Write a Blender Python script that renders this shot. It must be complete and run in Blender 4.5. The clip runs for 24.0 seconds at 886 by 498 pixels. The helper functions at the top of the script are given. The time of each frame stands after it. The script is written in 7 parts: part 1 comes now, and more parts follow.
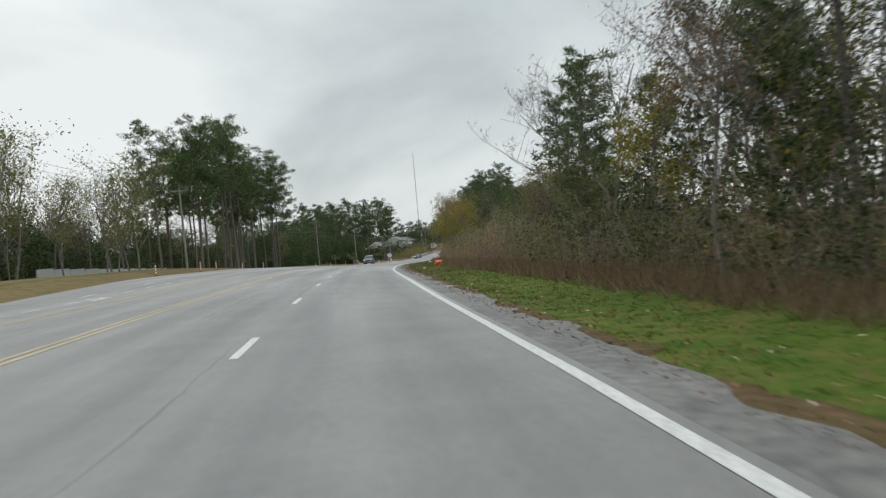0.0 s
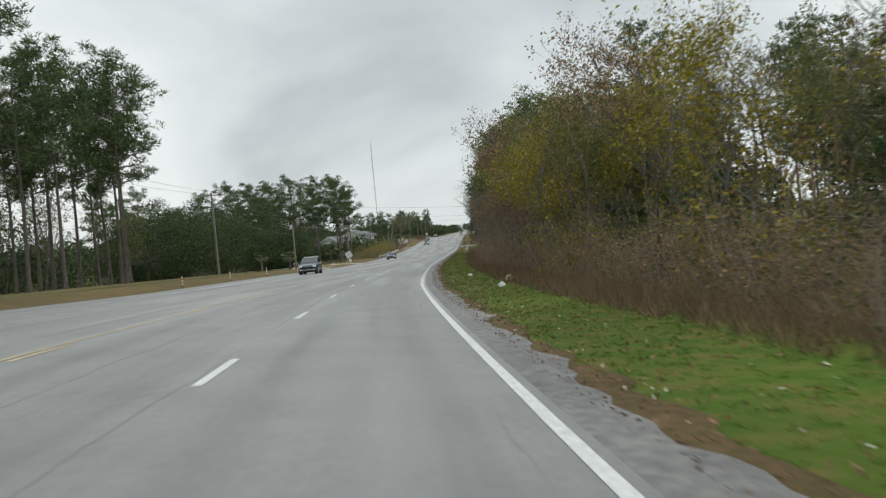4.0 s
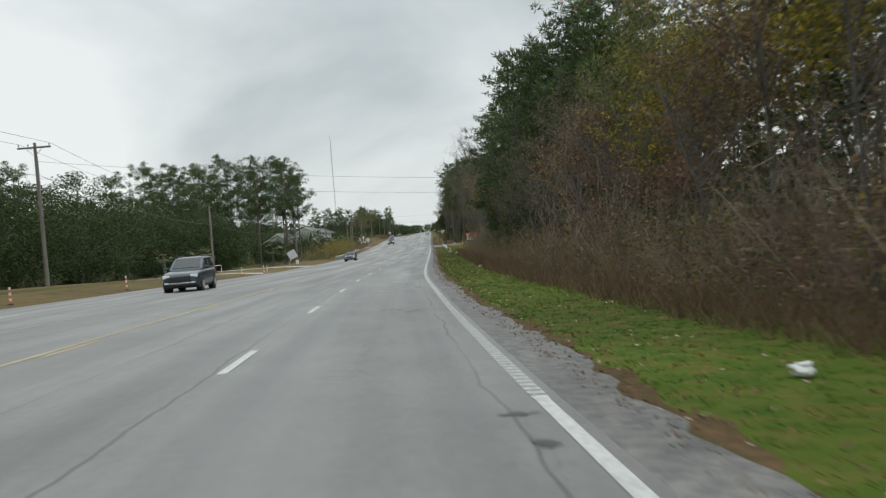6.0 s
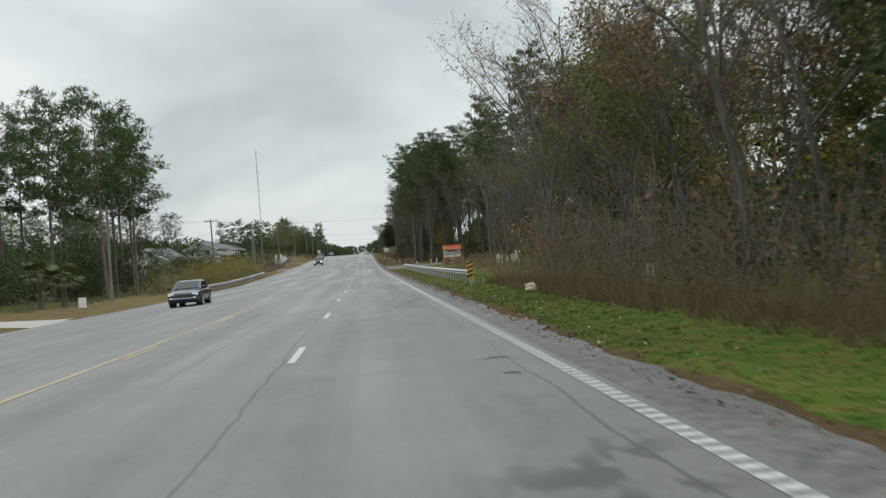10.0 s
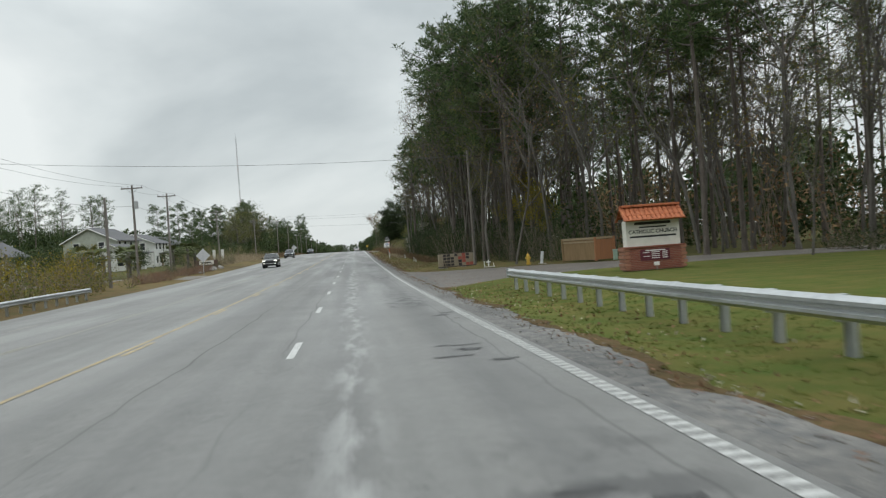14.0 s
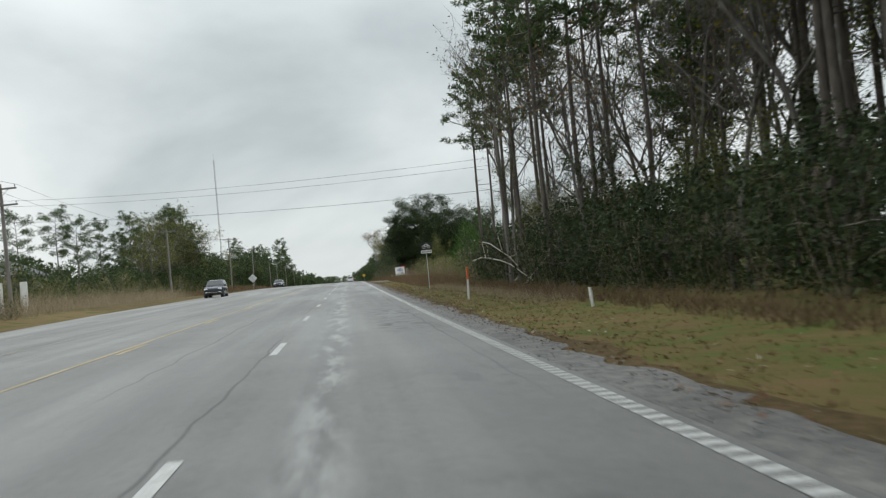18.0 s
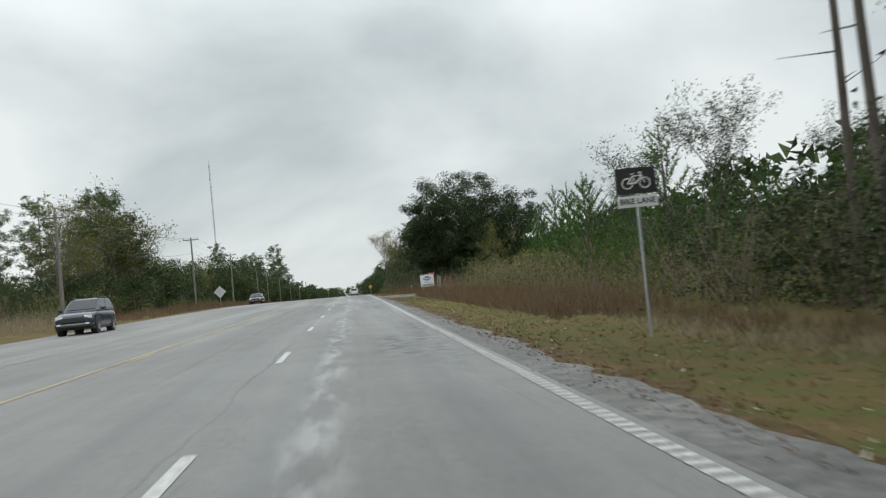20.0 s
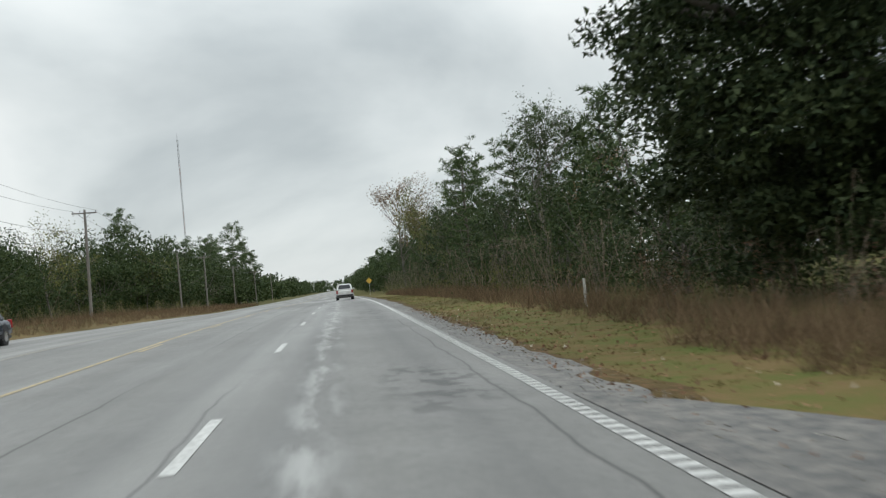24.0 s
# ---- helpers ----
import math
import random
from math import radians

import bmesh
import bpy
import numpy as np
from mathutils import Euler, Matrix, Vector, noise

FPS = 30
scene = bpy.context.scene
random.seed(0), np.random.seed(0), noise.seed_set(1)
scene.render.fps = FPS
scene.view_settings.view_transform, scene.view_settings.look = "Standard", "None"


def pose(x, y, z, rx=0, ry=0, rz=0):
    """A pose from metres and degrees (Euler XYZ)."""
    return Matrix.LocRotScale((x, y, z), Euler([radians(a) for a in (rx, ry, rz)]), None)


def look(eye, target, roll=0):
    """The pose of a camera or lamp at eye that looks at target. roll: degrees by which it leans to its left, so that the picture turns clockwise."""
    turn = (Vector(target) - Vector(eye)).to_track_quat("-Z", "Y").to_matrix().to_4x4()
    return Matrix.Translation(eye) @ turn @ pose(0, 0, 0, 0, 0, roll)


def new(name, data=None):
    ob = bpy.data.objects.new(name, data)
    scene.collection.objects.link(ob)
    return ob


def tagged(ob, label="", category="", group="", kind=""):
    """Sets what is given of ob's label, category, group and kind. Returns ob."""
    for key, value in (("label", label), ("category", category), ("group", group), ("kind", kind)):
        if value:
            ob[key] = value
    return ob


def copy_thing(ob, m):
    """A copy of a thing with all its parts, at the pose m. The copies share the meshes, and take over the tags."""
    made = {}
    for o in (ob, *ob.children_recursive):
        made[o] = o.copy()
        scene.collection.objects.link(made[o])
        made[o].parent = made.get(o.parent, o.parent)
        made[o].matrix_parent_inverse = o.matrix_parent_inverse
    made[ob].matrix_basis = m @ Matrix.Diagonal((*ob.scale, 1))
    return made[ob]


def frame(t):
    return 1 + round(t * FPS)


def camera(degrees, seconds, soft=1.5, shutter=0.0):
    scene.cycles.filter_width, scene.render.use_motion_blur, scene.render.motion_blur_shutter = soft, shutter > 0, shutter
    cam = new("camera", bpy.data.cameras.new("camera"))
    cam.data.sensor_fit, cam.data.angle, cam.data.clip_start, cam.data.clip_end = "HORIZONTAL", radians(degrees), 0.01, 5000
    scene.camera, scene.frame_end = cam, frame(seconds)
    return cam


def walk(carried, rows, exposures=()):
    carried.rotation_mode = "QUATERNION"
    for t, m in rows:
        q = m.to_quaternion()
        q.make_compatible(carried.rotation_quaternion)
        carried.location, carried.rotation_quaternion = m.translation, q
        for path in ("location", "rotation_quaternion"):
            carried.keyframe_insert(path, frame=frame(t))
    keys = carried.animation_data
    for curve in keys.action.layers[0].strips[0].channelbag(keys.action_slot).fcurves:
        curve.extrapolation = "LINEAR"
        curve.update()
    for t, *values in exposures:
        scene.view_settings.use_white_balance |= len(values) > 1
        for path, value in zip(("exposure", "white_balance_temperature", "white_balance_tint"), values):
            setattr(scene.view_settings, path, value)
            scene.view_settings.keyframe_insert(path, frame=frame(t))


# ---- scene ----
# the camera and its way
cam = camera(49.8, 24.0, 1.2, 0.2)
PATH = [
    (0.0, -0.086, 0.73, 1.268, 89.357, 5.066, -0.08),
    (0.5, -1.217, 13.633, 1.262, 89.403, 5.25, -0.121),
    (1.0, -2.316, 26.405, 1.234, 89.456, 5.388, -0.424),
    (1.5, -3.289, 39.072, 1.181, 89.628, 5.6, -0.772),
    (2.0, -4.147, 51.662, 1.1, 89.055, 6.451, -1.193),
    (2.5, -4.881, 64.152, 0.989, 88.84, 6.559, -1.476),
    (4.5, -6.652, 113.788, 0.205, 89.051, 4.679, -3.267),
    (5.0, -6.81, 126.008, -0.054, 89.139, 4.585, -4.01),
    (5.5, -6.86, 138.212, -0.318, 89.059, 4.63, -4.542),
    (6.0, -6.782, 150.397, -0.578, 88.824, 4.595, -5.172),
    (6.5, -6.596, 162.557, -0.831, 88.854, 4.418, -5.809),
    (7.0, -6.288, 174.729, -1.073, 88.815, 4.214, -6.468),
    (7.5, -5.862, 186.911, -1.293, 88.891, 4.129, -6.881),
    (8.0, -5.322, 199.098, -1.513, 89.32, 4.01, -7.397),
    (8.5, -4.679, 211.273, -1.707, 89.315, 4.229, -8.069),
    (9.0, -3.942, 223.421, -1.898, 89.414, 4.097, -8.596),
    (9.5, -3.121, 235.573, -2.057, 89.746, 3.585, -8.922),
    (10.0, -2.191, 247.792, -2.18, 89.89, 4.336, -9.196),
    (10.5, -1.228, 260.092, -2.289, 89.886, 4.281, -9.378),
    (12.5, 2.654, 309.451, -2.766, 89.969, 4.363, -9.59),
    (13.0, 3.634, 322.172, -2.85, 90.076, 4.194, -9.505),
    (13.5, 4.62, 335.014, -2.967, 89.819, 4.101, -9.606),
    (14.0, 5.602, 347.846, -3.102, 89.847, 4.243, -9.708),
    (14.5, 6.576, 360.567, -3.216, 89.937, 4.311, -9.687),
    (15.0, 7.542, 373.146, -3.297, 90.112, 4.407, -9.615),
    (15.5, 8.503, 385.462, -3.334, 90.397, 4.567, -9.52),
    (16.0, 9.483, 397.882, -3.349, 90.583, 4.491, -9.533),
    (16.5, 10.456, 410.328, -3.331, 90.592, 4.428, -9.638),
    (17.0, 11.424, 422.748, -3.287, 91.042, 4.841, -9.833),
    (17.5, 12.391, 435.134, -3.233, 91.547, 5.2, -9.915),
    (18.0, 13.375, 447.446, -3.151, 91.631, 5.301, -10.113),
    (18.5, 14.351, 459.741, -3.041, 91.654, 5.48, -10.064),
    (19.0, 15.33, 472.058, -2.899, 91.948, 5.461, -9.938),
    (19.5, 16.316, 484.468, -2.738, 92.163, 5.653, -9.91),
    (21.5, 20.259, 534.752, -2.144, 92.542, 5.515, -9.794),
    (22.0, 21.228, 547.244, -1.982, 92.672, 5.469, -9.905),
    (22.5, 22.184, 559.686, -1.839, 92.688, 5.529, -10.319),
    (23.0, 23.14, 572.066, -1.714, 92.136, 5.396, -10.638),
    (23.5, 24.106, 584.154, -1.589, 91.867, 5.355, -10.655),
    (24.0, 25.055, 596.174, -1.469, 91.828, 5.303, -10.608),
]
walk(cam, [(t, pose(x, y, z, a, b, c)) for t, x, y, z, a, b, c in PATH], [(0.0, -0.1, 6350, 6.5), (24.0, -0.1, 6350, 6.5)])

# ---------------------------------------------------------------- world and light
world = bpy.data.worlds.new("overcast_sky")
scene.world = world
world.use_nodes = True
wn, wl = world.node_tree.nodes, world.node_tree.links
wn.clear()


def wnode(kind, **values):
    n = wn.new(kind)
    for key, value in values.items():
        n.inputs[key].default_value = value
    return n


sky = wn.new("ShaderNodeTexSky")
sky.sky_type, sky.sun_disc = "NISHITA", False
sky.sun_elevation, sky.sun_rotation = radians(38), radians(-20)
coord = wn.new("ShaderNodeTexCoord")
split = wn.new("ShaderNodeSeparateXYZ")
wl.new(coord.outputs["Generated"], split.inputs[0])
# cloud deck: project the direction on a flat layer so that clouds shrink to the horizon
lift = wn.new("ShaderNodeMath")
lift.operation = "ADD"
lift.inputs[1].default_value = 0.55
wl.new(split.outputs["Z"], lift.inputs[0])
floor_z = wn.new("ShaderNodeMath")
floor_z.operation = "MAXIMUM"
floor_z.inputs[1].default_value = 0.3
wl.new(lift.outputs[0], floor_z.inputs[0])
deck = wn.new("ShaderNodeVectorMath")
deck.operation = "DIVIDE"
spread = wn.new("ShaderNodeCombineXYZ")
for key in ("X", "Y", "Z"):
    wl.new(floor_z.outputs[0], spread.inputs[key])
wl.new(coord.outputs["Generated"], deck.inputs[0])
wl.new(spread.outputs[0], deck.inputs[1])
clouds = wnode("ShaderNodeTexNoise", Scale=1.9, Detail=6.0, Roughness=0.48, Distortion=0.25)
wl.new(deck.outputs[0], clouds.inputs["Vector"])
tone = wn.new("ShaderNodeValToRGB")
tone.color_ramp.elements[0].position, tone.color_ramp.elements[0].color = 0.38, (0.54, 0.575, 0.59, 1)
tone.color_ramp.elements[1].position, tone.color_ramp.elements[1].color = 0.62, (0.88, 0.895, 0.89, 1)
mid = tone.color_ramp.elements.new(0.5)
mid.color = (0.73, 0.76, 0.765, 1)
wl.new(clouds.outputs["Fac"], tone.inputs["Fac"])
# an overcast sky is brighter overhead than at its rim
rise = wn.new("ShaderNodeMapRange")
rise.inputs["From Min"].default_value, rise.inputs["From Max"].default_value = 0.22, 0.9
rise.inputs["To Min"].default_value, rise.inputs["To Max"].default_value = 1.06, 2.6
wl.new(split.outputs["Z"], rise.inputs["Value"])
bright = wn.new("ShaderNodeVectorMath")
bright.operation = "SCALE"
wl.new(tone.outputs["Color"], bright.inputs[0])
wl.new(rise.outputs["Result"], bright.inputs["Scale"])
cover = wnode("ShaderNodeBackground", Strength=1.0)
wl.new(bright.outputs[0], cover.inputs["Color"])
clear = wnode("ShaderNodeBackground", Strength=0.06)
wl.new(sky.outputs["Color"], clear.inputs["Color"])
both = wn.new("ShaderNodeMixShader")
both.inputs[0].default_value = 0.93
wl.new(clear.outputs[0], both.inputs[1])
wl.new(cover.outputs[0], both.inputs[2])
out = wn.new("ShaderNodeOutputWorld")
wl.new(both.outputs[0], out.inputs["Surface"])

sun = new("sun", bpy.data.lights.new("sun", "SUN"))
sun.data.energy, sun.data.angle, sun.data.color = 0.5, radians(25), (1.0, 0.97, 0.93)
sun.matrix_world = look((40, -60, 90), (0, 0, 0))

# ---------------------------------------------------------------- the road's line
# heading in degrees to the left, and grade in degrees, along the distance driven
HEADING = [(-400, 5.0), (18, 5.0), (245, -4.5), (5000, -4.5)]
GRADE = [(-400, 0.0), (0, 0.0), (50, -0.5), (125, -1.3), (175, -1.1), (247, -0.7), (345, -0.45), (420, 0.4), (470, 0.6),
         (550, 0.65), (600, 0.5), (630, 0.35), (660, 0.0), (690, -0.35), (760, -0.15), (1000, 0.0), (5000, 0.0)]
# how far the lanes lie beside the driven line, how far the left edge is banked up, and the rise of the land past the left edge
SWAY = [(-400, -0.45), (10, -0.4), (40, -0.6), (69, -1.0), (150, -1.0), (185, -0.45), (205, -0.3), (225, 0.0), (245, 0.15), (300, 0.2),
        (360, 0.2), (405, 0.0), (440, -0.05), (480, -0.15), (5000, -0.15)]
BANK = [(-400, 0.0), (0, 0.1), (43, 0.36), (67, 0.85), (105, 1.05), (165, 0.5), (190, 0.42), (215, 0.28), (235, 0.08), (265, -0.2), (310, -0.3),
        (370, -0.28), (402, -0.05), (450, 0.0), (480, 0.1), (510, 0.25), (630, 0.3), (660, 0.0), (720, -0.2), (1000, 0.0), (5000, 0.0)]
RISE = [(-400, 0.3), (118, 0.8), (218, 0.8), (268, 0.4), (340, 0.1), (455, 0.3), (518, 0.6), (579, 0.1), (640, 0.6), (691, 0.9), (770, 0.5), (814, 0.1), (5000, 0.1)]
S0, STEP = -100.0, 5.0


def between(table, s):
    for (a, p), (b, q) in zip(table, table[1:]):
        if s <= b:
            return p + (q - p) * (s - a) / (b - a)
    return table[-1][1]


LINE = [(0.0, 0.0, 0.0)]
for i in range(640):
    s = S0 + STEP * (i + 0.5)
    h, g = radians(between(HEADING, s)), radians(between(GRADE, s))
    x, y, z = LINE[-1]
    LINE.append((x - math.sin(h) * STEP, y + math.cos(h) * STEP, z + math.tan(g) * STEP))
LINE = np.array(LINE)
LINE -= LINE[int(-S0 / STEP)]
LINE_S = S0 + STEP * np.arange(len(LINE))


def heading(s):
    return between(HEADING, s)


def sway(s):
    return between(SWAY, s)


LEFT_EDGE, RIGHT_EDGE = -15.7, 3.2


def lay(s, d):
    """Height of the ground over the road's line, d metres to the right of it."""
    bank = between(BANK, s) * max(-15.5, min(d, RIGHT_EDGE)) / -15.5
    if d > RIGHT_EDGE:
        e = d - RIGHT_EDGE
        return bank - 0.118 - 0.07 * min(e, 1.5) / 1.5 + 0.10 * max(0, min(e - 2, 6)) / 6
    if d < LEFT_EDGE:
        e = min(1.0, (LEFT_EDGE - d) / 7)
        return bank - 0.17 + between(RISE, s) * e * e * (3 - 2 * e)
    return bank - 0.012 * abs(d + 6.5)


def at(s, d, h=0.0, turn=0.0):
    """The pose at distance s along the road, d metres to the right, h over the ground, facing along the road plus turn."""
    x, y, z = (float(np.interp(s, LINE_S, LINE[:, k])) for k in range(3))
    a = radians(heading(s))
    dd = d + sway(s)
    return pose(x + math.cos(a) * dd, y + math.sin(a) * dd, z + lay(s, d) + h, 0, 0, heading(s) + turn)


def spot(s, d, h=0.0):
    return at(s, d, h).translation


# ---------------------------------------------------------------- materials
def material(name, colour, rough=0.8, other=None, scale=6.0, amount=0.5, bump=0.0, bump_scale=60.0, metal=0.0, island=0.0, big=0.0,
             third=None, specular=0.5, stretch=None, translucent=0.0):
    """A surface with two scales of variation between colour and other."""
    m = bpy.data.materials.new(name)
    m.use_nodes = True
    nodes, links = m.node_tree.nodes, m.node_tree.links
    b = nodes["Principled BSDF"]
    b.inputs["Roughness"].default_value, b.inputs["Metallic"].default_value = rough, metal
    b.inputs["Specular IOR Level"].default_value = specular
    other = other or tuple(c * 0.7 for c in colour)
    tc = nodes.new("ShaderNodeNewGeometry")
    vector = tc.outputs["Position"]
    if stretch:
        mp = nodes.new("ShaderNodeMapping")
        mp.inputs["Scale"].default_value = stretch
        links.new(vector, mp.inputs["Vector"])
        vector = mp.outputs[0]
    n1 = nodes.new("ShaderNodeTexNoise")
    n1.inputs["Scale"].default_value, n1.inputs["Detail"].default_value, n1.inputs["Roughness"].default_value = scale, 6.0, 0.65
    links.new(vector, n1.inputs["Vector"])
    ramp = nodes.new("ShaderNodeValToRGB")
    e = ramp.color_ramp.elements
    e[0].position, e[1].position = 0.5 - 0.25 / max(amount, 0.1) * 0.5, 0.5 + 0.25 / max(amount, 0.1) * 0.5
    e[0].color, e[1].color = (*colour, 1), (*other, 1)
    if third:
        mid = e.new(0.5)
        mid.color = (*third, 1)
    source = n1.outputs["Fac"]
    if island:
        isl = nodes.new("ShaderNodeMixRGB")
        isl.inputs[0].default_value = island
        links.new(source, isl.inputs[1])
        links.new(tc.outputs["Random Per Island"], isl.inputs[2])
        source = isl.outputs[0]
    links.new(source, ramp.inputs["Fac"])
    colour_out = ramp.outputs["Color"]
    if big:
        n2 = nodes.new("ShaderNodeTexNoise")
        n2.inputs["Scale"].default_value, n2.inputs["Detail"].default_value = scale * 0.06, 3.0
        links.new(vector, n2.inputs["Vector"])
        mr = nodes.new("ShaderNodeMapRange")
        mr.inputs["To Min"].default_value, mr.inputs["To Max"].default_value = 1 - big, 1 + big
        mr.inputs["From Min"].default_value, mr.inputs["From Max"].default_value = 0.3, 0.7
        links.new(n2.outputs["Fac"], mr.inputs["Value"])
        sc = nodes.new("ShaderNodeVectorMath")
        sc.operation = "SCALE"
        links.new(colour_out, sc.inputs[0])
        links.new(mr.outputs["Result"], sc.inputs["Scale"])
        colour_out = sc.outputs[0]
    links.new(colour_out, b.inputs["Base Color"])
    if bump:
        n3 = nodes.new("ShaderNodeTexNoise")
        n3.inputs["Scale"].default_value, n3.inputs["Detail"].default_value = bump_scale, 4.0
        links.new(vector, n3.inputs["Vector"])
        bp = nodes.new("ShaderNodeBump")
        bp.inputs["Strength"].default_value, bp.inputs["Distance"].default_value = bump, 0.02
        links.new(n3.outputs["Fac"], bp.inputs["Height"])
        links.new(bp.outputs[0], b.inputs["Normal"])
    if translucent:
        tr = nodes.new("ShaderNodeBsdfTranslucent")
        links.new(colour_out, tr.inputs["Color"])
        mix = nodes.new("ShaderNodeMixShader")
        mix.inputs[0].default_value = translucent
        links.new(b.outputs[0], mix.inputs[1])
        links.new(tr.outputs[0], mix.inputs[2])
        links.new(mix.outputs[0], nodes["Material Output"].inputs["Surface"])
    return m


M = {}
M["asphalt"] = material("asphalt", (0.135, 0.133, 0.128), 0.55, (0.195, 0.191, 0.182), 9.0, 0.6, 0.25, 140.0, big=0.12, specular=0.5)
M["shoulder"] = material("shoulder_asphalt", (0.075, 0.075, 0.076), 0.7, (0.185, 0.175, 0.16), 5.0, 0.9, 1.0, 22.0, big=0.25)
M["white_line"] = material("worn_white_line", (0.62, 0.62, 0.60), 0.6, (0.34, 0.34, 0.33), 14.0, 0.8)
M["yellow_line"] = material("worn_yellow_line", (0.46, 0.33, 0.14), 0.6, (0.24, 0.22, 0.17), 5.0, 0.9, big=0.2)
M["faded_line"] = material("faded_pale_line", (0.33, 0.31, 0.25), 0.6, (0.20, 0.195, 0.175), 8.0, 0.8)
M["ground"] = material("dry_ground", (0.085, 0.068, 0.03), 0.95, (0.14, 0.095, 0.045), 2.0, 0.6, 0.5, 30.0, big=0.25, third=(0.07, 0.075, 0.022), specular=0.1)
M["grass"] = material("mown_grass", (0.045, 0.085, 0.010), 0.95, (0.115, 0.10, 0.028), 1.6, 0.8, 0.7, 40.0, big=0.25, third=(0.07, 0.10, 0.014), specular=0.1)
M["bark_pine"] = material("pine_bark", (0.071, 0.059, 0.049), 0.95, (0.152, 0.128, 0.109), 5.0, 0.7, 0.6, 25.0, stretch=(1, 1, 0.3))
M["bark_grey"] = material("grey_bark", (0.075, 0.066, 0.056), 0.95, (0.173, 0.158, 0.139), 4.0, 0.7, 0.4, 30.0, stretch=(1, 1, 0.3))
M["needles"] = material("pine_needles", (0.041, 0.070, 0.027), 0.7, (0.108, 0.146, 0.057), 2.0, 0.5, island=0.7, translucent=0.12, specular=0.12)
M["needles_young"] = material("young_pine_needles", (0.040, 0.098, 0.018), 0.7, (0.086, 0.161, 0.034), 2.0, 0.5, island=0.7, translucent=0.15, specular=0.12)
M["leaf_green"] = material("evergreen_leaves", (0.028, 0.049, 0.018), 0.6, (0.074, 0.097, 0.037), 2.0, 0.5, island=0.7, translucent=0.1, specular=0.12)
M["leaf_oak"] = material("oak_leaves", (0.023, 0.037, 0.016), 0.55, (0.060, 0.078, 0.034), 2.0, 0.5, island=0.75, translucent=0.1, specular=0.12)
M["leaf_brown"] = material("dead_leaves", (0.145, 0.091, 0.053), 0.9, (0.311, 0.206, 0.110), 1.5, 0.6, island=0.7, translucent=0.15, specular=0.12)
M["leaf_red"] = material("reddish_leaves", (0.158, 0.083, 0.061), 0.9, (0.276, 0.163, 0.104), 1.5, 0.6, island=0.7, translucent=0.15, specular=0.12)
M["leaf_yellow"] = material("yellow_leaves", (0.187, 0.154, 0.022), 0.8, (0.352, 0.275, 0.039), 1.5, 0.6, island=0.7, third=(0.12, 0.13, 0.025), translucent=0.25, specular=0.12)
M["leaf_olive"] = material("olive_leaves", (0.101, 0.123, 0.035), 0.8, (0.208, 0.195, 0.065), 1.5, 0.6, island=0.7, translucent=0.2, specular=0.12)
M["twig"] = material("bare_twigs", (0.132, 0.101, 0.076), 0.95, (0.270, 0.213, 0.163), 3.0, 0.6)
M["dry_grass"] = material("dry_tall_grass", (0.105, 0.073, 0.044), 0.95, (0.215, 0.152, 0.092), 2.0, 0.6, island=0.7, translucent=0.15, specular=0.12)
M["litter"] = material("leaf_litter_soil", (0.075, 0.042, 0.026), 0.95, (0.15, 0.085, 0.05), 5.0, 0.8, 0.8, 40.0, big=0.2, third=(0.09, 0.07, 0.03), specular=0.1)
M["grass_dry"] = material("dry_mown_grass", (0.15, 0.105, 0.05), 0.95, (0.085, 0.105, 0.028), 1.0, 0.9, 0.6, 40.0, big=0.25, third=(0.12, 0.1, 0.038), specular=0.1)
M["grass_lawn"] = material("lawn_grass", (0.06, 0.09, 0.015), 0.95, (0.125, 0.11, 0.032), 0.9, 0.8, 0.6, 40.0, big=0.2, specular=0.1)
M["grass_brown"] = material("brown_lawn", (0.13, 0.10, 0.038), 0.95, (0.07, 0.075, 0.02), 0.8, 0.9, 0.6, 40.0, big=0.25, third=(0.13, 0.09, 0.045), specular=0.1)
M["pale_litter"] = material("pale_dry_leaves", (0.35, 0.30, 0.22), 0.9, (0.5, 0.46, 0.38), 6.0, 0.6, island=0.6)
M["drive"] = material("driveway_asphalt", (0.085, 0.072, 0.062), 0.6, (0.15, 0.128, 0.11), 2.5, 0.7, 0.4, 60.0, big=0.2)
M["concrete"] = material("pale_concrete", (0.32, 0.30, 0.27), 0.85, (0.42, 0.40, 0.37), 2.0, 0.6, 0.3, 60.0, big=0.15)
M["pole_wood"] = material("weathered_pole", (0.13, 0.115, 0.10), 0.9, (0.22, 0.20, 0.18), 4.0, 0.7, 0.4, 30.0, stretch=(1, 1, 0.15))
M["post_wood"] = material("grey_timber", (0.20, 0.18, 0.15), 0.9, (0.30, 0.28, 0.24), 6.0, 0.7, 0.4, 40.0, stretch=(1, 1, 0.15))
M["ceramic"] = material("insulator_glaze", (0.10, 0.10, 0.11), 0.3, (0.16, 0.16, 0.17), 20.0)
M["steel"] = material("dull_steel", (0.25, 0.25, 0.26), 0.5, (0.35, 0.35, 0.36), 12.0, metal=0.7)
M["galvanised"] = material("galvanised_steel", (0.42, 0.44, 0.45), 0.45, (0.55, 0.57, 0.58), 7.0, 0.6, 0.05, 40.0, metal=0.75, big=0.1)
M["sign_back"] = material("bare_aluminium", (0.55, 0.56, 0.58), 0.5, (0.64, 0.65, 0.67), 5.0, 0.6, metal=0.3)
M["grey_paint"] = material("grey_paint", (0.33, 0.34, 0.35), 0.5, (0.42, 0.43, 0.44), 6.0)
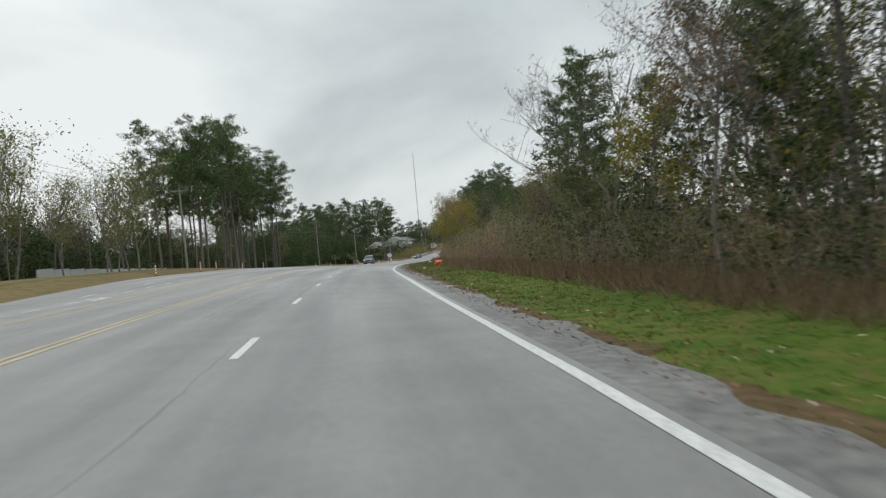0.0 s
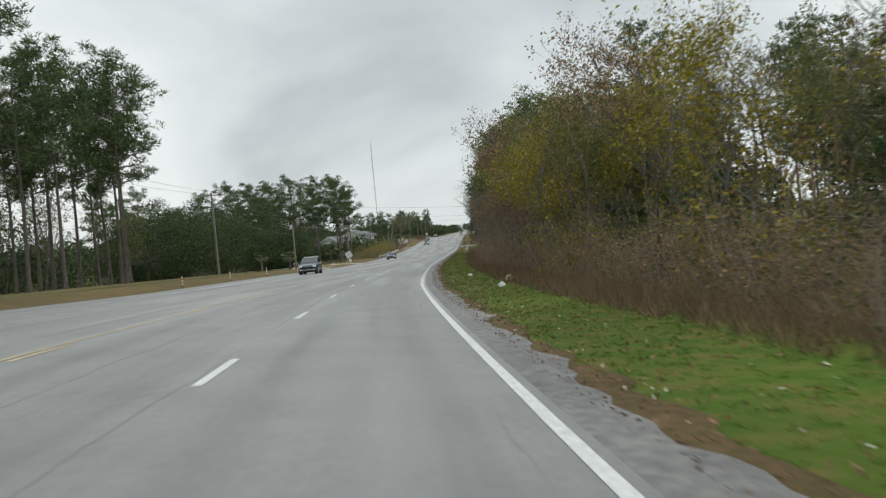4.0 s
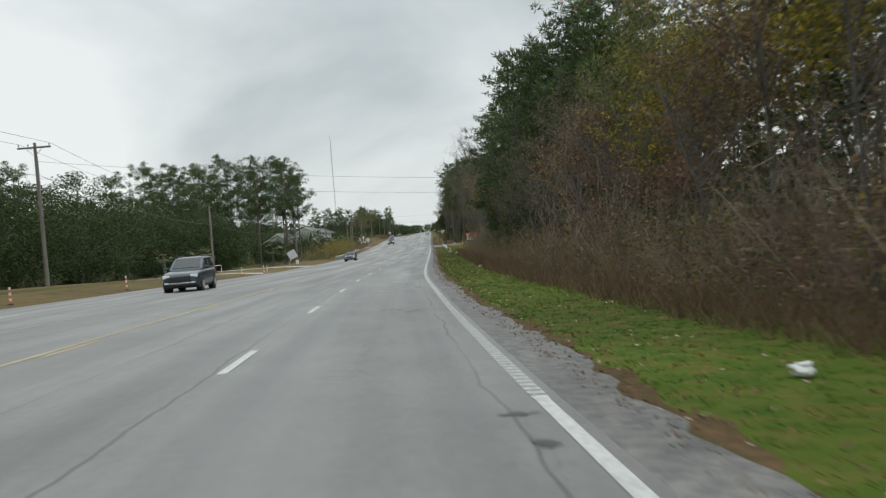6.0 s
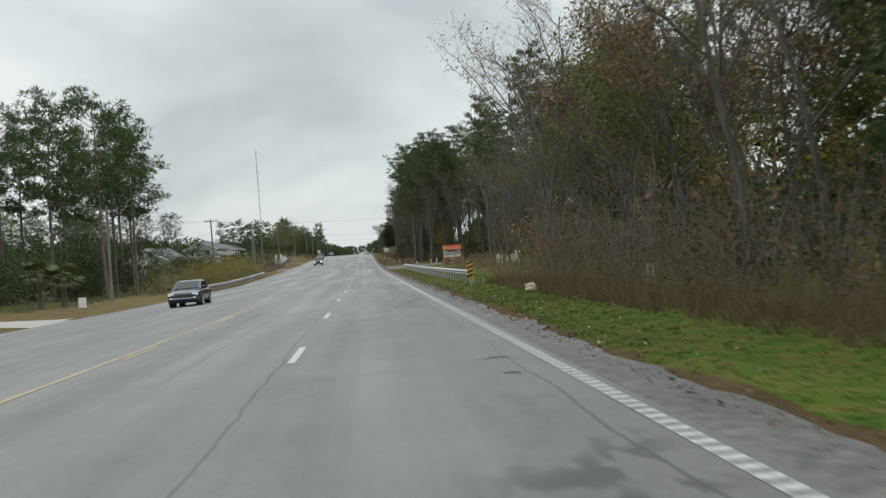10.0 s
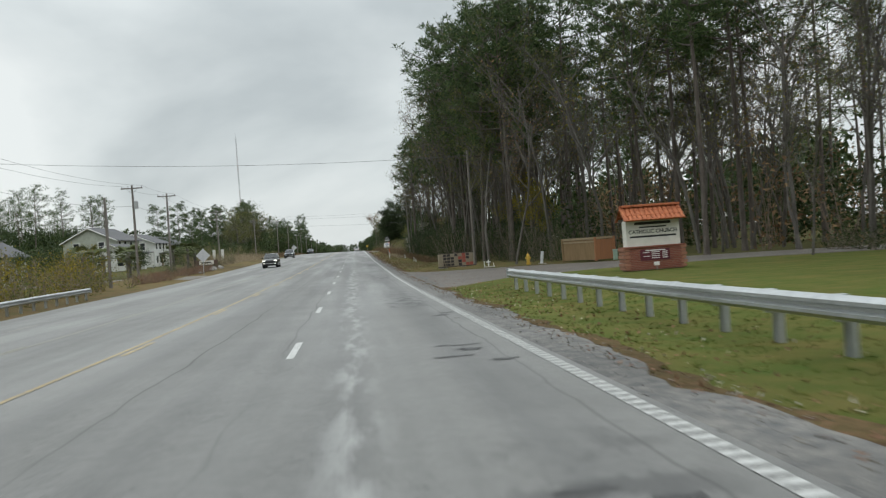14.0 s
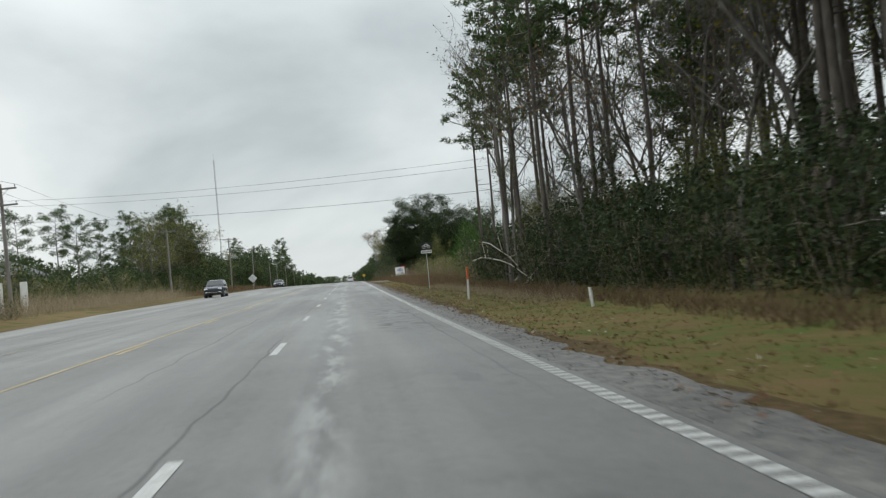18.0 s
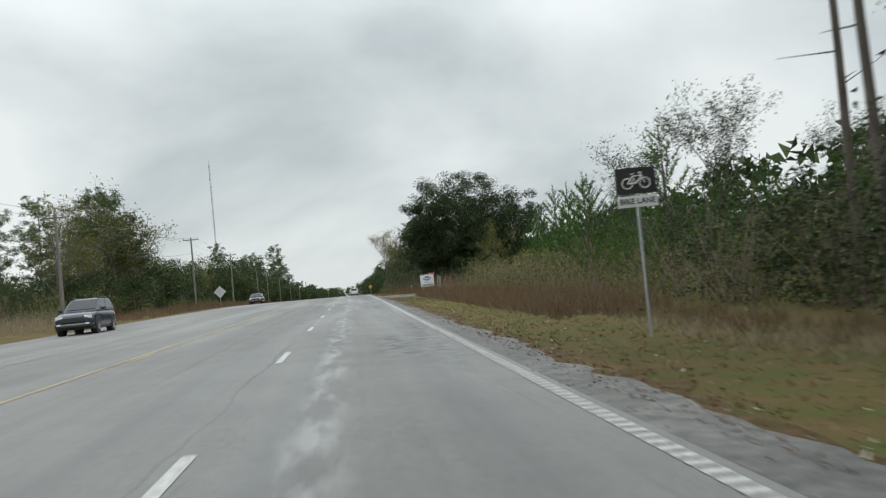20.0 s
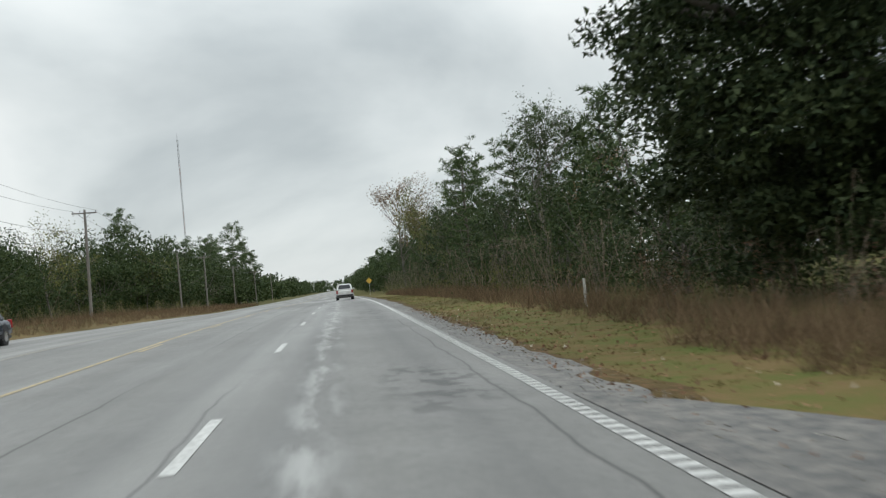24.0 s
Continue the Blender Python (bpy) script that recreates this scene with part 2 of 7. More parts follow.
M["wire"] = material("wire", (0.10, 0.10, 0.105), 0.7, (0.14, 0.14, 0.145), 6.0)
M["mast"] = material("mast_grey", (0.30, 0.31, 0.33), 0.6, (0.38, 0.39, 0.41), 0.5)
M["mast_red"] = material("mast_red", (0.30, 0.12, 0.10), 0.6, (0.36, 0.17, 0.14), 0.5)
M["orange"] = material("orange_plastic", (0.62, 0.12, 0.03), 0.5, (0.5, 0.11, 0.04), 9.0)
M["white_plastic"] = material("white_plastic", (0.72, 0.72, 0.70), 0.5, (0.6, 0.6, 0.58), 9.0)
M["rubber"] = material("black_rubber", (0.025, 0.025, 0.026), 0.8, (0.04, 0.04, 0.04), 9.0)
M["black_paint"] = material("black_paint", (0.02, 0.02, 0.022), 0.5, (0.03, 0.03, 0.03), 9.0)
M["white_paint"] = material("white_paint", (0.74, 0.74, 0.72), 0.5, (0.64, 0.64, 0.62), 5.0)
M["yellow_paint"] = material("yellow_paint", (0.60, 0.38, 0.04), 0.5, (0.52, 0.33, 0.06), 8.0)
M["blue_paint"] = material("blue_paint", (0.05, 0.12, 0.42), 0.5, (0.06, 0.14, 0.38), 8.0)
M["red_paint"] = material("red_paint", (0.55, 0.05, 0.06), 0.5, (0.48, 0.05, 0.06), 8.0)
M["brick_red"] = material("brick_red_paint", (0.38, 0.09, 0.06), 0.7, (0.30, 0.09, 0.07), 8.0, 0.7)
M["dark_paint"] = material("dark_paint", (0.03, 0.028, 0.028), 0.7, (0.06, 0.05, 0.048), 12.0, 0.8)
M["cream_paint"] = material("cream_paint", (0.315, 0.270, 0.195), 0.7, (0.255, 0.217, 0.158), 8.0, 0.7)
M["maroon"] = material("maroon_paint", (0.12, 0.02, 0.035), 0.5, (0.10, 0.02, 0.03), 8.0)
M["mortar"] = material("mortar", (0.30, 0.24, 0.20), 0.95, (0.24, 0.19, 0.16), 12.0)
M["brick"] = material("red_brick", (0.30, 0.11, 0.07), 0.9, (0.22, 0.08, 0.055), 9.0, 0.8, 0.4, 60.0)
M["brick_pale"] = material("pale_brick", (0.36, 0.18, 0.12), 0.9, (0.30, 0.14, 0.09), 9.0, 0.8, 0.4, 60.0)
M["stucco"] = material("white_stucco", (0.72, 0.70, 0.64), 0.9, (0.62, 0.60, 0.55), 3.0, 0.6, 0.2, 90.0, big=0.05)
M["clay"] = material("clay_tile", (0.52, 0.17, 0.07), 0.8, (0.36, 0.11, 0.05), 6.0, 0.8, 0.2, 60.0)
M["tan_wood"] = material("tan_boards", (0.20, 0.13, 0.06), 0.85, (0.26, 0.175, 0.09), 5.0, 0.7, 0.3, 40.0, stretch=(1, 1, 0.2))
# lit copy of the tan boards: the orange light is put into the colour
M["tan_wood_lit"] = material("orange_lit_boards", (0.36, 0.16, 0.07), 0.85, (0.30, 0.14, 0.07), 5.0, 0.7, 0.3, 40.0, stretch=(1, 1, 0.2))
M["tan_pale"] = material("pale_rail", (0.28, 0.21, 0.125), 0.85, (0.33, 0.26, 0.16), 5.0, 0.7)
M["green_paint"] = material("pale_green_plastic", (0.30, 0.40, 0.32), 0.5, (0.26, 0.35, 0.28), 6.0)
M["siding"] = material("cream_siding", (0.30, 0.32, 0.27), 0.8, (0.44, 0.46, 0.39), 2.0)
M["siding_white"] = material("white_siding", (0.62, 0.62, 0.60), 0.8, (0.55, 0.55, 0.53), 2.0)
M["shingle"] = material("grey_shingles", (0.085, 0.085, 0.09), 0.9, (0.14, 0.14, 0.145), 6.0, 0.7, 0.4, 20.0)
M["glass_dark"] = material("window_glass", (0.02, 0.022, 0.025), 0.04, (0.03, 0.034, 0.036), 1.0, specular=0.5)
M["car_white"] = material("white_car_paint", (0.62, 0.62, 0.61), 0.25, (0.58, 0.58, 0.57), 3.0)
M["car_blue"] = material("slate_blue_car_paint", (0.022, 0.042, 0.056), 0.28, (0.028, 0.05, 0.064), 3.0)
M["car_navy"] = material("navy_car_paint", (0.018, 0.026, 0.045), 0.22, (0.022, 0.03, 0.05), 3.0)
M["car_grey"] = material("dark_grey_car_paint", (0.014, 0.016, 0.017), 0.25, (0.018, 0.02, 0.021), 3.0)
for k in ("car_white", "car_blue", "car_navy", "car_grey"):
    M[k].node_tree.nodes["Principled BSDF"].inputs["Coat Weight"].default_value = 0.35
M["chrome"] = material("chrome", (0.6, 0.6, 0.61), 0.15, (0.7, 0.7, 0.7), 9.0, metal=1.0)
M["lamp_lit"] = material("lit_headlamp", (0.8, 0.8, 0.78), 0.2, (0.75, 0.75, 0.73), 9.0)
M["lamp_lit"].node_tree.nodes["Principled BSDF"].inputs["Emission Color"].default_value = (1.0, 0.95, 0.85, 1)
M["lamp_lit"].node_tree.nodes["Principled BSDF"].inputs["Emission Strength"].default_value = 1.6
M["lamp_glass"] = material("headlamp_glass", (0.75, 0.77, 0.78), 0.1, (0.65, 0.67, 0.68), 9.0, specular=0.8)
M["tail_red"] = material("tail_lamp_red", (0.32, 0.02, 0.02), 0.2, (0.26, 0.02, 0.02), 9.0)
M["palm_leaf"] = material("palm_fronds", (0.06, 0.085, 0.03), 0.7, (0.12, 0.13, 0.06), 3.0, 0.6, island=0.6, translucent=0.1, specular=0.12)
M["pampas"] = material("pampas_grass", (0.24, 0.19, 0.12), 0.95, (0.36, 0.30, 0.21), 3.0, 0.6, island=0.7, translucent=0.1, specular=0.12)
M["brick_dark"] = material("dark_brown_brick", (0.075, 0.05, 0.04), 0.9, (0.12, 0.08, 0.06), 9.0, 0.8, 0.4, 60.0)
M["tar"] = material("tar_patch", (0.030, 0.030, 0.031), 0.5, (0.06, 0.06, 0.06), 12.0, 0.8, 0.4, 90.0)
M["stone"] = material("grey_stone", (0.22, 0.21, 0.20), 0.9, (0.32, 0.30, 0.28), 4.0, 0.8, 0.5, 30.0)


def road_wear(m):
    """Wheel tracks, seams, cracks and pale streaks, laid along the lanes by the road's own map."""
    nodes, links = m.node_tree.nodes, m.node_tree.links
    b = nodes["Principled BSDF"]
    base = b.inputs["Base Color"].links[0].from_socket
    uv = nodes.new("ShaderNodeUVMap")
    uv.uv_map = "road"
    sep = nodes.new("ShaderNodeSeparateXYZ")
    links.new(uv.outputs[0], sep.inputs[0])

    def math_node(op, a, b_=None, clamp=False):
        n = nodes.new("ShaderNodeMath")
        n.operation, n.use_clamp = op, clamp
        for k, v in enumerate((a, b_)):
            if v is None:
                continue
            if isinstance(v, float):
                n.inputs[k].default_value = v
            else:
                links.new(v, n.inputs[k])
        return n.outputs[0]

    def noise_at(sx, sy, detail=4.0, seed=0.0):
        mp = nodes.new("ShaderNodeMapping")
        mp.inputs["Scale"].default_value = (sx, sy, 1)
        mp.inputs["Location"].default_value = (seed, seed, 0)
        links.new(uv.outputs[0], mp.inputs["Vector"])
        n = nodes.new("ShaderNodeTexNoise")
        n.inputs["Scale"].default_value, n.inputs["Detail"].default_value = 1.0, detail
        links.new(mp.outputs[0], n.inputs["Vector"])
        return n.outputs["Fac"]

    def band(centre, width):
        """1 at the offset centre, falling to 0 at width from it."""
        d = math_node("ABSOLUTE", math_node("SUBTRACT", sep.outputs["X"], centre))
        return math_node("SUBTRACT", 1.0, math_node("DIVIDE", d, width), True)

    def over(value, low, high):
        n = nodes.new("ShaderNodeMapRange")
        n.inputs["From Min"].default_value, n.inputs["From Max"].default_value = low, high
        links.new(value, n.inputs["Value"])
        return n.outputs["Result"]

    def tint(colour_in, factor, colour):
        mx = nodes.new("ShaderNodeMixRGB")
        links.new(factor, mx.inputs[0])
        links.new(colour_in, mx.inputs[1])
        mx.inputs[2].default_value = (*colour, 1)
        return mx.outputs[0]

    col = base
    # long grain streaks along the lanes
    col = tint(col, math_node("MULTIPLY", over(noise_at(2.2, 0.02, 5.0), 0.42, 0.75), 0.45), (0.10, 0.10, 0.10))
    col = tint(col, math_node("MULTIPLY", over(noise_at(0.9, 0.012, 4.0, 7.0), 0.5, 0.8), 0.5), (0.23, 0.23, 0.22))
    # darker wheel tracks in the driven lane
    for c in (-0.55, 1.35, -3.9, -2.2):
        col = tint(col, math_node("MULTIPLY", band(c, 0.55), 0.28), (0.075, 0.076, 0.078))
    # pale worn streak between the wheels
    pale = math_node("MULTIPLY", band(-0.3, 0.42), over(noise_at(3.2, 0.5, 7.0, 3.0), 0.46, 0.62))
    far = math_node("MULTIPLY", over(sep.outputs["Y"], 300.0, 330.0), 0.65)
    col = tint(col, math_node("MULTIPLY", pale, far), (0.42, 0.42, 0.41))
    # dark seams beside the lane lines
    for c in (-1.52, -3.1, 1.9):
        wob = math_node("MULTIPLY", math_node("SUBTRACT", noise_at(0.0, 0.35, 3.0, c), 0.5), 0.35)
        d = math_node("ABSOLUTE", math_node("SUBTRACT", math_node("ADD", sep.outputs["X"], wob), c))
        seam = math_node("SUBTRACT", 1.0, math_node("DIVIDE", d, 0.035), True)
        seam = math_node("MULTIPLY", seam, over(noise_at(0.3, 0.05, 2.0, 11.0 + c), 0.42, 0.55))
        col = tint(col, math_node("MULTIPLY", seam, 0.75), (0.03, 0.03, 0.03))
    # crazed dark surface by the right wheels, in stretches
    crazed = math_node("MULTIPLY", over(noise_at(2.6, 1.5, 8.0, 41.0), 0.5, 0.57), over(noise_at(0.15, 0.07, 2.0, 53.0), 0.50, 0.58))
    crazed = math_node("MULTIPLY", crazed, over(band(1.35, 0.95), 0.0, 0.5))
    crazed = math_node("MULTIPLY", crazed, over(sep.outputs["Y"], 140.0, 160.0))
    col = tint(col, math_node("MULTIPLY", crazed, 0.75), (0.04, 0.04, 0.041))
    # fine cracks
    vor = nodes.new("ShaderNodeTexVoronoi")
    vor.feature = "DISTANCE_TO_EDGE"
    mp = nodes.new("ShaderNodeMapping")
    mp.inputs["Scale"].default_value = (0.9, 0.45, 1)
    links.new(uv.outputs[0], mp.inputs["Vector"])
    dist = nodes.new("ShaderNodeTexNoise")
    dist.inputs["Scale"].default_value = 3.0
    links.new(uv.outputs[0], dist.inputs["Vector"])
    add = nodes.new("ShaderNodeVectorMath")
    add.operation = "ADD"
    links.new(mp.outputs[0], add.inputs[0])
    links.new(dist.outputs["Color"], add.inputs[1])
    links.new(add.outputs[0], vor.inputs["Vector"])
    vor.inputs["Scale"].default_value = 0.8
    crack = math_node("SUBTRACT", 1.0, math_node("DIVIDE", vor.outputs["Distance"], 0.012), True)
    crack = math_node("MULTIPLY", crack, over(noise_at(0.25, 0.05, 3.0, 21.0), 0.52, 0.62))
    col = tint(col, math_node("MULTIPLY", crack, 0.6), (0.035, 0.035, 0.035))
    links.new(col, b.inputs["Base Color"])
    # damp patches shine a little more
    wet = nodes.new("ShaderNodeMapRange")
    wet.inputs["From Min"].default_value, wet.inputs["From Max"].default_value = 0.4, 0.65
    wet.inputs["To Min"].default_value, wet.inputs["To Max"].default_value = 0.62, 0.40
    links.new(noise_at(0.5, 0.03, 4.0, 31.0), wet.inputs["Value"])
    links.new(wet.outputs["Result"], b.inputs["Roughness"])


road_wear(M["asphalt"])
M["bark_pale"] = material("bleached_dead_wood", (0.30, 0.27, 0.23), 0.9, (0.42, 0.39, 0.34), 5.0, 0.7, 0.3, 30.0)


# ---------------------------------------------------------------- mesh helpers
def quads(name, verts, faces, mats, smooth=False, tris=None):
    """A mesh from arrays of points, of four-cornered and of three-cornered faces."""
    me = bpy.data.meshes.new(name)
    verts, faces = np.asarray(verts, dtype=np.float32), np.asarray(faces, dtype=np.int32).reshape(-1, 4)
    tris = np.zeros((0, 3), dtype=np.int32) if tris is None else np.asarray(tris, dtype=np.int32)
    me.vertices.add(len(verts))
    me.vertices.foreach_set("co", verts.ravel())
    loops = np.concatenate([faces.ravel(), tris.ravel()])
    me.loops.add(len(loops))
    me.loops.foreach_set("vertex_index", loops)
    me.polygons.add(len(faces) + len(tris))
    me.polygons.foreach_set("loop_start", np.concatenate([np.arange(0, faces.size, 4), faces.size + np.arange(0, tris.size, 3)]).astype(np.int32))
    me.polygons.foreach_set("use_smooth", np.full(len(faces) + len(tris), smooth))
    for m in mats:
        me.materials.append(m)
    me.update(calc_edges=True)
    me.validate()
    return me


def thing(name, label, category, m, group="", kind=""):
    ob = new(name)
    ob.empty_display_size = 0.2
    ob.matrix_world = m
    return tagged(ob, label, category, group, kind)


def part(name, data, mat=None, parent=None, label="", smooth=False):
    """Links a bmesh or mesh as one object under a thing."""
    if isinstance(data, bmesh.types.BMesh):
        me = bpy.data.meshes.new(name)
        if smooth:
            for f in data.faces:
                f.smooth = True
        data.to_mesh(me)
        data.free()
    else:
        me = data
    if mat is not None and not me.materials:
        me.materials.append(mat)
    ob = new(name, me)
    if parent is not None:
        ob.parent = parent
    return tagged(ob, label)


def box(size, at_=(0, 0, 0), bevel=0.0, bm=None, rot=None):
    bm = bm or bmesh.new()
    made = bmesh.ops.create_cube(bm, size=1.0)["verts"]
    m = Matrix.Translation(at_) @ (rot or Matrix()) @ Matrix.Diagonal((*size, 1))
    bmesh.ops.transform(bm, matrix=m, verts=made)
    if bevel:
        edges = list({e for v in made for e in v.link_edges})
        bmesh.ops.bevel(bm, geom=edges, offset=bevel, segments=2, affect="EDGES", profile=0.6)
    return bm


def rod(p, q, r, r2=None, n=8, bm=None):
    bm = bm or bmesh.new()
    p, q = Vector(p), Vector(q)
    made = bmesh.ops.create_cone(bm, cap_ends=True, segments=n, radius1=r, radius2=r if r2 is None else r2, depth=(q - p).length)["verts"]
    m = Matrix.Translation((p + q) / 2) @ (q - p).to_track_quat("Z", "Y").to_matrix().to_4x4()
    bmesh.ops.transform(bm, matrix=m, verts=made)
    return bm


class Heap:
    """Gathers points and faces."""

    def __init__(self):
        self.v, self.f, self.t, self.n = [], [np.zeros((0, 4), dtype=np.int32)], [np.zeros((0, 3), dtype=np.int32)], 0

    def add(self, v, f):
        v = np.asarray(v, dtype=np.float32).reshape(-1, 3)
        f = np.asarray(f, dtype=np.int32)
        self.v.append(v)
        (self.f if f.shape[-1] == 4 else self.t).append(f + self.n)
        self.n += len(v)

    @classmethod
    def of_tube(cls, pts, radii, n):
        h = cls()
        h.tube(pts, radii, n)
        return h

    def tube(self, pts, radii, n=5):
        pts = np.asarray(pts, dtype=float)
        d = np.gradient(pts, axis=0)
        d /= np.linalg.norm(d, axis=1)[:, None] + 1e-9
        side = np.cross(d, (0.31, 0.95, 0.05))
        side /= np.linalg.norm(side, axis=1)[:, None] + 1e-9
        up = np.cross(d, side)
        a = np.linspace(0, 2 * np.pi, n, endpoint=False)
        ring = side[:, None, :] * np.cos(a)[None, :, None] + up[:, None, :] * np.sin(a)[None, :, None]
        v = pts[:, None, :] + ring * np.asarray(radii)[:, None, None]
        k = len(pts)
        i = np.arange(k - 1)[:, None] * n + np.arange(n)[None, :]
        j = np.arange(k - 1)[:, None] * n + (np.arange(n)[None, :] + 1) % n
        self.add(v.reshape(-1, 3), np.stack([i, j, j + n, i + n], -1).reshape(-1, 4))

    def leaves(self, c, size, rng, flat=0.0):
        """Small three-cornered leaves round the points c, turned at random."""
        c = np.asarray(c, dtype=float).reshape(-1, 3)
        k = len(c)
        u = rng.normal(size=(k, 3))
        u /= np.linalg.norm(u, axis=1)[:, None]
        w = rng.normal(size=(k, 3))
        w[:, 2] += flat
        v = np.cross(u, w)
        v /= np.linalg.norm(v, axis=1)[:, None] + 1e-9
        size = np.broadcast_to(size, (k,)) * rng.uniform(0.6, 1.4, k)
        u, v = u * size[:, None], v * (size * 0.62)[:, None]
        p = np.stack([c - u * 0.5 - v * 0.35, c + u * 0.55, c - u * 0.1 + v * 0.6], 1)
        self.add(p.reshape(-1, 3), np.arange(3 * k).reshape(-1, 3))

    def blades(self, c, way, length, width, rng):
        """Narrow blades from the points c along way."""
        c, way = np.asarray(c, dtype=float), np.asarray(way, dtype=float)
        k = len(c)
        side = np.cross(way, rng.normal(size=(k, 3)))
        side /= np.linalg.norm(side, axis=1)[:, None] + 1e-9
        tip = c + way * np.broadcast_to(length, (k,))[:, None]
        w = side * np.broadcast_to(width, (k,))[:, None]
        p = np.stack([c - w * 0.6, c + w * 0.6, tip], 1)
        self.add(p.reshape(-1, 3), np.arange(3 * k).reshape(-1, 3))

    def mesh(self, name, mat, smooth=False):
        return quads(name, np.concatenate(self.v), np.concatenate(self.f), [mat], smooth, np.concatenate(self.t))


def unit(v):
    return v / (np.linalg.norm(v, axis=-1, keepdims=True) + 1e-9)


# ---------------------------------------------------------------- trees and brush
def puffs(crown, centres, radius, needles, length, width, rng):
    """Flattened tufts of needles that point outward and up from the centres."""
    k = len(centres)
    c = np.repeat(centres, needles, axis=0)
    q = np.repeat(radius * rng.uniform(0.65, 1.3, k), needles)[:, None]
    out = unit(rng.normal(size=(k * needles, 3)))
    out[:, 2] = out[:, 2] * 0.7 + 0.12
    foot = c + out * q * rng.uniform(0.25, 0.75, k * needles)[:, None] * np.array([1, 1, 0.8])
    crown.blades(foot, unit(out + rng.normal(size=out.shape) * 0.35 + np.array([0, 0, 0.3])), length * rng.uniform(0.6, 1.25, k * needles), width, rng)


def pine_tree(seed, height, bare, spread, mat="needles", clump=7, tuft=0.6, limbs=30, needles=32, bark="bark_pine", thick=0.0085, length=0.38, width=0.078, raw=False):
    """Trunk and crown meshes of a pine: bare is the share of the height below the crown, whose limbs end in tufts of needles."""
    rng = np.random.default_rng(seed)
    wood, crown = Heap(), Heap()
    t = np.linspace(0, 1, 9)
    bend = rng.normal(size=(2,)) * 0.02 * height
    trunk = np.stack([bend[0] * t ** 2 + 0.08 * np.sin(t * 7 + seed), bend[1] * t ** 2 + 0.08 * np.cos(t * 6 + seed), t * height], 1)
    wood.tube(trunk, height * thick * (1.12 - t) + 0.02, 7)
    wood.tube(trunk[:2] * [1, 1, 0.4], [height * thick * 1.5, height * thick * 1.05], 7)
    for i in range(limbs):
        f = bare + (1 - bare) * (i + rng.uniform(0, 1)) / limbs
        base = np.array([np.interp(f, t, trunk[:, k]) for k in range(3)])
        g = (f - bare) / (1 - bare)
        long = spread * (0.62 + 0.4 * math.sin(math.pi * g)) * rng.uniform(0.55, 1.15) * (1.0 - 0.3 * g ** 3)
        a = i * 2.4 + rng.normal() * 0.5
        way = np.array([math.cos(a), math.sin(a), rng.uniform(-0.05, 0.3) + 0.75 * g ** 2])
        u = np.linspace(0, 1, 4)[:, None]
        pts = base + way * long * u + np.array([0, 0, 0.22 * long]) * u ** 2 - np.array([0, 0, 0.12 * long]) * u
        wood.tube(pts, np.linspace(0.006 * height * (1.1 - f) + 0.018, 0.012, 4), 4)
        k = max(2, int(clump * (0.4 + 0.7 * long / spread)))
        w = rng.uniform(0.4, 1.05, k)[:, None]
        side = np.array([-way[1], way[0], 0.0]) * rng.normal(size=(k, 1)) * 0.26 * long * w
        c = base + way * long * w + np.array([0, 0, 0.16 * long]) * w ** 2 - np.array([0, 0, 0.1 * long]) * w + side + rng.normal(size=(k, 3)) * 0.1 * long
        puffs(crown, c, tuft, needles, length, width, rng)
        for e in c[: k // 2]:
            wood.tube([base + way * long * 0.4, e], [0.016, 0.006], 3)
    puffs(crown, trunk[-1:] + rng.normal(size=(4, 3)) * 0.35, tuft, needles, length, width, rng)
    for i in range(5):
        f = bare * rng.uniform(0.4, 0.98)
        base = np.array([np.interp(f, t, trunk[:, k]) for k in range(3)])
        a = rng.uniform(0, 6.28)
        wood.tube([base, base + np.array([math.cos(a), math.sin(a), rng.uniform(-0.2, 0.4)]) * rng.uniform(0.5, 2.0)], [0.03, 0.008], 4)
    if raw:
        return wood, crown
    return wood.mesh("trunk", M[bark], True), crown.mesh("crown", M[mat])


def young_pine(seed, height, mat="needles_young"):
    """A young pine with branches down to the ground, each a brush of needles with an upright candle."""
    rng = np.random.default_rng(seed)
    wood, crown = Heap(), Heap()
    wood.tube([(0, 0, 0), (0.03, 0, height * 0.5), (0, 0.02, height)], [0.016 * height, 0.011 * height, 0.01], 6)
    n = int(8 * height)
    for i in range(n + 1):
        f = (i + 0.5) / n
        z = height * (0.05 + 0.9 * min(f, 1.0))
        a, long = i * 2.4, height * 0.34 * (1.08 - f) * rng.uniform(0.6, 1.2) + 0.15
        way = np.array([math.cos(a), math.sin(a), 0.45 + 0.5 * f])
        if i == n:
            way, long = np.array([0, 0, 1.0]), 0.5
        bend = way * long + np.array([0, 0, 0.25 * long])
        wood.tube([(0, 0, z), way * long * 0.6 + (0, 0, z), bend + (0, 0, z)], [0.014, 0.009, 0.005], 3)
        k = max(4, int(long * 9))
        w = np.linspace(0.25, 1.0, k)[:, None]
        c = np.array([0, 0, z]) + way * long * w + np.array([0, 0, 0.25 * long]) * w ** 2
        c = np.repeat(c, 7, axis=0)
        out = unit(rng.normal(size=(7 * k, 3)) + way * 0.9 + np.array([0, 0, 0.6]))
        crown.blades(c, out, 0.24 * rng.uniform(0.6, 1.2, 7 * k), 0.034, rng)
    return wood.mesh("trunk", M["bark_pine"], True), crown.mesh("crown", M[mat])


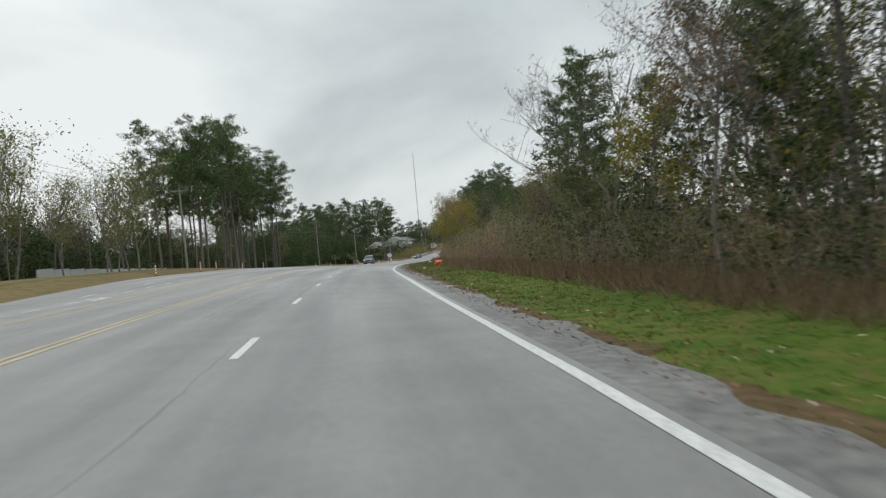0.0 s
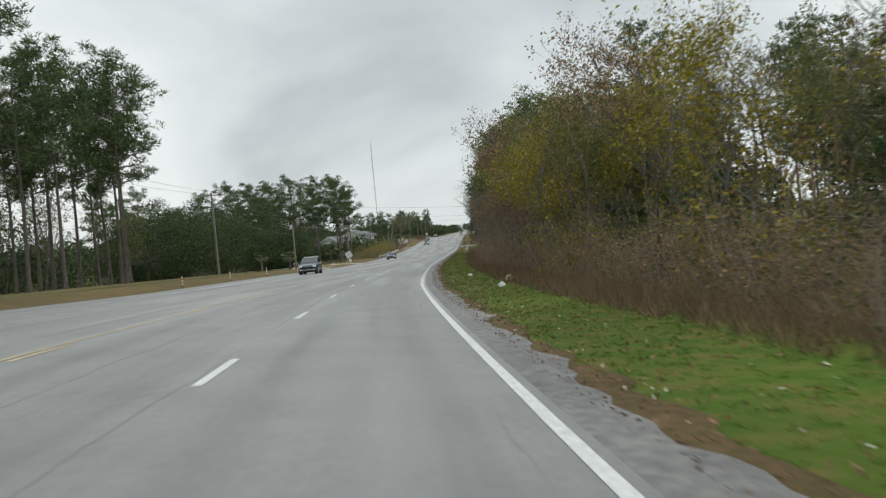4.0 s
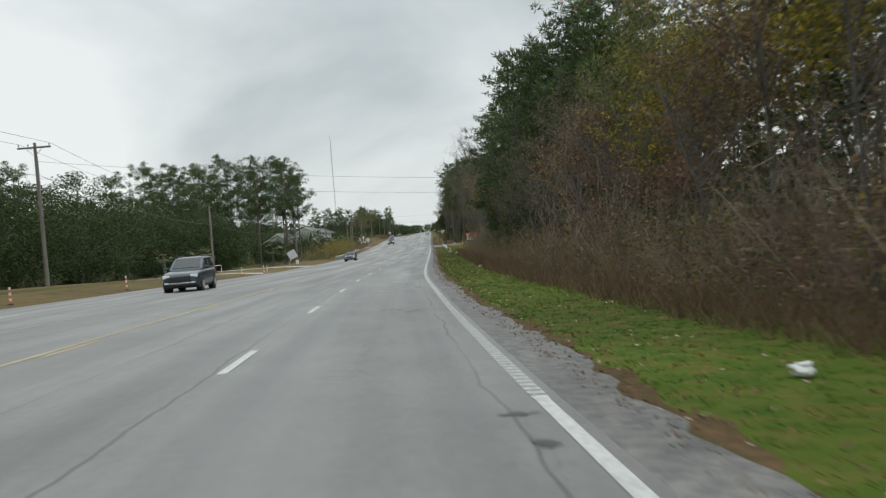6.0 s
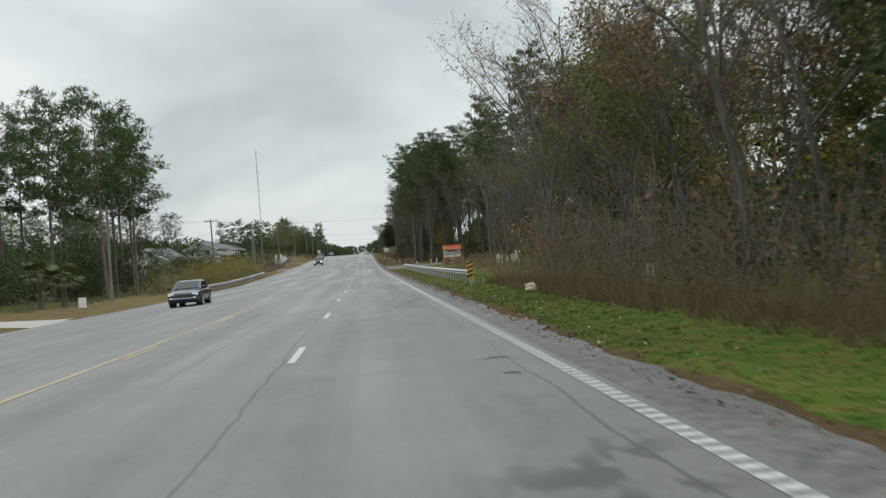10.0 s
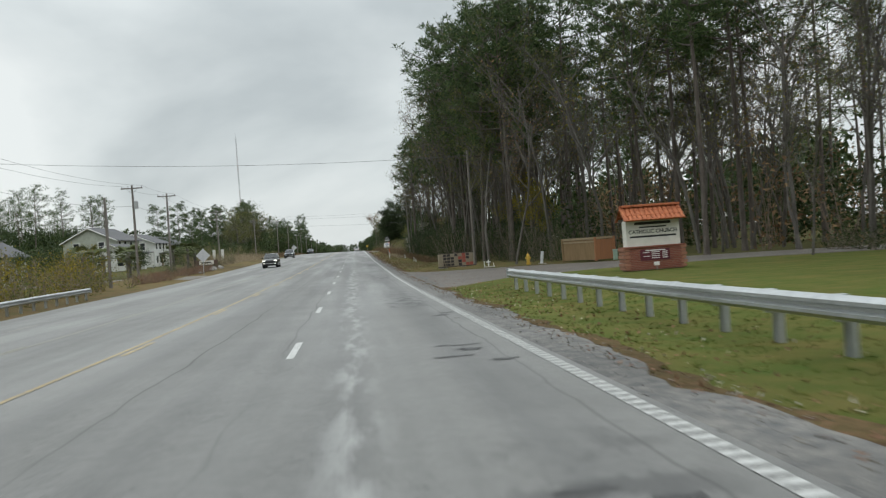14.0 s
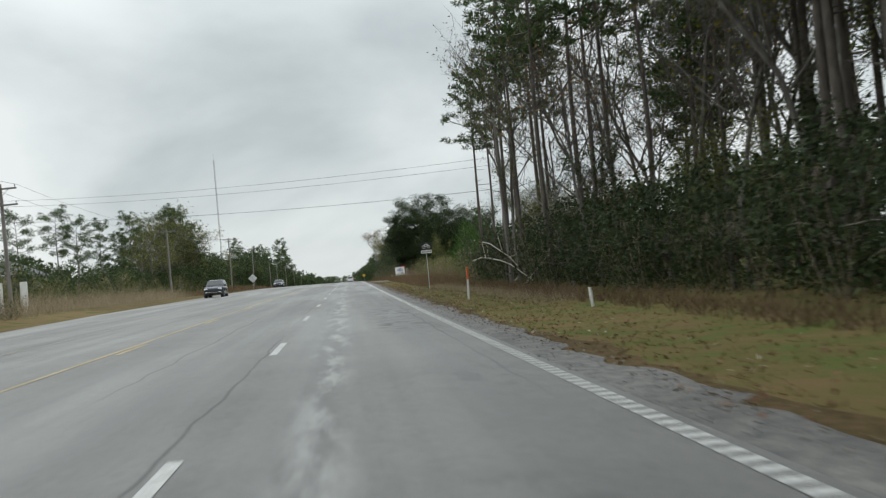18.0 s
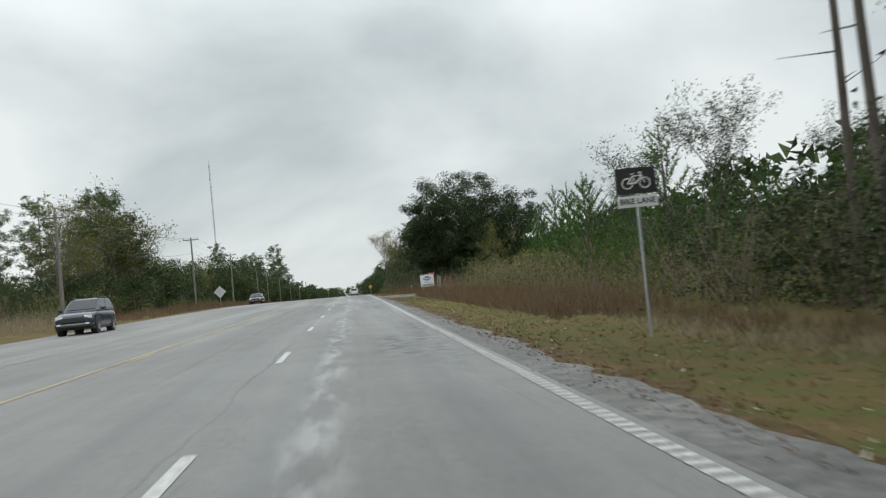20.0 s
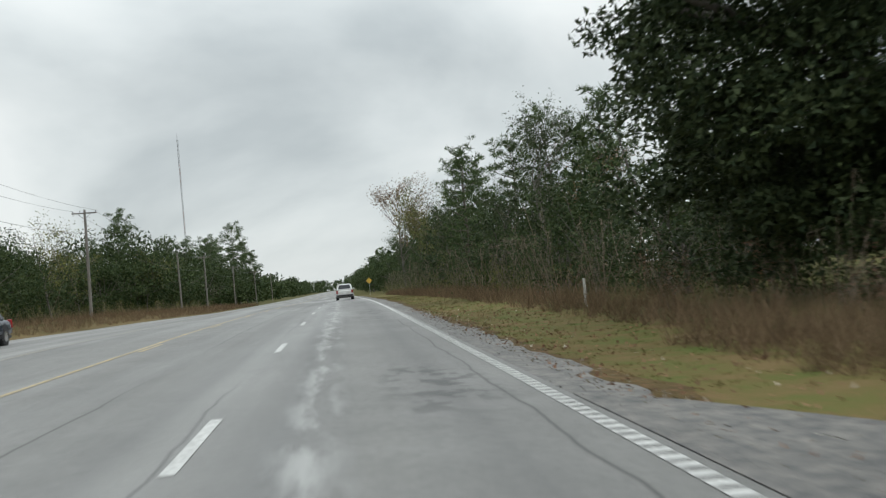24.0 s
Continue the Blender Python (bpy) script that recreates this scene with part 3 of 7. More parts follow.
def leafy_tree(seed, height, leaf, count, size=0.14, bark="bark_grey", lean=0.0, fork=0.3, spread=0.45, depth=4, thick=0.011, droop=0.0):
    """A broadleaf tree by forking branches; count leaves in all, few for a bare one."""
    rng = np.random.default_rng(seed)
    wood, crown = Heap(), Heap()
    tips = []

    def branch(p, way, long, r, level):
        k = 4 if level < 2 else 2
        pts = [p]
        w = way.copy()
        for _ in range(k):
            w = unit(w + rng.normal(size=3) * 0.13 + np.array([0, 0, 0.05 - droop * (level > 1)]))
            pts.append(pts[-1] + w * long / k)
        pts = np.array(pts)
        wood.tube(pts, np.linspace(r, r * 0.55, k + 1), 7 if level == 0 else 5 if level == 1 else 3)
        if level >= 2:
            tips.append(pts[1:])
        if level >= depth - 1:
            return
        n = int(rng.integers(3, 6)) if level else int(rng.integers(6, 10))
        for i in range(n):
            f = rng.uniform(fork if level == 0 else 0.25, 1.0)
            j = min(k - 1, int(f * k))
            start = pts[j] + (pts[j + 1] - pts[j]) * (f * k - j)
            a = rng.uniform(0, 6.28)
            out = np.array([math.cos(a), math.sin(a), rng.uniform(0.1, 0.9)])
            branch(start, unit(way * 0.55 + out * (0.8 if level == 0 else 0.75)), long * (spread if level == 0 else 0.6) * rng.uniform(0.7, 1.2), r * 0.45, level + 1)

    branch(np.zeros(3), unit(np.array([lean, lean * 0.4, 1.0])), height * 0.78, height * thick, 0)
    tips = np.concatenate(tips)
    twigs = np.repeat(tips[:: max(1, len(tips) // 500)], 3, axis=0)
    wood.blades(twigs, unit(rng.normal(size=twigs.shape) + np.array([0, 0, 0.35])), 0.06 * height * rng.uniform(0.4, 1.1, len(twigs)), 0.011 + 0.0004 * height, rng)
    if count:
        c = tips[rng.integers(0, len(tips), count)] + rng.normal(size=(count, 3)) * size * 1.7
        crown.leaves(c, size, rng)
    else:
        crown.leaves(tips[:6], 0.05, rng)
    return wood.mesh("trunk", M[bark], True), crown.mesh("crown", M[leaf])


def bush_parts(seed, height, width, count, size, stems=9):
    """Arching stems, thin twigs and leaves of a bush, as two heaps."""
    rng = np.random.default_rng(seed)
    wood, crown = Heap(), Heap()
    ends = []
    for i in range(stems):
        a, r = rng.uniform(0, 6.28), rng.uniform(0.2, 0.72) * width
        peak = height * rng.uniform(0.4, 1.05)
        way = np.array([math.cos(a), math.sin(a), 0.0])
        side = np.array([-way[1], way[0], 0.0]) * rng.normal() * 0.25 * width
        last = peak * rng.uniform(0.35, 1.0)
        pts = np.array([way * r * 0.2, way * r * 0.5 + (0, 0, peak * 0.55) + side * 0.3, way * r * 0.72 + (0, 0, peak) + side * 0.7, way * r + (0, 0, last) + side])
        wood.tube(pts, np.linspace(0.009 + 0.003 * height, 0.004, 4), 3)
        u = rng.uniform(0.1, 3.0, 16)
        j = u.astype(int).clip(0, 2)
        b = pts[j] + (pts[j + 1] - pts[j]) * (u - j)[:, None]
        out = unit(rng.normal(size=(16, 3)) + way * 0.4)
        long = height * rng.uniform(0.08, 0.26, 16)
        wood.blades(b, out, long, 0.008, rng)
        tip = b + out * long[:, None]
        tip[:, 2] = np.maximum(tip[:, 2], 0.05)
        ends += [pts[1:], tip, (b + tip) / 2]
    ends = np.concatenate(ends)
    c = ends[rng.integers(0, len(ends), count)] + rng.normal(size=(count, 3)) * np.array([0.07 * width, 0.07 * width, 0.07 * height])
    low = rng.random(count) < 0.25
    c[low, 2] *= rng.random(int(low.sum()))
    c[:, 2] = np.abs(c[:, 2]) + 0.03
    crown.leaves(c, size, rng)
    return wood, crown


def planted(name, kinds, places, label, category, group):
    """Single trees: places are (s, d, kind, scale)."""
    made = {}
    for s, d, k, size in places:
        m = at(s, d, -0.05, turn=(s * 77 + d * 31) % 360) @ Matrix.Diagonal((size, size, size, 1))
        if k not in made:
            top = thing(name, label, category, m, group)
            part("trunk", kinds[k][0], None, top)
            part("crown", kinds[k][1], None, top)
            made[k] = top
        else:
            o = copy_thing(made[k], at(s, d, -0.05, turn=(s * 77 + d * 31) % 360))
            o.scale = (size, size, size)


def thicket(name, protos, places, mat, label, category):
    """One joined object of many bushes: places are (s, d, proto, scale)."""
    v, f, t, n = [], [], [], 0
    for s, d, k, size in places:
        pv, pf, pt = protos[k]
        m = np.array(at(s, d, -0.04, turn=(s * 91 + d * 47) % 360))
        v.append((pv * size) @ m[:3, :3].T + m[:3, 3])
        f.append(pf + n)
        t.append(pt + n)
        n += len(pv)
    ob = part(name, quads(name, np.concatenate(v), np.concatenate(f), [mat], False, np.concatenate(t)))
    tagged(ob, label, category, kind="stuff")
    return ob


def arrays(heap):
    return np.concatenate(heap.v), np.concatenate(heap.f), np.concatenate(heap.t)


def in_ball(rng, k):
    return unit(rng.normal(size=(k, 3))) * rng.random((k, 1)) ** 0.4


def dome_heaps(seed, height, radius, clumps, per, size, low=0.12, trunk=0.03, puff=0.2):
    """Wood and leaves of a dense round-crowned tree: curved limbs end in clumps that fill a bumpy dome."""
    rng = np.random.default_rng(seed)
    wood, crown = Heap(), Heap()
    z0 = height * low
    wood.tube([(0, 0, -0.2), (0.02 * height, 0, z0 + 0.08 * height), (0, 0.02 * height, height * 0.45)], [height * trunk, height * trunk * 0.7, height * trunk * 0.3], 8)
    leaf_rng = np.random.default_rng(seed + 1000)
    lobes = [(unit(rng.normal(size=3) + np.array([0, 0, 0.3])), rng.uniform(-0.12, 0.16)) for _ in range(11)]
    for i in range(clumps):
        u = unit(rng.normal(size=3))
        stretch = 1.0 + sum(max(0.0, float(u @ way)) ** 6 * gain for way, gain in lobes)
        r = rng.uniform(0.25, 1.0) ** 0.45 * stretch
        zc = 0.42 + 0.56 * u[2] * r if u[2] > 0 else 0.42 + 0.42 * u[2] * r
        c = np.array([u[0] * radius * r * 0.92, u[1] * radius * r * 0.92, z0 + (height - z0) * zc])
        if i % 9 == 0:
            bend = c * [0.45, 0.45, 0.0] + np.array([0, 0, height * 0.28 + 0.25 * c[2]]) + rng.normal(size=3) * 0.05 * height
            w = np.linspace(0, 1, 5)[:, None]
            pts = (1 - w) ** 2 * np.array([0, 0, height * 0.2]) + 2 * w * (1 - w) * bend + w ** 2 * c
            wood.tube(pts, np.linspace(0.011 * height, 0.02, 5), 4)
        q = radius * puff * rng.uniform(0.6, 1.25)
        crown.leaves(c + in_ball(leaf_rng, per) * q * np.array([1, 1, 0.7]), size, leaf_rng)
    return wood, crown


def dome_tree(seed, height, radius, clumps, per, size, leaf, low=0.12, bark="bark_grey", trunk=0.03, puff=0.2):
    wood, crown = dome_heaps(seed, height, radius, clumps, per, size, low, trunk, puff)
    return wood.mesh("trunk", M[bark], True), crown.mesh("crown", M[leaf])


# ---------------------------------------------------------------- ground and road
def ribbon(name, s_list, d_list, mat, rise=0.0, rough=0.0, seed=1):
    """A sheet over the road's line between the given distances and offsets, with a map of offset and distance. rough frays the right edge."""
    rng = np.random.default_rng(seed)
    n, fray = len(d_list), 0.0
    v, uv = [], []
    for s in s_list:
        fray = 0.55 * fray + rng.normal() * rough
        for j, d in enumerate(d_list):
            dd = d + (fray if j == n - 1 else 0.0)
            v.append(tuple(spot(s, dd, rise)))
            uv.append((dd, s))
    f = np.array([(i * n + j, i * n + j + 1, (i + 1) * n + j + 1, (i + 1) * n + j) for i in range(len(s_list) - 1) for j in range(n - 1)])
    me = quads(name, v, f, [mat], smooth=True)
    layer = me.uv_layers.new(name="road")
    layer.data.foreach_set("uv", np.array(uv, dtype=np.float32)[f.ravel()].ravel())
    return me


def steps(a, b, k):
    return [a + (b - a) * i / k for i in range(k + 1)]


ROAD_S = [S0 + 5 * i for i in range(180)] + [800 + 20 * i for i in range(1, 55)]
ground_d = [-900, -500, -250, -120, -70, -50, -40, -34, -29, -26, -23, -21, -19, -17, -16.2, LEFT_EDGE - 0.02, -10, 0, RIGHT_EDGE + 0.02, 4, 5, 6.5, 8, 10,
            13, 18, 25, 40, 80, 200, 500, 900]
ground = part("ground", ribbon("ground", ROAD_S + [2200, 2600, 3000], ground_d, M["ground"], -0.05))
tagged(ground, "rough ground of dry brown and green grass", "ground", kind="structure")
road = part("road", ribbon("road", ROAD_S, [LEFT_EDGE, -12, -8.5, -5, -1.35, 0, 2.3, 2.55], M["asphalt"], 0.0))
tagged(road, "worn grey asphalt highway of five lanes, damp", "road", kind="structure")
shoulder = part("shoulder", ribbon("shoulder", steps(-40, 760, 1600), [2.551, 2.9, 3.3], M["shoulder"], -0.004, 0.09, 3))
tagged(shoulder, "cracked narrow asphalt shoulder with crumbling edge", "road shoulder", kind="structure")


def stripe(s, long, d, wide, mat, name, rise=0.006):
    k = max(1, int(long // 5))
    return part(name, ribbon(name, steps(s, s + long, k), [d - wide / 2, d + wide / 2], mat, rise), None, road)


for k in range(-4, 76):
    c = 14.85 + 12.45 * k + 0.003 * k * k
    stripe(c - 1.5, 3.0, -1.35, 0.13, M["white_line"], "lane_dash")
    if k < 60:
        stripe(c + 4, 3.0, -12.1, 0.12, M["white_line"] if c < 200 else M["faded_line"], "lane_dash")
        if c < 75:
            continue
        stripe(c + 2, 3.0, -4.86, 0.11, M["yellow_line"], "yellow_dash")
        stripe(c + 5, 3.0, -8.68, 0.10, M["faded_line"], "yellow_dash")
stripe(-90, 250, 2.35, 0.15, M["white_line"], "edge_line")
stripe(386, 26, 2.35, 0.08, M["white_line"], "edge_line")
stripe(640, 560, 2.35, 0.15, M["white_line"], "edge_line")
stripe(-90, 160, -4.82, 0.13, M["yellow_line"], "yellow_line")
stripe(-90, 160, -8.78, 0.13, M["yellow_line"], "yellow_line")
stripe(-90, 1300, -5.06, 0.11, M["yellow_line"], "yellow_line")
stripe(-90, 170, -8.5, 0.11, M["yellow_line"], "yellow_line")
stripe(80, 1130, -8.5, 0.11, M["faded_line"], "yellow_line")
# from here the edge line is broken into the raised bars of a rumble strip
v, f = [], []
for k in range(1640):
    s = 160 + 0.293 * k
    if 386 < s < 412:
        continue
    n = len(v)
    v += [tuple(spot(a, b, 0.008)) for a, b in ((s, 2.26), (s, 2.44), (s + 0.19, 2.44), (s + 0.19, 2.26))]
    f.append((n, n + 1, n + 2, n + 3))
tagged(part("rumble_edge_line", quads("rumble_edge_line", v, f, [M["white_line"]]), None, road), kind="stuff")
# turn arrow and short marks of the turn lane at the start
for k in range(9):
    stripe(24 + 4.4 * k, 1.6, -10.6, 0.12, M["white_line"], "turn_lane_dash")
for s in (19, 40):
    bm = bmesh.new()
    pts = [(-0.1, -1.2), (0.1, -1.2), (0.1, 0.4), (0.6, 0.4), (0.6, 0.1), (1.2, 0.6), (0.6, 1.1), (0.6, 0.8), (-0.1, 0.8)]
    bm.faces.new([bm.verts.new((-x, y * 1.3, 0)) for x, y in pts])
    ob = part("turn_arrow", bm, M["white_line"], road)
    ob.matrix_world = at(s, -12.4 if s < 30 else -10.0, 0.008)

# ---- verge: soil and leaf litter at the pavement's edge, then grass
litter = part("leaf_litter", ribbon("leaf_litter", steps(-40, 760, 1600), [2.7, 3.2, 3.62], M["litter"], -0.014, 0.13, 7))
tagged(litter, "reddish soil and leaf litter at pavement edge", "soil", kind="stuff")
for a, b, m, label in ((-40, 300, "grass", "strip of mown bright green grass"), (300, 396, "grass_lawn", "mown green lawn before the guard rail"),
                       (409, 520, "grass_dry", "strip of patchy tan and green grass"), (520, 790, "grass_dry", "strip of dry tan mown grass")):
    e = part("grass_verge", ribbon("grass_verge", steps(a, b, int((b - a) / 2.5)), [3.4, 4.2, 5, 6.2, 7.4] if a != 409 else [3.4, 4.2, 5, 6.2, 7.4, 10, 15], M[m], -0.03))
    tagged(e, label, "grass", kind="stuff")
lawn = part("church_lawn", ribbon("church_lawn", steps(300, 400, 40), [7.4, 9, 12, 16, 22, 30], M["grass_lawn"], -0.03))
tagged(lawn, "mown lawn round the church sign", "lawn", kind="stuff")
left_lawn = part("left_verge", ribbon("left_verge", steps(-60, 760, 330), [-26, -23, -20, -17.5, LEFT_EDGE + 0.0], M["grass_brown"], -0.02, 0.06, 9))
tagged(left_lawn, "dry brown grass along the far side", "grass", kind="stuff")


def tufts(name, places, mat, tall, width, blades, label, category):
    """Many blades of grass in one object: places are (s, d)."""
    rng = np.random.default_rng(len(places))
    base = np.array([tuple(spot(s, d, -0.03)) for s, d in places])
    c = np.repeat(base, blades, axis=0) + rng.normal(size=(len(base) * blades, 3)) * np.array([0.05, 0.05, 0])
    way = unit(rng.normal(size=(len(c), 3)) * np.array([1.0, 1.0, 0.15]) + np.array([0, 0, 0.8]))
    h = Heap()
    h.blades(c, way, tall * rng.uniform(0.5, 1.25, len(c)), width, rng)
    tagged(part(name, h.mesh(name, mat)), label, category, kind="stuff")


rng = random.Random(3)
tufts("grass_tufts", [(rng.uniform(-5, 300), 3.5 + 3.2 * rng.random()) for _ in range(20000)], M["grass"], 0.075, 0.011, 5, "short green grass blades", "grass")
tufts("lawn_tufts", [(rng.uniform(300, 388), 3.6 + 5.0 * rng.random()) for _ in range(4000)], M["grass"], 0.09, 0.012, 4, "short green grass blades", "grass")
tufts("dry_tufts", [(s, 3.6 + 3.6 * rng.random()) for s in (rng.uniform(416, 700) for _ in range(8000)) if not 586 < s < 607.5], M["grass_dry"], 0.10, 0.012, 4,
      "short tan and green grass blades", "grass")


def leaf_litter(count, a, b, d0, d1, mat, name, label, size=0.09):
    rng = np.random.default_rng(count)
    c = np.array([tuple(spot(s, d, 0.0)) for s, d in zip(rng.uniform(a, b, count), d0 + (d1 - d0) * rng.beta(0.9, 1.6, count))])
    h = Heap()
    h.leaves(c, size, rng, 4.0)
    tagged(part(name, h.mesh(name, mat)), label, "leaves", kind="stuff")


leaf_litter(15000, 0, 640, 3.0, 7.0, M["leaf_red"], "fallen_leaves", "fallen reddish leaves on the verge", 0.075)
leaf_litter(2200, 0, 640, 3.3, 6.5, M["pale_litter"], "pale_leaves", "pale dry leaves and bits in the grass", 0.07)
leaf_litter(17000, -10, 640, 2.9, 4.0, M["litter"], "crumbled_soil", "brown crumbs of soil and bark at pavement edge", 0.045)
leaf_litter(9000, 300, 640, 2.5, 3.7, M["stone"], "loose_gravel", "loose grey gravel on the road shoulder", 0.045)
# ---- side roads: list of (s, d, half width)
def lane(name, line, mat, label, rise=0.006):
    v = []
    for i, (s, d, w) in enumerate(line):
        (s0, d0, _), (s1, d1, _) = line[max(i - 1, 0)], line[min(i + 1, len(line) - 1)]
        t = Vector((d1 - d0, s1 - s0)).normalized()
        e = 1 + 0.3 / w
        v += [tuple(spot(s - t.x * w * k, d + t.y * w * k, rise - drop)) for k, drop in ((e, 0.06), (1.0, 0), (0.5, 0), (0.0, 0), (-0.5, 0), (-1.0, 0), (-e, 0.06))]
    f = [(7 * i + j, 7 * i + j + 1, 7 * i + j + 8, 7 * i + j + 7) for i in range(len(line) - 1) for j in range(6)]
    ob = part(name, quads(name, v, f, [mat], smooth=False))
    return tagged(ob, label, "driveway", kind="structure")


def mouth(name, rows, mat, label, rise=0.006):
    """A driveway that leaves the road at its side: rows are (d, near edge, far edge) along the road."""
    v = []
    for d, a, b in rows:
        v += [tuple(spot(a + (b - a) * k, d, rise - drop)) for k, drop in ((-0.02, 0.06), (0.0, 0), (0.25, 0), (0.5, 0), (0.75, 0), (1.0, 0), (1.02, 0.06))]
    f = [(7 * i + j, 7 * i + j + 1, 7 * i + j + 8, 7 * i + j + 7) for i in range(len(rows) - 1) for j in range(6)]
    return tagged(part(name, quads(name, v, f, [mat], smooth=False)), label, "driveway", kind="structure")


mouth("church_driveway", [(3.34, 388.4, 416.4), (3.9, 389.2, 415.6), (4.8, 391.2, 414.6), (5.7, 392.9, 413.8), (7, 394.6, 412.6), (8.5, 395.4, 411.2), (10, 395.7, 409.8), (12.5, 395.9, 407.6), (15, 396.0, 405.7), (20, 395.4, 404.0), (28, 390, 398.6), (40, 382, 390.5),
      (60, 376, 384.5)], M["drive"], "wide damp asphalt driveway mouth", 0.008)
mouth("gravel_drive", [(2.56, 586.6, 597.4), (3.4, 588, 596.2), (4.2, 589.2, 595.6), (5, 589.8, 595.0), (6.7, 589.8, 593.7), (8.3, 589.0, 592.4), (10, 587.8, 591.2)], M["shoulder"], "cracked asphalt driveway by the sign")
mouth("gravel_drive", [(2.56, 598, 608), (3.4, 598.8, 607.1), (4.5, 599.3, 605.0), (5.8, 600.2, 603.5), (7.2, 600.6, 602.5), (8.5, 600.2, 602.0)], M["shoulder"], "narrow asphalt arm of the driveway")
lane("house_drive", [(264.5, -15.702, 4.5), (264.5, -17, 3.2), (264.5, -22, 2.6), (268, -30, 2.4), (276, -45, 2.4)], M["concrete"], "pale concrete driveway across brown lawn")
lane("house_drive", [(300, -15.702, 5), (300, -17.5, 3.2), (300, -22, 2.6), (304, -30, 2.4), (310, -50, 2.4)], M["concrete"], "pale concrete driveway across brown lawn")
lane("estate_road", [(452, -15.702, 7), (452, -18, 4.5), (452, -26, 4.0), (456, -60, 4.0)], M["drive"], "side road into the housing estate")
tagged(part("island_grass", ribbon("island_grass", steps(586, 608, 12), [7.38, 8.2, 9.2], M["grass_dry"], -0.03)), "grass behind the driveway arms", "grass", kind="stuff")


# ---------------------------------------------------------------- the woods on the right
tall_pines = [pine_tree(11, 19, 0.46, 4.0, limbs=32, thick=0.0072), pine_tree(12, 22, 0.54, 3.8, limbs=32, thick=0.0068), pine_tree(13, 20, 0.42, 4.2, limbs=34, thick=0.007),
              pine_tree(14, 18, 0.62, 2.8, limbs=22, clump=5, tuft=0.45, thick=0.007), pine_tree(15, 21, 0.66, 2.6, limbs=20, clump=5, tuft=0.45, thick=0.0065)]
full_pines = [pine_tree(16, 14, 0.10, 3.0, limbs=46, clump=5, tuft=0.5), pine_tree(17, 15, 0.16, 2.9, limbs=44, clump=5, tuft=0.5), pine_tree(18, 12, 0.06, 2.8, limbs=44, clump=5, tuft=0.5)]
young = [young_pine(41, 4.6), young_pine(42, 5.6), young_pine(43, 3.6)]
saplings = [leafy_tree(21, 10, "leaf_brown", 420, 0.13, thick=0.007), leafy_tree(22, 11, "leaf_yellow", 380, 0.12, thick=0.007, spread=0.38), leafy_tree(23, 9, "leaf_red", 700, 0.12, thick=0.007, lean=0.12),
            leafy_tree(24, 12, "leaf_olive", 700, 0.13, thick=0.0075, spread=0.36)]
leafy = [leafy_tree(25, 8.5, "leaf_yellow", 4200, 0.15, spread=0.5, thick=0.008), leafy_tree(26, 9.5, "leaf_olive", 4600, 0.15, spread=0.5, thick=0.008), leafy_tree(27, 8, "leaf_red", 3600, 0.14, spread=0.5, thick=0.008),
         leafy_tree(28, 10, "leaf_green", 5000, 0.15, spread=0.5, thick=0.008), leafy_tree(29, 9, "leaf_brown", 3900, 0.14, spread=0.5, thick=0.008)]
bare_tree = [leafy_tree(30, 8.5, "leaf_brown", 40, 0.1, lean=-0.25, spread=0.55, depth=5, thick=0.009), leafy_tree(31, 18, "leaf_brown", 700, 0.14, fork=0.45, spread=0.34, thick=0.008),
             leafy_tree(32, 17, "leaf_olive", 1900, 0.16, fork=0.4, spread=0.34, thick=0.008)]
rng = random.Random(5)
lots = {"tall": [], "full": [], "young": [], "sap": [], "leafy": [], "bare": []}


def sow(kind, n, a, b, d0, d1, picks, lo=0.85, hi=1.15):
    """n plants of a kind, spread evenly but unevenly between a and b."""
    for i in range(n):
        s = a + (b - a) * (i + rng.uniform(0.05, 0.95)) / n
        lots[kind].append((s, rng.uniform(d0, d1), rng.choice(picks), rng.uniform(lo, hi)))


# by the start: vine-hung trees, then a low tangle with trees behind it
sow("leafy", 7, 4, 34, 9.2, 12, [1, 3, 4, 0], 0.6, 0.85)
sow("leafy", 5, 34, 54, 9, 12, [1, 4], 0.4, 0.55)
sow("sap", 8, 2, 34, 8, 12, [0, 1, 2, 3], 0.6, 0.8)
sow("sap", 4, 36, 54, 9, 12, [0, 1, 3], 0.4, 0.5)
sow("full", 5, 12, 60, 11, 15, [0, 2], 0.5, 0.7)
lots["full"].append((38, 9.5, 1, 0.52))
sow("leafy", 4, 6, 30, 9.5, 12.5, [1, 4, 1], 0.65, 0.85)
sow("full", 2, 8, 28, 11.5, 13.5, [0, 1], 0.65, 0.8)
lots["tall"] += [(14, 10, 2, 0.6), (20, 11, 0, 0.7)]
lots["bare"].append((50, 11.2, 0, 0.95))
sow("leafy", 9, 56, 100, 13, 19, [0, 1, 0, 3], 0.3, 0.42)
sow("leafy", 12, 98, 132, 12, 20, [0, 1, 1, 3], 0.5, 0.72)
sow("sap", 5, 60, 112, 13, 19, [1, 2], 0.28, 0.36)
sow("full", 8, 84, 124, 16, 26, [0, 1, 2], 0.42, 0.58)
lots["leafy"] += [(157, 27, 0, 1.15), (150, 24, 1, 1.1), (163, 30, 0, 1.2)]
lots["tall"] += [(213, 52, 4, 1.12), (195, 65, 4, 1.08)]
lots["bare"] += [(203, 58, 1, 1.2), (188, 70, 1, 1.25), (199, 62, 1, 1.1)]
lots["tall"] += [(112, 27, 0, 0.62), (124, 30, 2, 0.65), (90, 32, 3, 0.7)]
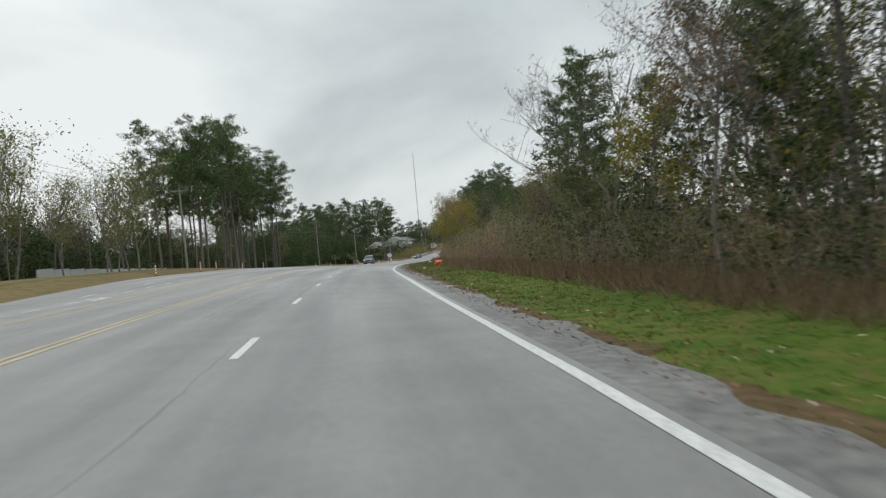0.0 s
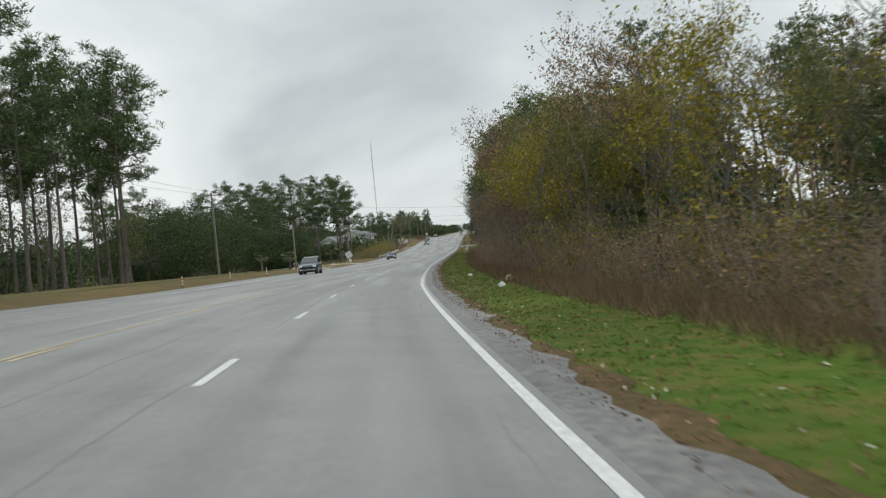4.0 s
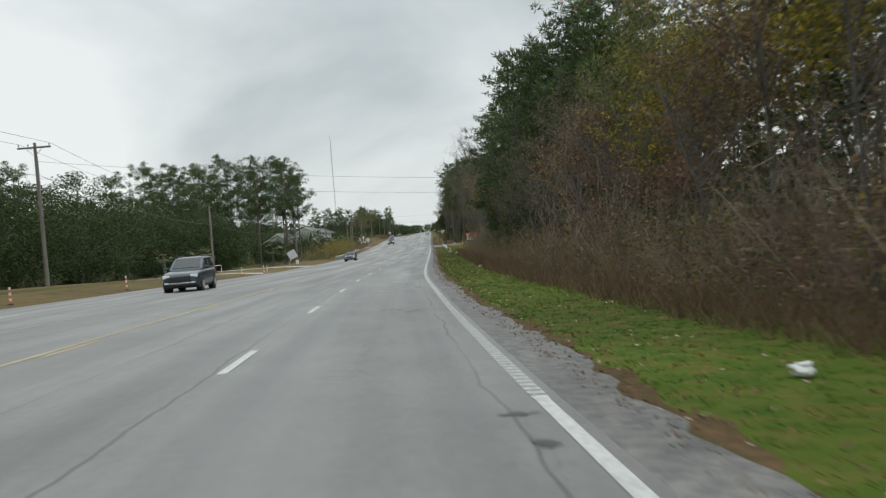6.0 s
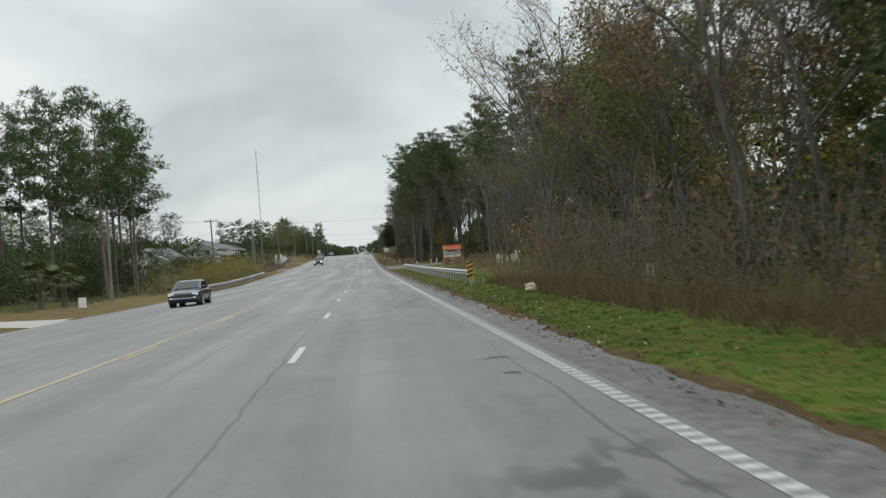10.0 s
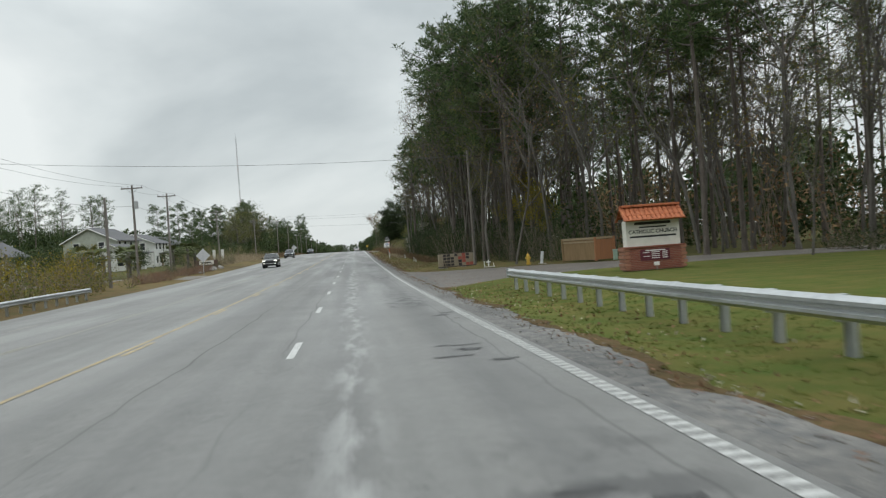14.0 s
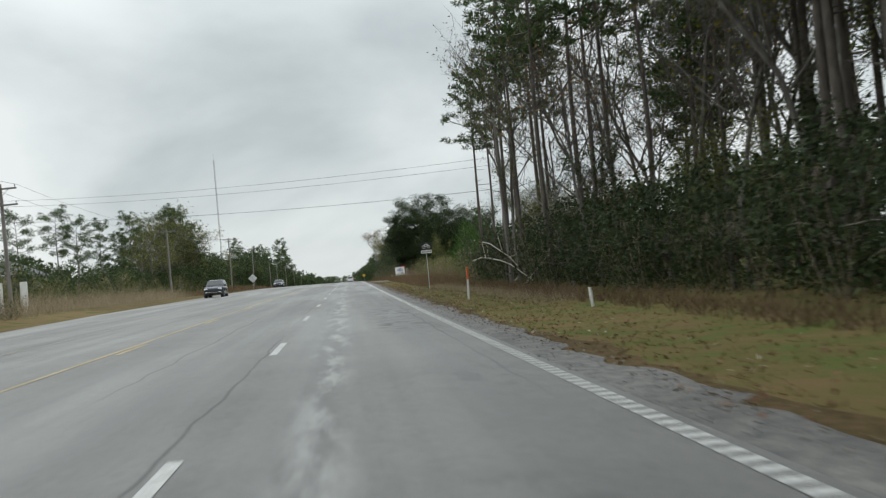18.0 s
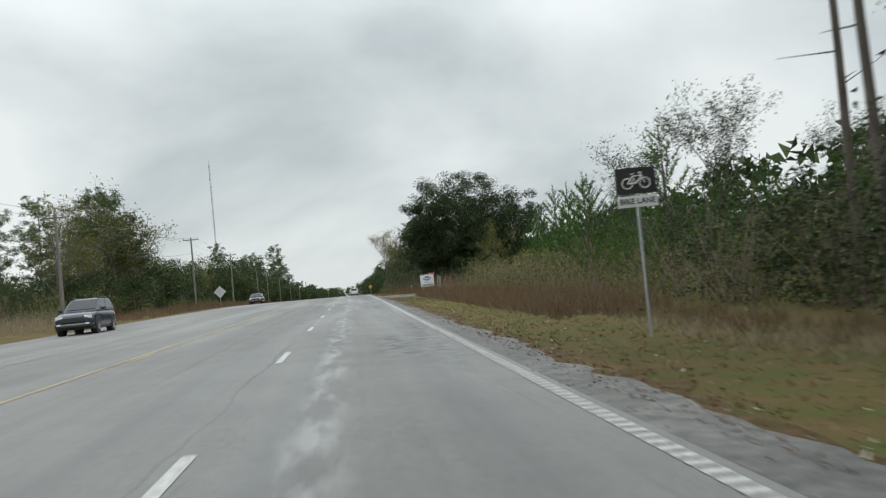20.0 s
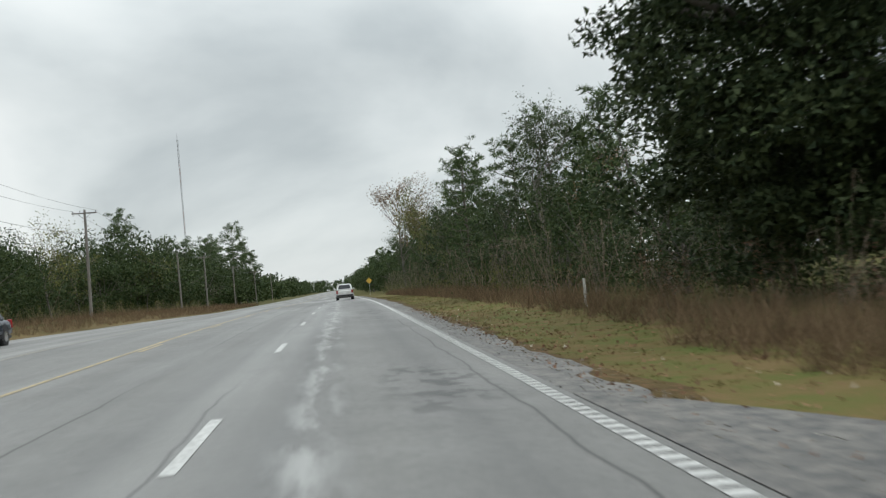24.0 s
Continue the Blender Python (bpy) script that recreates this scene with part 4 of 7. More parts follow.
lots["leafy"] += [(146, 8.4, 0, 0.85), (150, 9.2, 0, 0.95), (141, 9.6, 1, 0.8), (156, 9, 0, 0.8)]
sow("leafy", 9, 118, 165, 9, 14, [1, 4, 2, 0], 0.7, 0.9)
sow("sap", 10, 122, 165, 10, 14, [0, 1, 3], 0.6, 0.8)
sow("leafy", 5, 140, 166, 11, 15, [0, 1, 0], 0.7, 0.9)
sow("full", 9, 120, 170, 12, 20, [0, 1, 2], 0.48, 0.66)
sow("tall", 6, 136, 175, 15, 24, [0, 2], 0.45, 0.56)
sow("sap", 22, 162, 206, 9, 15, [0, 1, 2, 3], 0.6, 0.88)
sow("leafy", 5, 162, 200, 8.5, 11, [2, 4], 0.6, 0.8)
sow("leafy", 12, 160, 196, 10, 15, [0, 1, 4, 3], 0.85, 1.15)
sow("full", 6, 168, 205, 14, 20, [0, 1], 0.66, 0.82)
sow("tall", 8, 165, 205, 15, 24, [0, 1, 3], 0.56, 0.7)
sow("full", 18, 202, 243, 10.5, 17, [0, 1, 1, 2], 0.85, 1.1)
sow("full", 9, 224, 250, 11.5, 18, [0, 1, 1, 2], 0.8, 1.0)
sow("full", 7, 250, 266, 10, 17, [0, 1, 1, 2], 0.9, 1.1)
sow("full", 4, 268, 292, 14, 19, [0, 1], 0.6, 0.8)
sow("tall", 5, 236, 275, 13, 20, [0, 2, 1], 0.75, 0.9)
sow("tall", 8, 204, 246, 11, 20, [0, 2], 0.75, 0.9)
sow("sap", 6, 200, 243, 8.2, 11, [0, 2], 0.6, 0.85)
sow("sap", 13, 262, 306, 9.5, 13, [0, 1, 3, 3], 0.8, 1.1)
sow("leafy", 16, 258, 305, 11, 16, [3, 4, 0, 1, 1], 0.8, 1.15)
sow("bare", 6, 262, 318, 10, 18, [1, 2], 0.7, 0.85)
sow("tall", 4, 290, 325, 16, 24, [3, 2], 0.7, 0.85)
sow("bare", 7, 258, 318, 11, 20, [1, 2], 0.72, 0.9)
sow("sap", 10, 306, 345, 11, 18, [0, 1, 3], 0.9, 1.2)
sow("tall", 7, 312, 352, 13, 24, [3, 4, 1], 0.75, 0.95)
lots["tall"].append((351, 13.4, 4, 0.85))
# behind the lawn
deep = []


def sow_deep(n, a, b, d0, d1, lo, hi):
    for i in range(n):
        deep.append((a + (b - a) * (i + rng.uniform(0.05, 0.95)) / n, rng.uniform(d0, d1), rng.choice([0, 1, 2]), rng.uniform(lo, hi)))


sow("tall", 7, 335, 396, 24, 30, [3, 4, 1, 3], 0.8, 1.0)
sow("tall", 7, 398, 420, 20, 30, [0, 1, 2], 1.0, 1.15)
sow_deep(14, 330, 400, 30, 46, 0.75, 0.95)
sow("bare", 22, 335, 412, 23, 40, [1, 1, 2], 0.8, 1.0)
sow("sap", 16, 335, 418, 23, 34, [0, 1, 3], 1.0, 1.4)
sow("full", 6, 335, 400, 28, 46, [0, 1], 0.6, 0.85)
lots["bare"].append((392, 21.5, 2, 0.5))
# the tall stand past the driveway
sow_deep(9, 418, 466, 24, 46, 0.85, 1.0)
sow("bare", 10, 414, 470, 20, 40, [1, 2], 0.85, 1.05)
sow("full", 5, 420, 500, 26, 42, [0, 1], 0.6, 0.8)
sow("bare", 5, 408, 430, 20, 32, [1, 2], 0.9, 1.1)
sow("sap", 6, 408, 434, 17, 26, [1, 0, 3], 1.3, 1.6)
sow("tall", 22, 417, 463, 11, 26, [1, 3, 3, 2, 3, 4, 4], 0.95, 1.15)
sow("tall", 9, 464, 488, 10, 22, [1, 3, 4, 3], 0.9, 1.1)
sow("leafy", 6, 420, 464, 11, 17, [1, 3, 0], 0.6, 0.85)
sow("leafy", 5, 466, 490, 10, 15, [1, 3, 3], 0.45, 0.6)
lots["tall"] += [(424, 12.5, 1, 1.05), (431, 11.2, 2, 1.05), (437, 10.5, 0, 1.1), (445, 10.2, 1, 1.05), (453, 10.8, 2, 1.0), (428, 15, 0, 1.1), (434, 14, 2, 1.1), (440, 14, 1, 1.05), (449, 13.5, 0, 1.05)]
sow("sap", 11, 414, 466, 10, 20, [0, 1, 3, 1], 1.1, 1.6)
sow("sap", 4, 470, 508, 10, 16, [1, 0], 1.0, 1.3)
sow_deep(6, 398, 432, 30, 50, 0.9, 1.05)
sow("bare", 11, 420, 464, 9.5, 20, [1, 2], 0.75, 1.0)
sow("bare", 4, 466, 505, 10, 18, [1, 1], 0.7, 0.9)
sow("tall", 5, 480, 512, 9.2, 18, [3, 4, 3], 0.75, 0.95)
lots["tall"] += [(514, 9.6, 3, 0.8), (517.5, 11, 4, 0.72), (511, 11.5, 3, 0.9), (505, 12, 4, 0.9), (495, 12, 3, 1.05), (491, 9.3, 3, 0.93), (507.5, 10.2, 4, 0.86), (500, 9.8, 4, 0.82)]
lots["bare"] += [(503, 9.2, 1, 0.8), (497.5, 9.0, 2, 0.75)]
sow("leafy", 8, 486, 530, 10, 18, [1, 3], 0.45, 0.65)
sow("leafy", 4, 494, 519, 12, 17, [1, 3, 4], 0.5, 0.6)
lots["young"] += [(584, 17, 1, 1.0), (587, 18.6, 0, 1.1), (566, 15.2, 1, 1.2), (568.5, 16.8, 0, 1.5), (572, 18, 1, 1.2), (563, 17, 1, 1.25), (575.5, 16, 2, 1.6), (578, 18.5, 1, 1.05)]
# the clearing with young pines
sow("young", 24, 513, 556, 11, 22, [0, 1, 2], 0.7, 1.1)
sow("young", 12, 556, 584, 13, 22, [0, 1, 2], 0.55, 0.85)
sow("leafy", 6, 520, 585, 12, 24, [1, 4, 3], 0.4, 0.6)
sow("leafy", 3, 585, 612, 15, 26, [3, 1], 0.28, 0.4)
# past the great oak
sow("full", 14, 650, 760, 10, 18, [0, 1, 2], 0.6, 0.85)
sow("leafy", 16, 642, 760, 9.5, 16, [1, 3, 3, 4], 0.5, 0.8)
sow("tall", 10, 650, 800, 12, 24, [0, 2], 0.42, 0.56)
# the close-set edge before the clearing, and behind the lawn
sow("tall", 10, 463, 486, 10.5, 26, [4, 1, 3, 4, 3], 1.0, 1.2)
sow("bare", 12, 459, 478, 10.5, 22, [1, 2, 2], 0.85, 1.1)
sow("tall", 8, 464, 480, 11, 19, [4, 2, 0, 3], 0.95, 1.1)
sow("sap", 8, 460, 484, 11, 22, [0, 1, 3], 1.3, 1.7)
sow_deep(8, 462, 482, 22, 40, 0.85, 1.0)
sow_deep(8, 482, 500, 26, 46, 0.85, 1.0)
sow("bare", 9, 484, 508, 11, 22, [2, 2, 1], 0.75, 0.95)
sow("tall", 4, 488, 506, 13, 22, [2, 4], 0.8, 0.95)
sow("bare", 10, 366, 396, 25, 42, [1, 2], 0.9, 1.1)
sow("tall", 5, 366, 396, 27, 40, [0, 1, 4], 0.9, 1.05)
sow_deep(8, 364, 398, 34, 50, 0.85, 1.0)
lots["leafy"] += [(722, 8.5, 4, 1.35), (712, 10, 1, 1.2)]
planted("pine_tree", tall_pines, lots["tall"], "tall pine with bare lower trunk in woods", "tree", "tall pines in the right-hand woods")
planted("pine_tree", full_pines, lots["full"], "bushy green pine at the edge of woods", "tree", "bushy pines")
planted("young_pine", young, lots["young"], "young bright green pine in dry grass", "tree", "young pines")
planted("sapling", saplings, lots["sap"], "slender bare sapling with few dead leaves", "tree", "saplings")
planted("broadleaf_tree", leafy, lots["leafy"], "small broadleaf tree in autumn leaf", "tree", "broadleaf trees")
planted("bare_tree", bare_tree, lots["bare"], "tall grey tree with mostly bare branches", "tree", "bare trees")

deep_pines = [pine_tree(19 + k, 20, 0.5, 3.8, limbs=18, clump=5, tuft=0.8, needles=12, length=0.6, width=0.12, raw=True) for k in range(3)]
thicket("deep_pine_trunks", [arrays(p[0]) for p in deep_pines], deep, M["bark_pine"], "close-set trunks of pines deep in the woods", "woods")
thicket("deep_pine_crowns", [arrays(p[1]) for p in deep_pines], deep, M["needles"], "dark crowns of pines deep in the woods", "woods")

# ---- brush and undergrowth in joined masses
def mass(name, seed, tall, wide, leaves, size, leaf_mat, places, label, stems=9, twig_mat="twig"):
    protos = [bush_parts(seed + k, tall, wide, leaves, size, stems) for k in range(3)]
    pl = [(s, d, i % 3, z) for i, (s, d, z) in enumerate(places)]
    thicket(name + "_stems", [arrays(b[0]) for b in protos], pl, M[twig_mat], "bare stems of " + label, "brush")
    thicket(name + "_leaves", [arrays(b[1]) for b in protos], pl, M[leaf_mat], label, "brush")


def row(a, b, step, d0, d1, lo=0.8, hi=1.2):
    out, s = [], a
    while s < b:
        out.append((s, rng.uniform(d0, d1), rng.uniform(lo, hi)))
        s += step * rng.uniform(0.6, 1.4)
    return out


mass("brown_brush", 51, 2.3, 2.2, 330, 0.085, "leaf_brown", row(0, 52, 2.6, 7.9, 9.4, 0.6, 0.95) + row(52, 118, 1.2, 7.9, 9.6, 0.45, 0.8) + row(118, 205, 1.6, 7.7, 9.6, 0.6, 1.0) + row(205, 229, 1.2, 8.2, 10, 0.7, 1.15) + row(205, 300, 1.8, 7.5, 8.7, 0.3, 0.5)
     + row(300, 362, 1.3, 8.8, 13, 0.4, 0.75) + row(120, 205, 2.4, 9.2, 11.5, 0.9, 1.3), "brown roadside brush with dead leaves", 6)
mass("red_brush", 55, 2.2, 2.2, 260, 0.08, "leaf_red", row(0, 52, 4.5, 7.8, 8.8, 0.4, 0.6) + row(52, 205, 2.2, 7.4, 8.8, 0.45, 0.8) + row(205, 300, 3.0, 7.3, 8.4, 0.3, 0.45) + row(52, 118, 1.8, 9.2, 11.5, 0.8, 1.2) + row(520, 640, 3, 8, 11, 0.5, 0.8), "reddish roadside brush", 6)
mass("tangle", 58, 3.2, 3.2, 70, 0.08, "leaf_brown", row(52, 118, 0.9, 10, 13.5, 0.8, 1.2) + row(150, 205, 1.4, 8.5, 11.5, 0.9, 1.4) + row(262, 300, 1.7, 9, 12, 0.9, 1.3), "tangled bare vines and arching stems", 14)
mass("green_brush", 61, 2.6, 2.4, 400, 0.10, "leaf_green", row(0, 205, 3.0, 9, 12, 0.9, 1.3) + row(6, 46, 1.3, 8.4, 10.4, 0.8, 1.35) + row(205, 262, 1.5, 9.2, 11.5, 0.7, 1.15) + row(262, 300, 3.0, 9, 12) + row(414, 432, 0.7, 12, 16, 0.7, 1.2) + row(432, 466, 0.8, 9.2, 12.5, 0.8, 1.45) + row(466, 515, 0.8, 9.2, 12.5, 0.65, 1.15) + row(486, 524, 0.9, 9.5, 13, 0.95, 1.4)
     + row(608, 640, 0.9, 10.5, 15, 0.7, 1.15) + row(515, 590, 3.0, 10, 16, 0.7, 1.1) + row(636, 780, 1.4, 8.5, 13, 0.9, 1.6), "dark evergreen undergrowth at the woods' edge", 5)
mass("dark_brush", 62, 2.0, 2.0, 300, 0.11, "leaf_brown", row(584, 612, 0.9, 11, 16, 0.5, 0.85), "brown brush behind the driveway posts")
mass("olive_brush", 64, 2.4, 2.3, 300, 0.095, "leaf_olive", row(0, 52, 1.5, 7.9, 10.5, 0.8, 1.3) + row(52, 205, 1.9, 8.3, 11, 0.7, 1.2) + row(205, 300, 2.8, 8.2, 10, 0.4, 0.8) + row(345, 364, 0.9, 9, 14, 0.4, 0.8) + row(515, 590, 1.2, 9.5, 15, 0.7, 1.3)
     + row(544, 574, 0.8, 9.6, 13.5, 0.95, 1.4) + row(640, 780, 3, 8, 11, 0.6, 1.1) + row(640, 800, 3, -30, -25, 0.6, 1.0), "olive green roadside bushes", 5)
mass("yellow_brush", 78, 2.5, 2.4, 280, 0.095, "leaf_yellow", row(0, 52, 4.0, 8.2, 11, 0.7, 1.2) + row(52, 118, 2.6, 9.5, 13, 0.8, 1.3) + row(118, 165, 2.0, 8.3, 11, 0.8, 1.5) + row(165, 300, 7.0, 8.2, 11, 0.5, 1.0), "yellow green roadside bushes", 5)
mass("back_growth", 67, 5.5, 4.6, 330, 0.30, "leaf_green", row(0, 52, 2.4, 14, 22, 0.8, 1.3) + row(52, 120, 2.4, 16, 24, 0.45, 0.65) + row(120, 345, 2.2, 14, 22, 0.8, 1.3) + row(330, 420, 1.5, 30, 48, 0.9, 1.5) + row(417, 525, 1.5, 15, 36, 0.6, 1.15) + row(515, 640, 2.4, 22, 36, 0.6, 1.0) + row(640, 800, 2.6, 14, 24, 0.9, 1.5),
     "dark shaded growth deep in the woods", 4)
mass("back_brown", 71, 6.5, 4.4, 190, 0.26, "leaf_brown", row(0, 52, 4.2, 13, 20, 0.8, 1.2) + row(52, 120, 4.2, 14, 20, 0.45, 0.6) + row(120, 345, 4.2, 13, 20, 0.8, 1.2) + row(335, 500, 3, 24, 44, 0.9, 1.4), "brown leafy growth deep in the woods", 5)
mass("hedge", 74, 1.1, 1.5, 200, 0.10, "leaf_green", row(366, 398, 0.9, 24.5, 25.2, 0.9, 1.1), "low dark hedge behind the driveway", 7)


def tall_grass(name, a, b, d0, d1, count, tall, mat, label):
    rng2 = np.random.default_rng(count)
    base = np.array([tuple(spot(s, d, -0.05)) for s, d in zip(rng2.uniform(a, b, count), rng2.uniform(d0, d1, count))])
    c = np.repeat(base, 7, axis=0) + rng2.normal(size=(count * 7, 3)) * np.array([0.09, 0.09, 0])
    way = unit(rng2.normal(size=(len(c), 3)) * np.array([0.5, 0.5, 0.1]) + np.array([0, 0, 1]))
    h = Heap()
    h.blades(c, way, tall * rng2.uniform(0.3, 1.2, len(c)), 0.015, rng2)
    tagged(part(name, h.mesh(name, M[mat])), label, "grass", kind="stuff")


tall_grass("dry_tall_grass", 0, 300, 6.3, 8.2, 9000, 0.7, "dry_grass", "dry reddish tall grass before the brush")
tall_grass("dry_tall_grass", 606, 614, 5.6, 11, 700, 0.75, "dry_grass", "dry reddish tall grass before the brush")
tall_grass("dry_tall_grass", 587, 609, 8.4, 14, 1900, 0.75, "dry_grass", "dry reddish tall grass before the brush")
tall_grass("dry_tall_grass", 525, 587, 5.9, 9.5, 3200, 0.85, "dry_grass", "dry reddish tall grass before the brush")
tall_grass("dry_tall_grass", 442, 525, 6.9, 8.6, 1300, 0.6, "dry_grass", "dry reddish tall grass before the brush")
tall_grass("dry_tall_grass", 612, 740, 6.6, 9.5, 2600, 0.9, "dry_grass", "dry reddish tall grass before the brush")
tall_grass("straw_grass", 478, 520, 6.0, 7.4, 600, 0.38, "pampas", "straw coloured grass at the verge")
tall_grass("verge_weeds", 690, 800, -24, -17, 2400, 0.9, "dry_grass", "dry brown weeds on the far side")
tall_grass("verge_weeds", 580, 690, -24, -17.5, 2600, 0.8, "dry_grass", "dry brown weeds on the far side")

# ---- the great evergreen oak: three lobes of crown on heavy limbs
oak = thing("great_oak", "great dark evergreen oak with wide dense crown", "tree", at(619, 15.2, -0.05))
part("trunk", Heap.of_tube([(0, 0, -0.2), (0.1, 0, 0.6), (0.05, 0.1, 1.8), (0, 0, 4.5)], [1.0, 0.66, 0.58, 0.4], 12).mesh("trunk", M["bark_grey"], True), None, oak)
for n, (x, y, z, r, tall, clumps) in enumerate(((0.0, 0.5, 0.0, 8.0, 14.8, 290), (4.6, -1.5, 0.0, 6.4, 11.4, 180), (-3.2, 1.2, 0.0, 5.2, 12.0, 140), (1.5, -3.4, 0.0, 5.4, 9.0, 100))):
    lw, lc = dome_heaps(60 + n, tall, r, clumps, 320, 0.19, 0.03, 0.001, 0.18)
    ob = part("crown_lobe", lc.mesh("crown_lobe", M["leaf_oak"]), None, oak)
    ob.location = (x, y, z)
orng = np.random.default_rng(3)
for n in range(14):
    a = n * 2.4
    end = np.array([math.cos(a) * orng.uniform(4, 8), math.sin(a) * orng.uniform(4, 8), orng.uniform(4, 11)])
    bend = end * [0.45, 0.45, 0] + np.array([0, 0, 3.5 + 0.3 * end[2]]) + orng.normal(size=3) * 0.6
    w = np.linspace(0, 1, 6)[:, None]
    pts = (1 - w) ** 2 * np.array([0, 0, 2.2]) + 2 * w * (1 - w) * bend + w ** 2 * end
    part("limb", Heap.of_tube(pts, np.linspace(0.3, 0.06, 6), 6).mesh("limb", M["bark_grey"], True), None, oak)
evergreens = [dome_tree(6, 6.5, 3.4, 90, 32, 0.235, "leaf_oak", 0.02, puff=0.26), dome_tree(7, 9.5, 4.4, 110, 36, 0.26, "leaf_green", 0.03, puff=0.24)]
planted("evergreen_tree", evergreens, [(612, 21, 0, 0.9), (617, 26, 1, 0.9), (631, 12.5, 0, 0.7), (636, 18, 1, 1.0), (643, 12.5, 1, 0.62), (649, 12.5, 0, 0.8), (656, 13.5, 1, 0.75), (606, 24, 0, 0.9), (664, 12, 0, 1.0),
                                       (672, 13, 1, 0.85), (681, 12, 1, 0.8), (594, 25, 0, 0.8), (600, 31, 1, 0.9), (584, 28, 1, 0.7), (570, 27, 0, 1.0), (556, 26, 1, 0.6), (690, 11.5, 0, 1.15), (700, 13, 1, 0.95),
                                       (616, 22, 1, 0.6), (622, 25, 1, 0.6), (628, 25, 0, 0.9), (634, 26, 1, 0.6), (640, 21, 0, 0.9), (613, 29, 1, 0.55), (620, 31, 1, 0.6), (620.5, 14.5, 0, 0.6), (627, 13.2, 0, 0.6), (646, 17, 1, 1.2), (486, 10.2, 0, 0.55), (490, 10, 0, 0.6), (494.5, 10.4, 0, 0.55), (502, 10.2, 0, 0.6), (508, 10.3, 0, 0.6), (513, 10.5, 0, 0.55), (519, 11, 0, 0.5), (525, 11.6, 0, 0.5), (464, 10.5, 0, 0.6), (468, 10.8, 0, 0.65), (473.5, 10.5, 0, 0.6), (478, 10.3, 0, 0.65), (482, 10.5, 0, 0.6), (497, 12, 0, 0.75), (505, 13, 0, 0.8), (483, 11.5, 0, 0.6), (470, 12, 0, 0.65), (446, 11.8, 0, 0.75), (451, 11.5, 0, 0.7), (460, 11.6, 0, 0.75), (434, 15.5, 0, 0.75), (436, 14.2, 0, 0.6), (456, 11, 0, 0.55), (440, 11.2, 0, 0.6)],
        "dense dark evergreen tree behind the verge", "tree", "evergreen trees")
# a dead tree with pale limbs leaning out of the brush
dead = leafy_tree(36, 5.5, "leaf_brown", 0, 0.05, bark="bark_pale", lean=-0.9, spread=0.6, depth=4, thick=0.012)
planted("dead_tree", [dead], [(499, 8.6, 0, 1.0), (494.5, 8.4, 0, 0.8)], "fallen dead tree with pale bare limbs", "tree", "dead trees")

g = thing("fallen_limbs", "long pale dead limbs caught across the brush", "branch", Matrix(), "dead trees")
for line, r in ((((512, 8.5, 1.57), (507.3, 8.4, 1.72), (503.5, 8.3, 1.64), (499.4, 8.35, 1.41), (497, 8.4, 1.2), (495, 8.5, 0.85), (493.6, 8.9, 0.3)), 0.04),
                (((507.3, 8.6, 2.67), (503.8, 8.5, 2.46), (500.8, 8.4, 2.12), (496.8, 8.4, 1.55), (495.4, 8.5, 1.1)), 0.036), (((505.3, 8.4, 1.7), (506.6, 8.5, 2.2), (508.4, 8.7, 2.7)), 0.02), (((503.5, 8.3, 1.64), (504.4, 8.4, 2.4)), 0.02),
                (((499, 8.4, 1.85), (499.5, 8.4, 2.3), (500.6, 8.5, 2.75)), 0.02), (((496.8, 8.4, 1.55), (495.8, 8.5, 1.62), (495.4, 8.5, 2.17), (495, 8.4, 2.7)), 0.024), (((495.2, 8.5, 1.1), (494.7, 8.4, 1.66), (493.6, 8.3, 2.1)), 0.022)):
    pts = np.array([tuple(spot(*p)) for p in line])
    part("limb", Heap.of_tube(pts, np.linspace(r, r * 0.5, len(pts)), 6).mesh("limb", M["bark_pale"], True), None, g)


# ---------------------------------------------------------------- the left side: trees
rng = random.Random(9)
far_pines = [pine_tree(81, 22, 0.52, 4.3, limbs=22, clump=8, tuft=0.95, needles=34, length=0.5, width=0.10), pine_tree(82, 20, 0.48, 4.0, limbs=24, clump=8, tuft=0.9, needles=34, length=0.5, width=0.10),
             pine_tree(83, 24, 0.58, 4.5, limbs=24, clump=8, tuft=0.95, needles=34, length=0.5, width=0.10)]
round_oaks = [dome_tree(84, 10, 6.4, 130, 42, 0.36, "leaf_green", 0.02, puff=0.22), dome_tree(85, 11, 6.8, 135, 42, 0.37, "leaf_green", 0.02, puff=0.22)]
near_oaks = [dome_tree(184, 10, 6.4, 150, 100, 0.22, "leaf_green", -0.06, puff=0.22), dome_tree(185, 11, 6.8, 150, 100, 0.22, "leaf_green", -0.06, puff=0.22)]
far_leafy = [leafy_tree(86, 12, "leaf_olive", 1300, 0.3, spread=0.5), leafy_tree(87, 13, "leaf_olive", 1200, 0.3, spread=0.5), leafy_tree(88, 12, "leaf_brown", 500, 0.2, spread=0.45, depth=4)]
lots = {"pine": [], "oak": [], "dome": [], "leafy": []}


def grove(kind, n, a, b, d0, d1, picks, lo, hi):
    for i in range(n):
        lots[kind].append((a + (b - a) * (i + rng.uniform(0.05, 0.95)) / n, rng.uniform(d0, d1), rng.choice(picks), rng.uniform(lo, hi)))


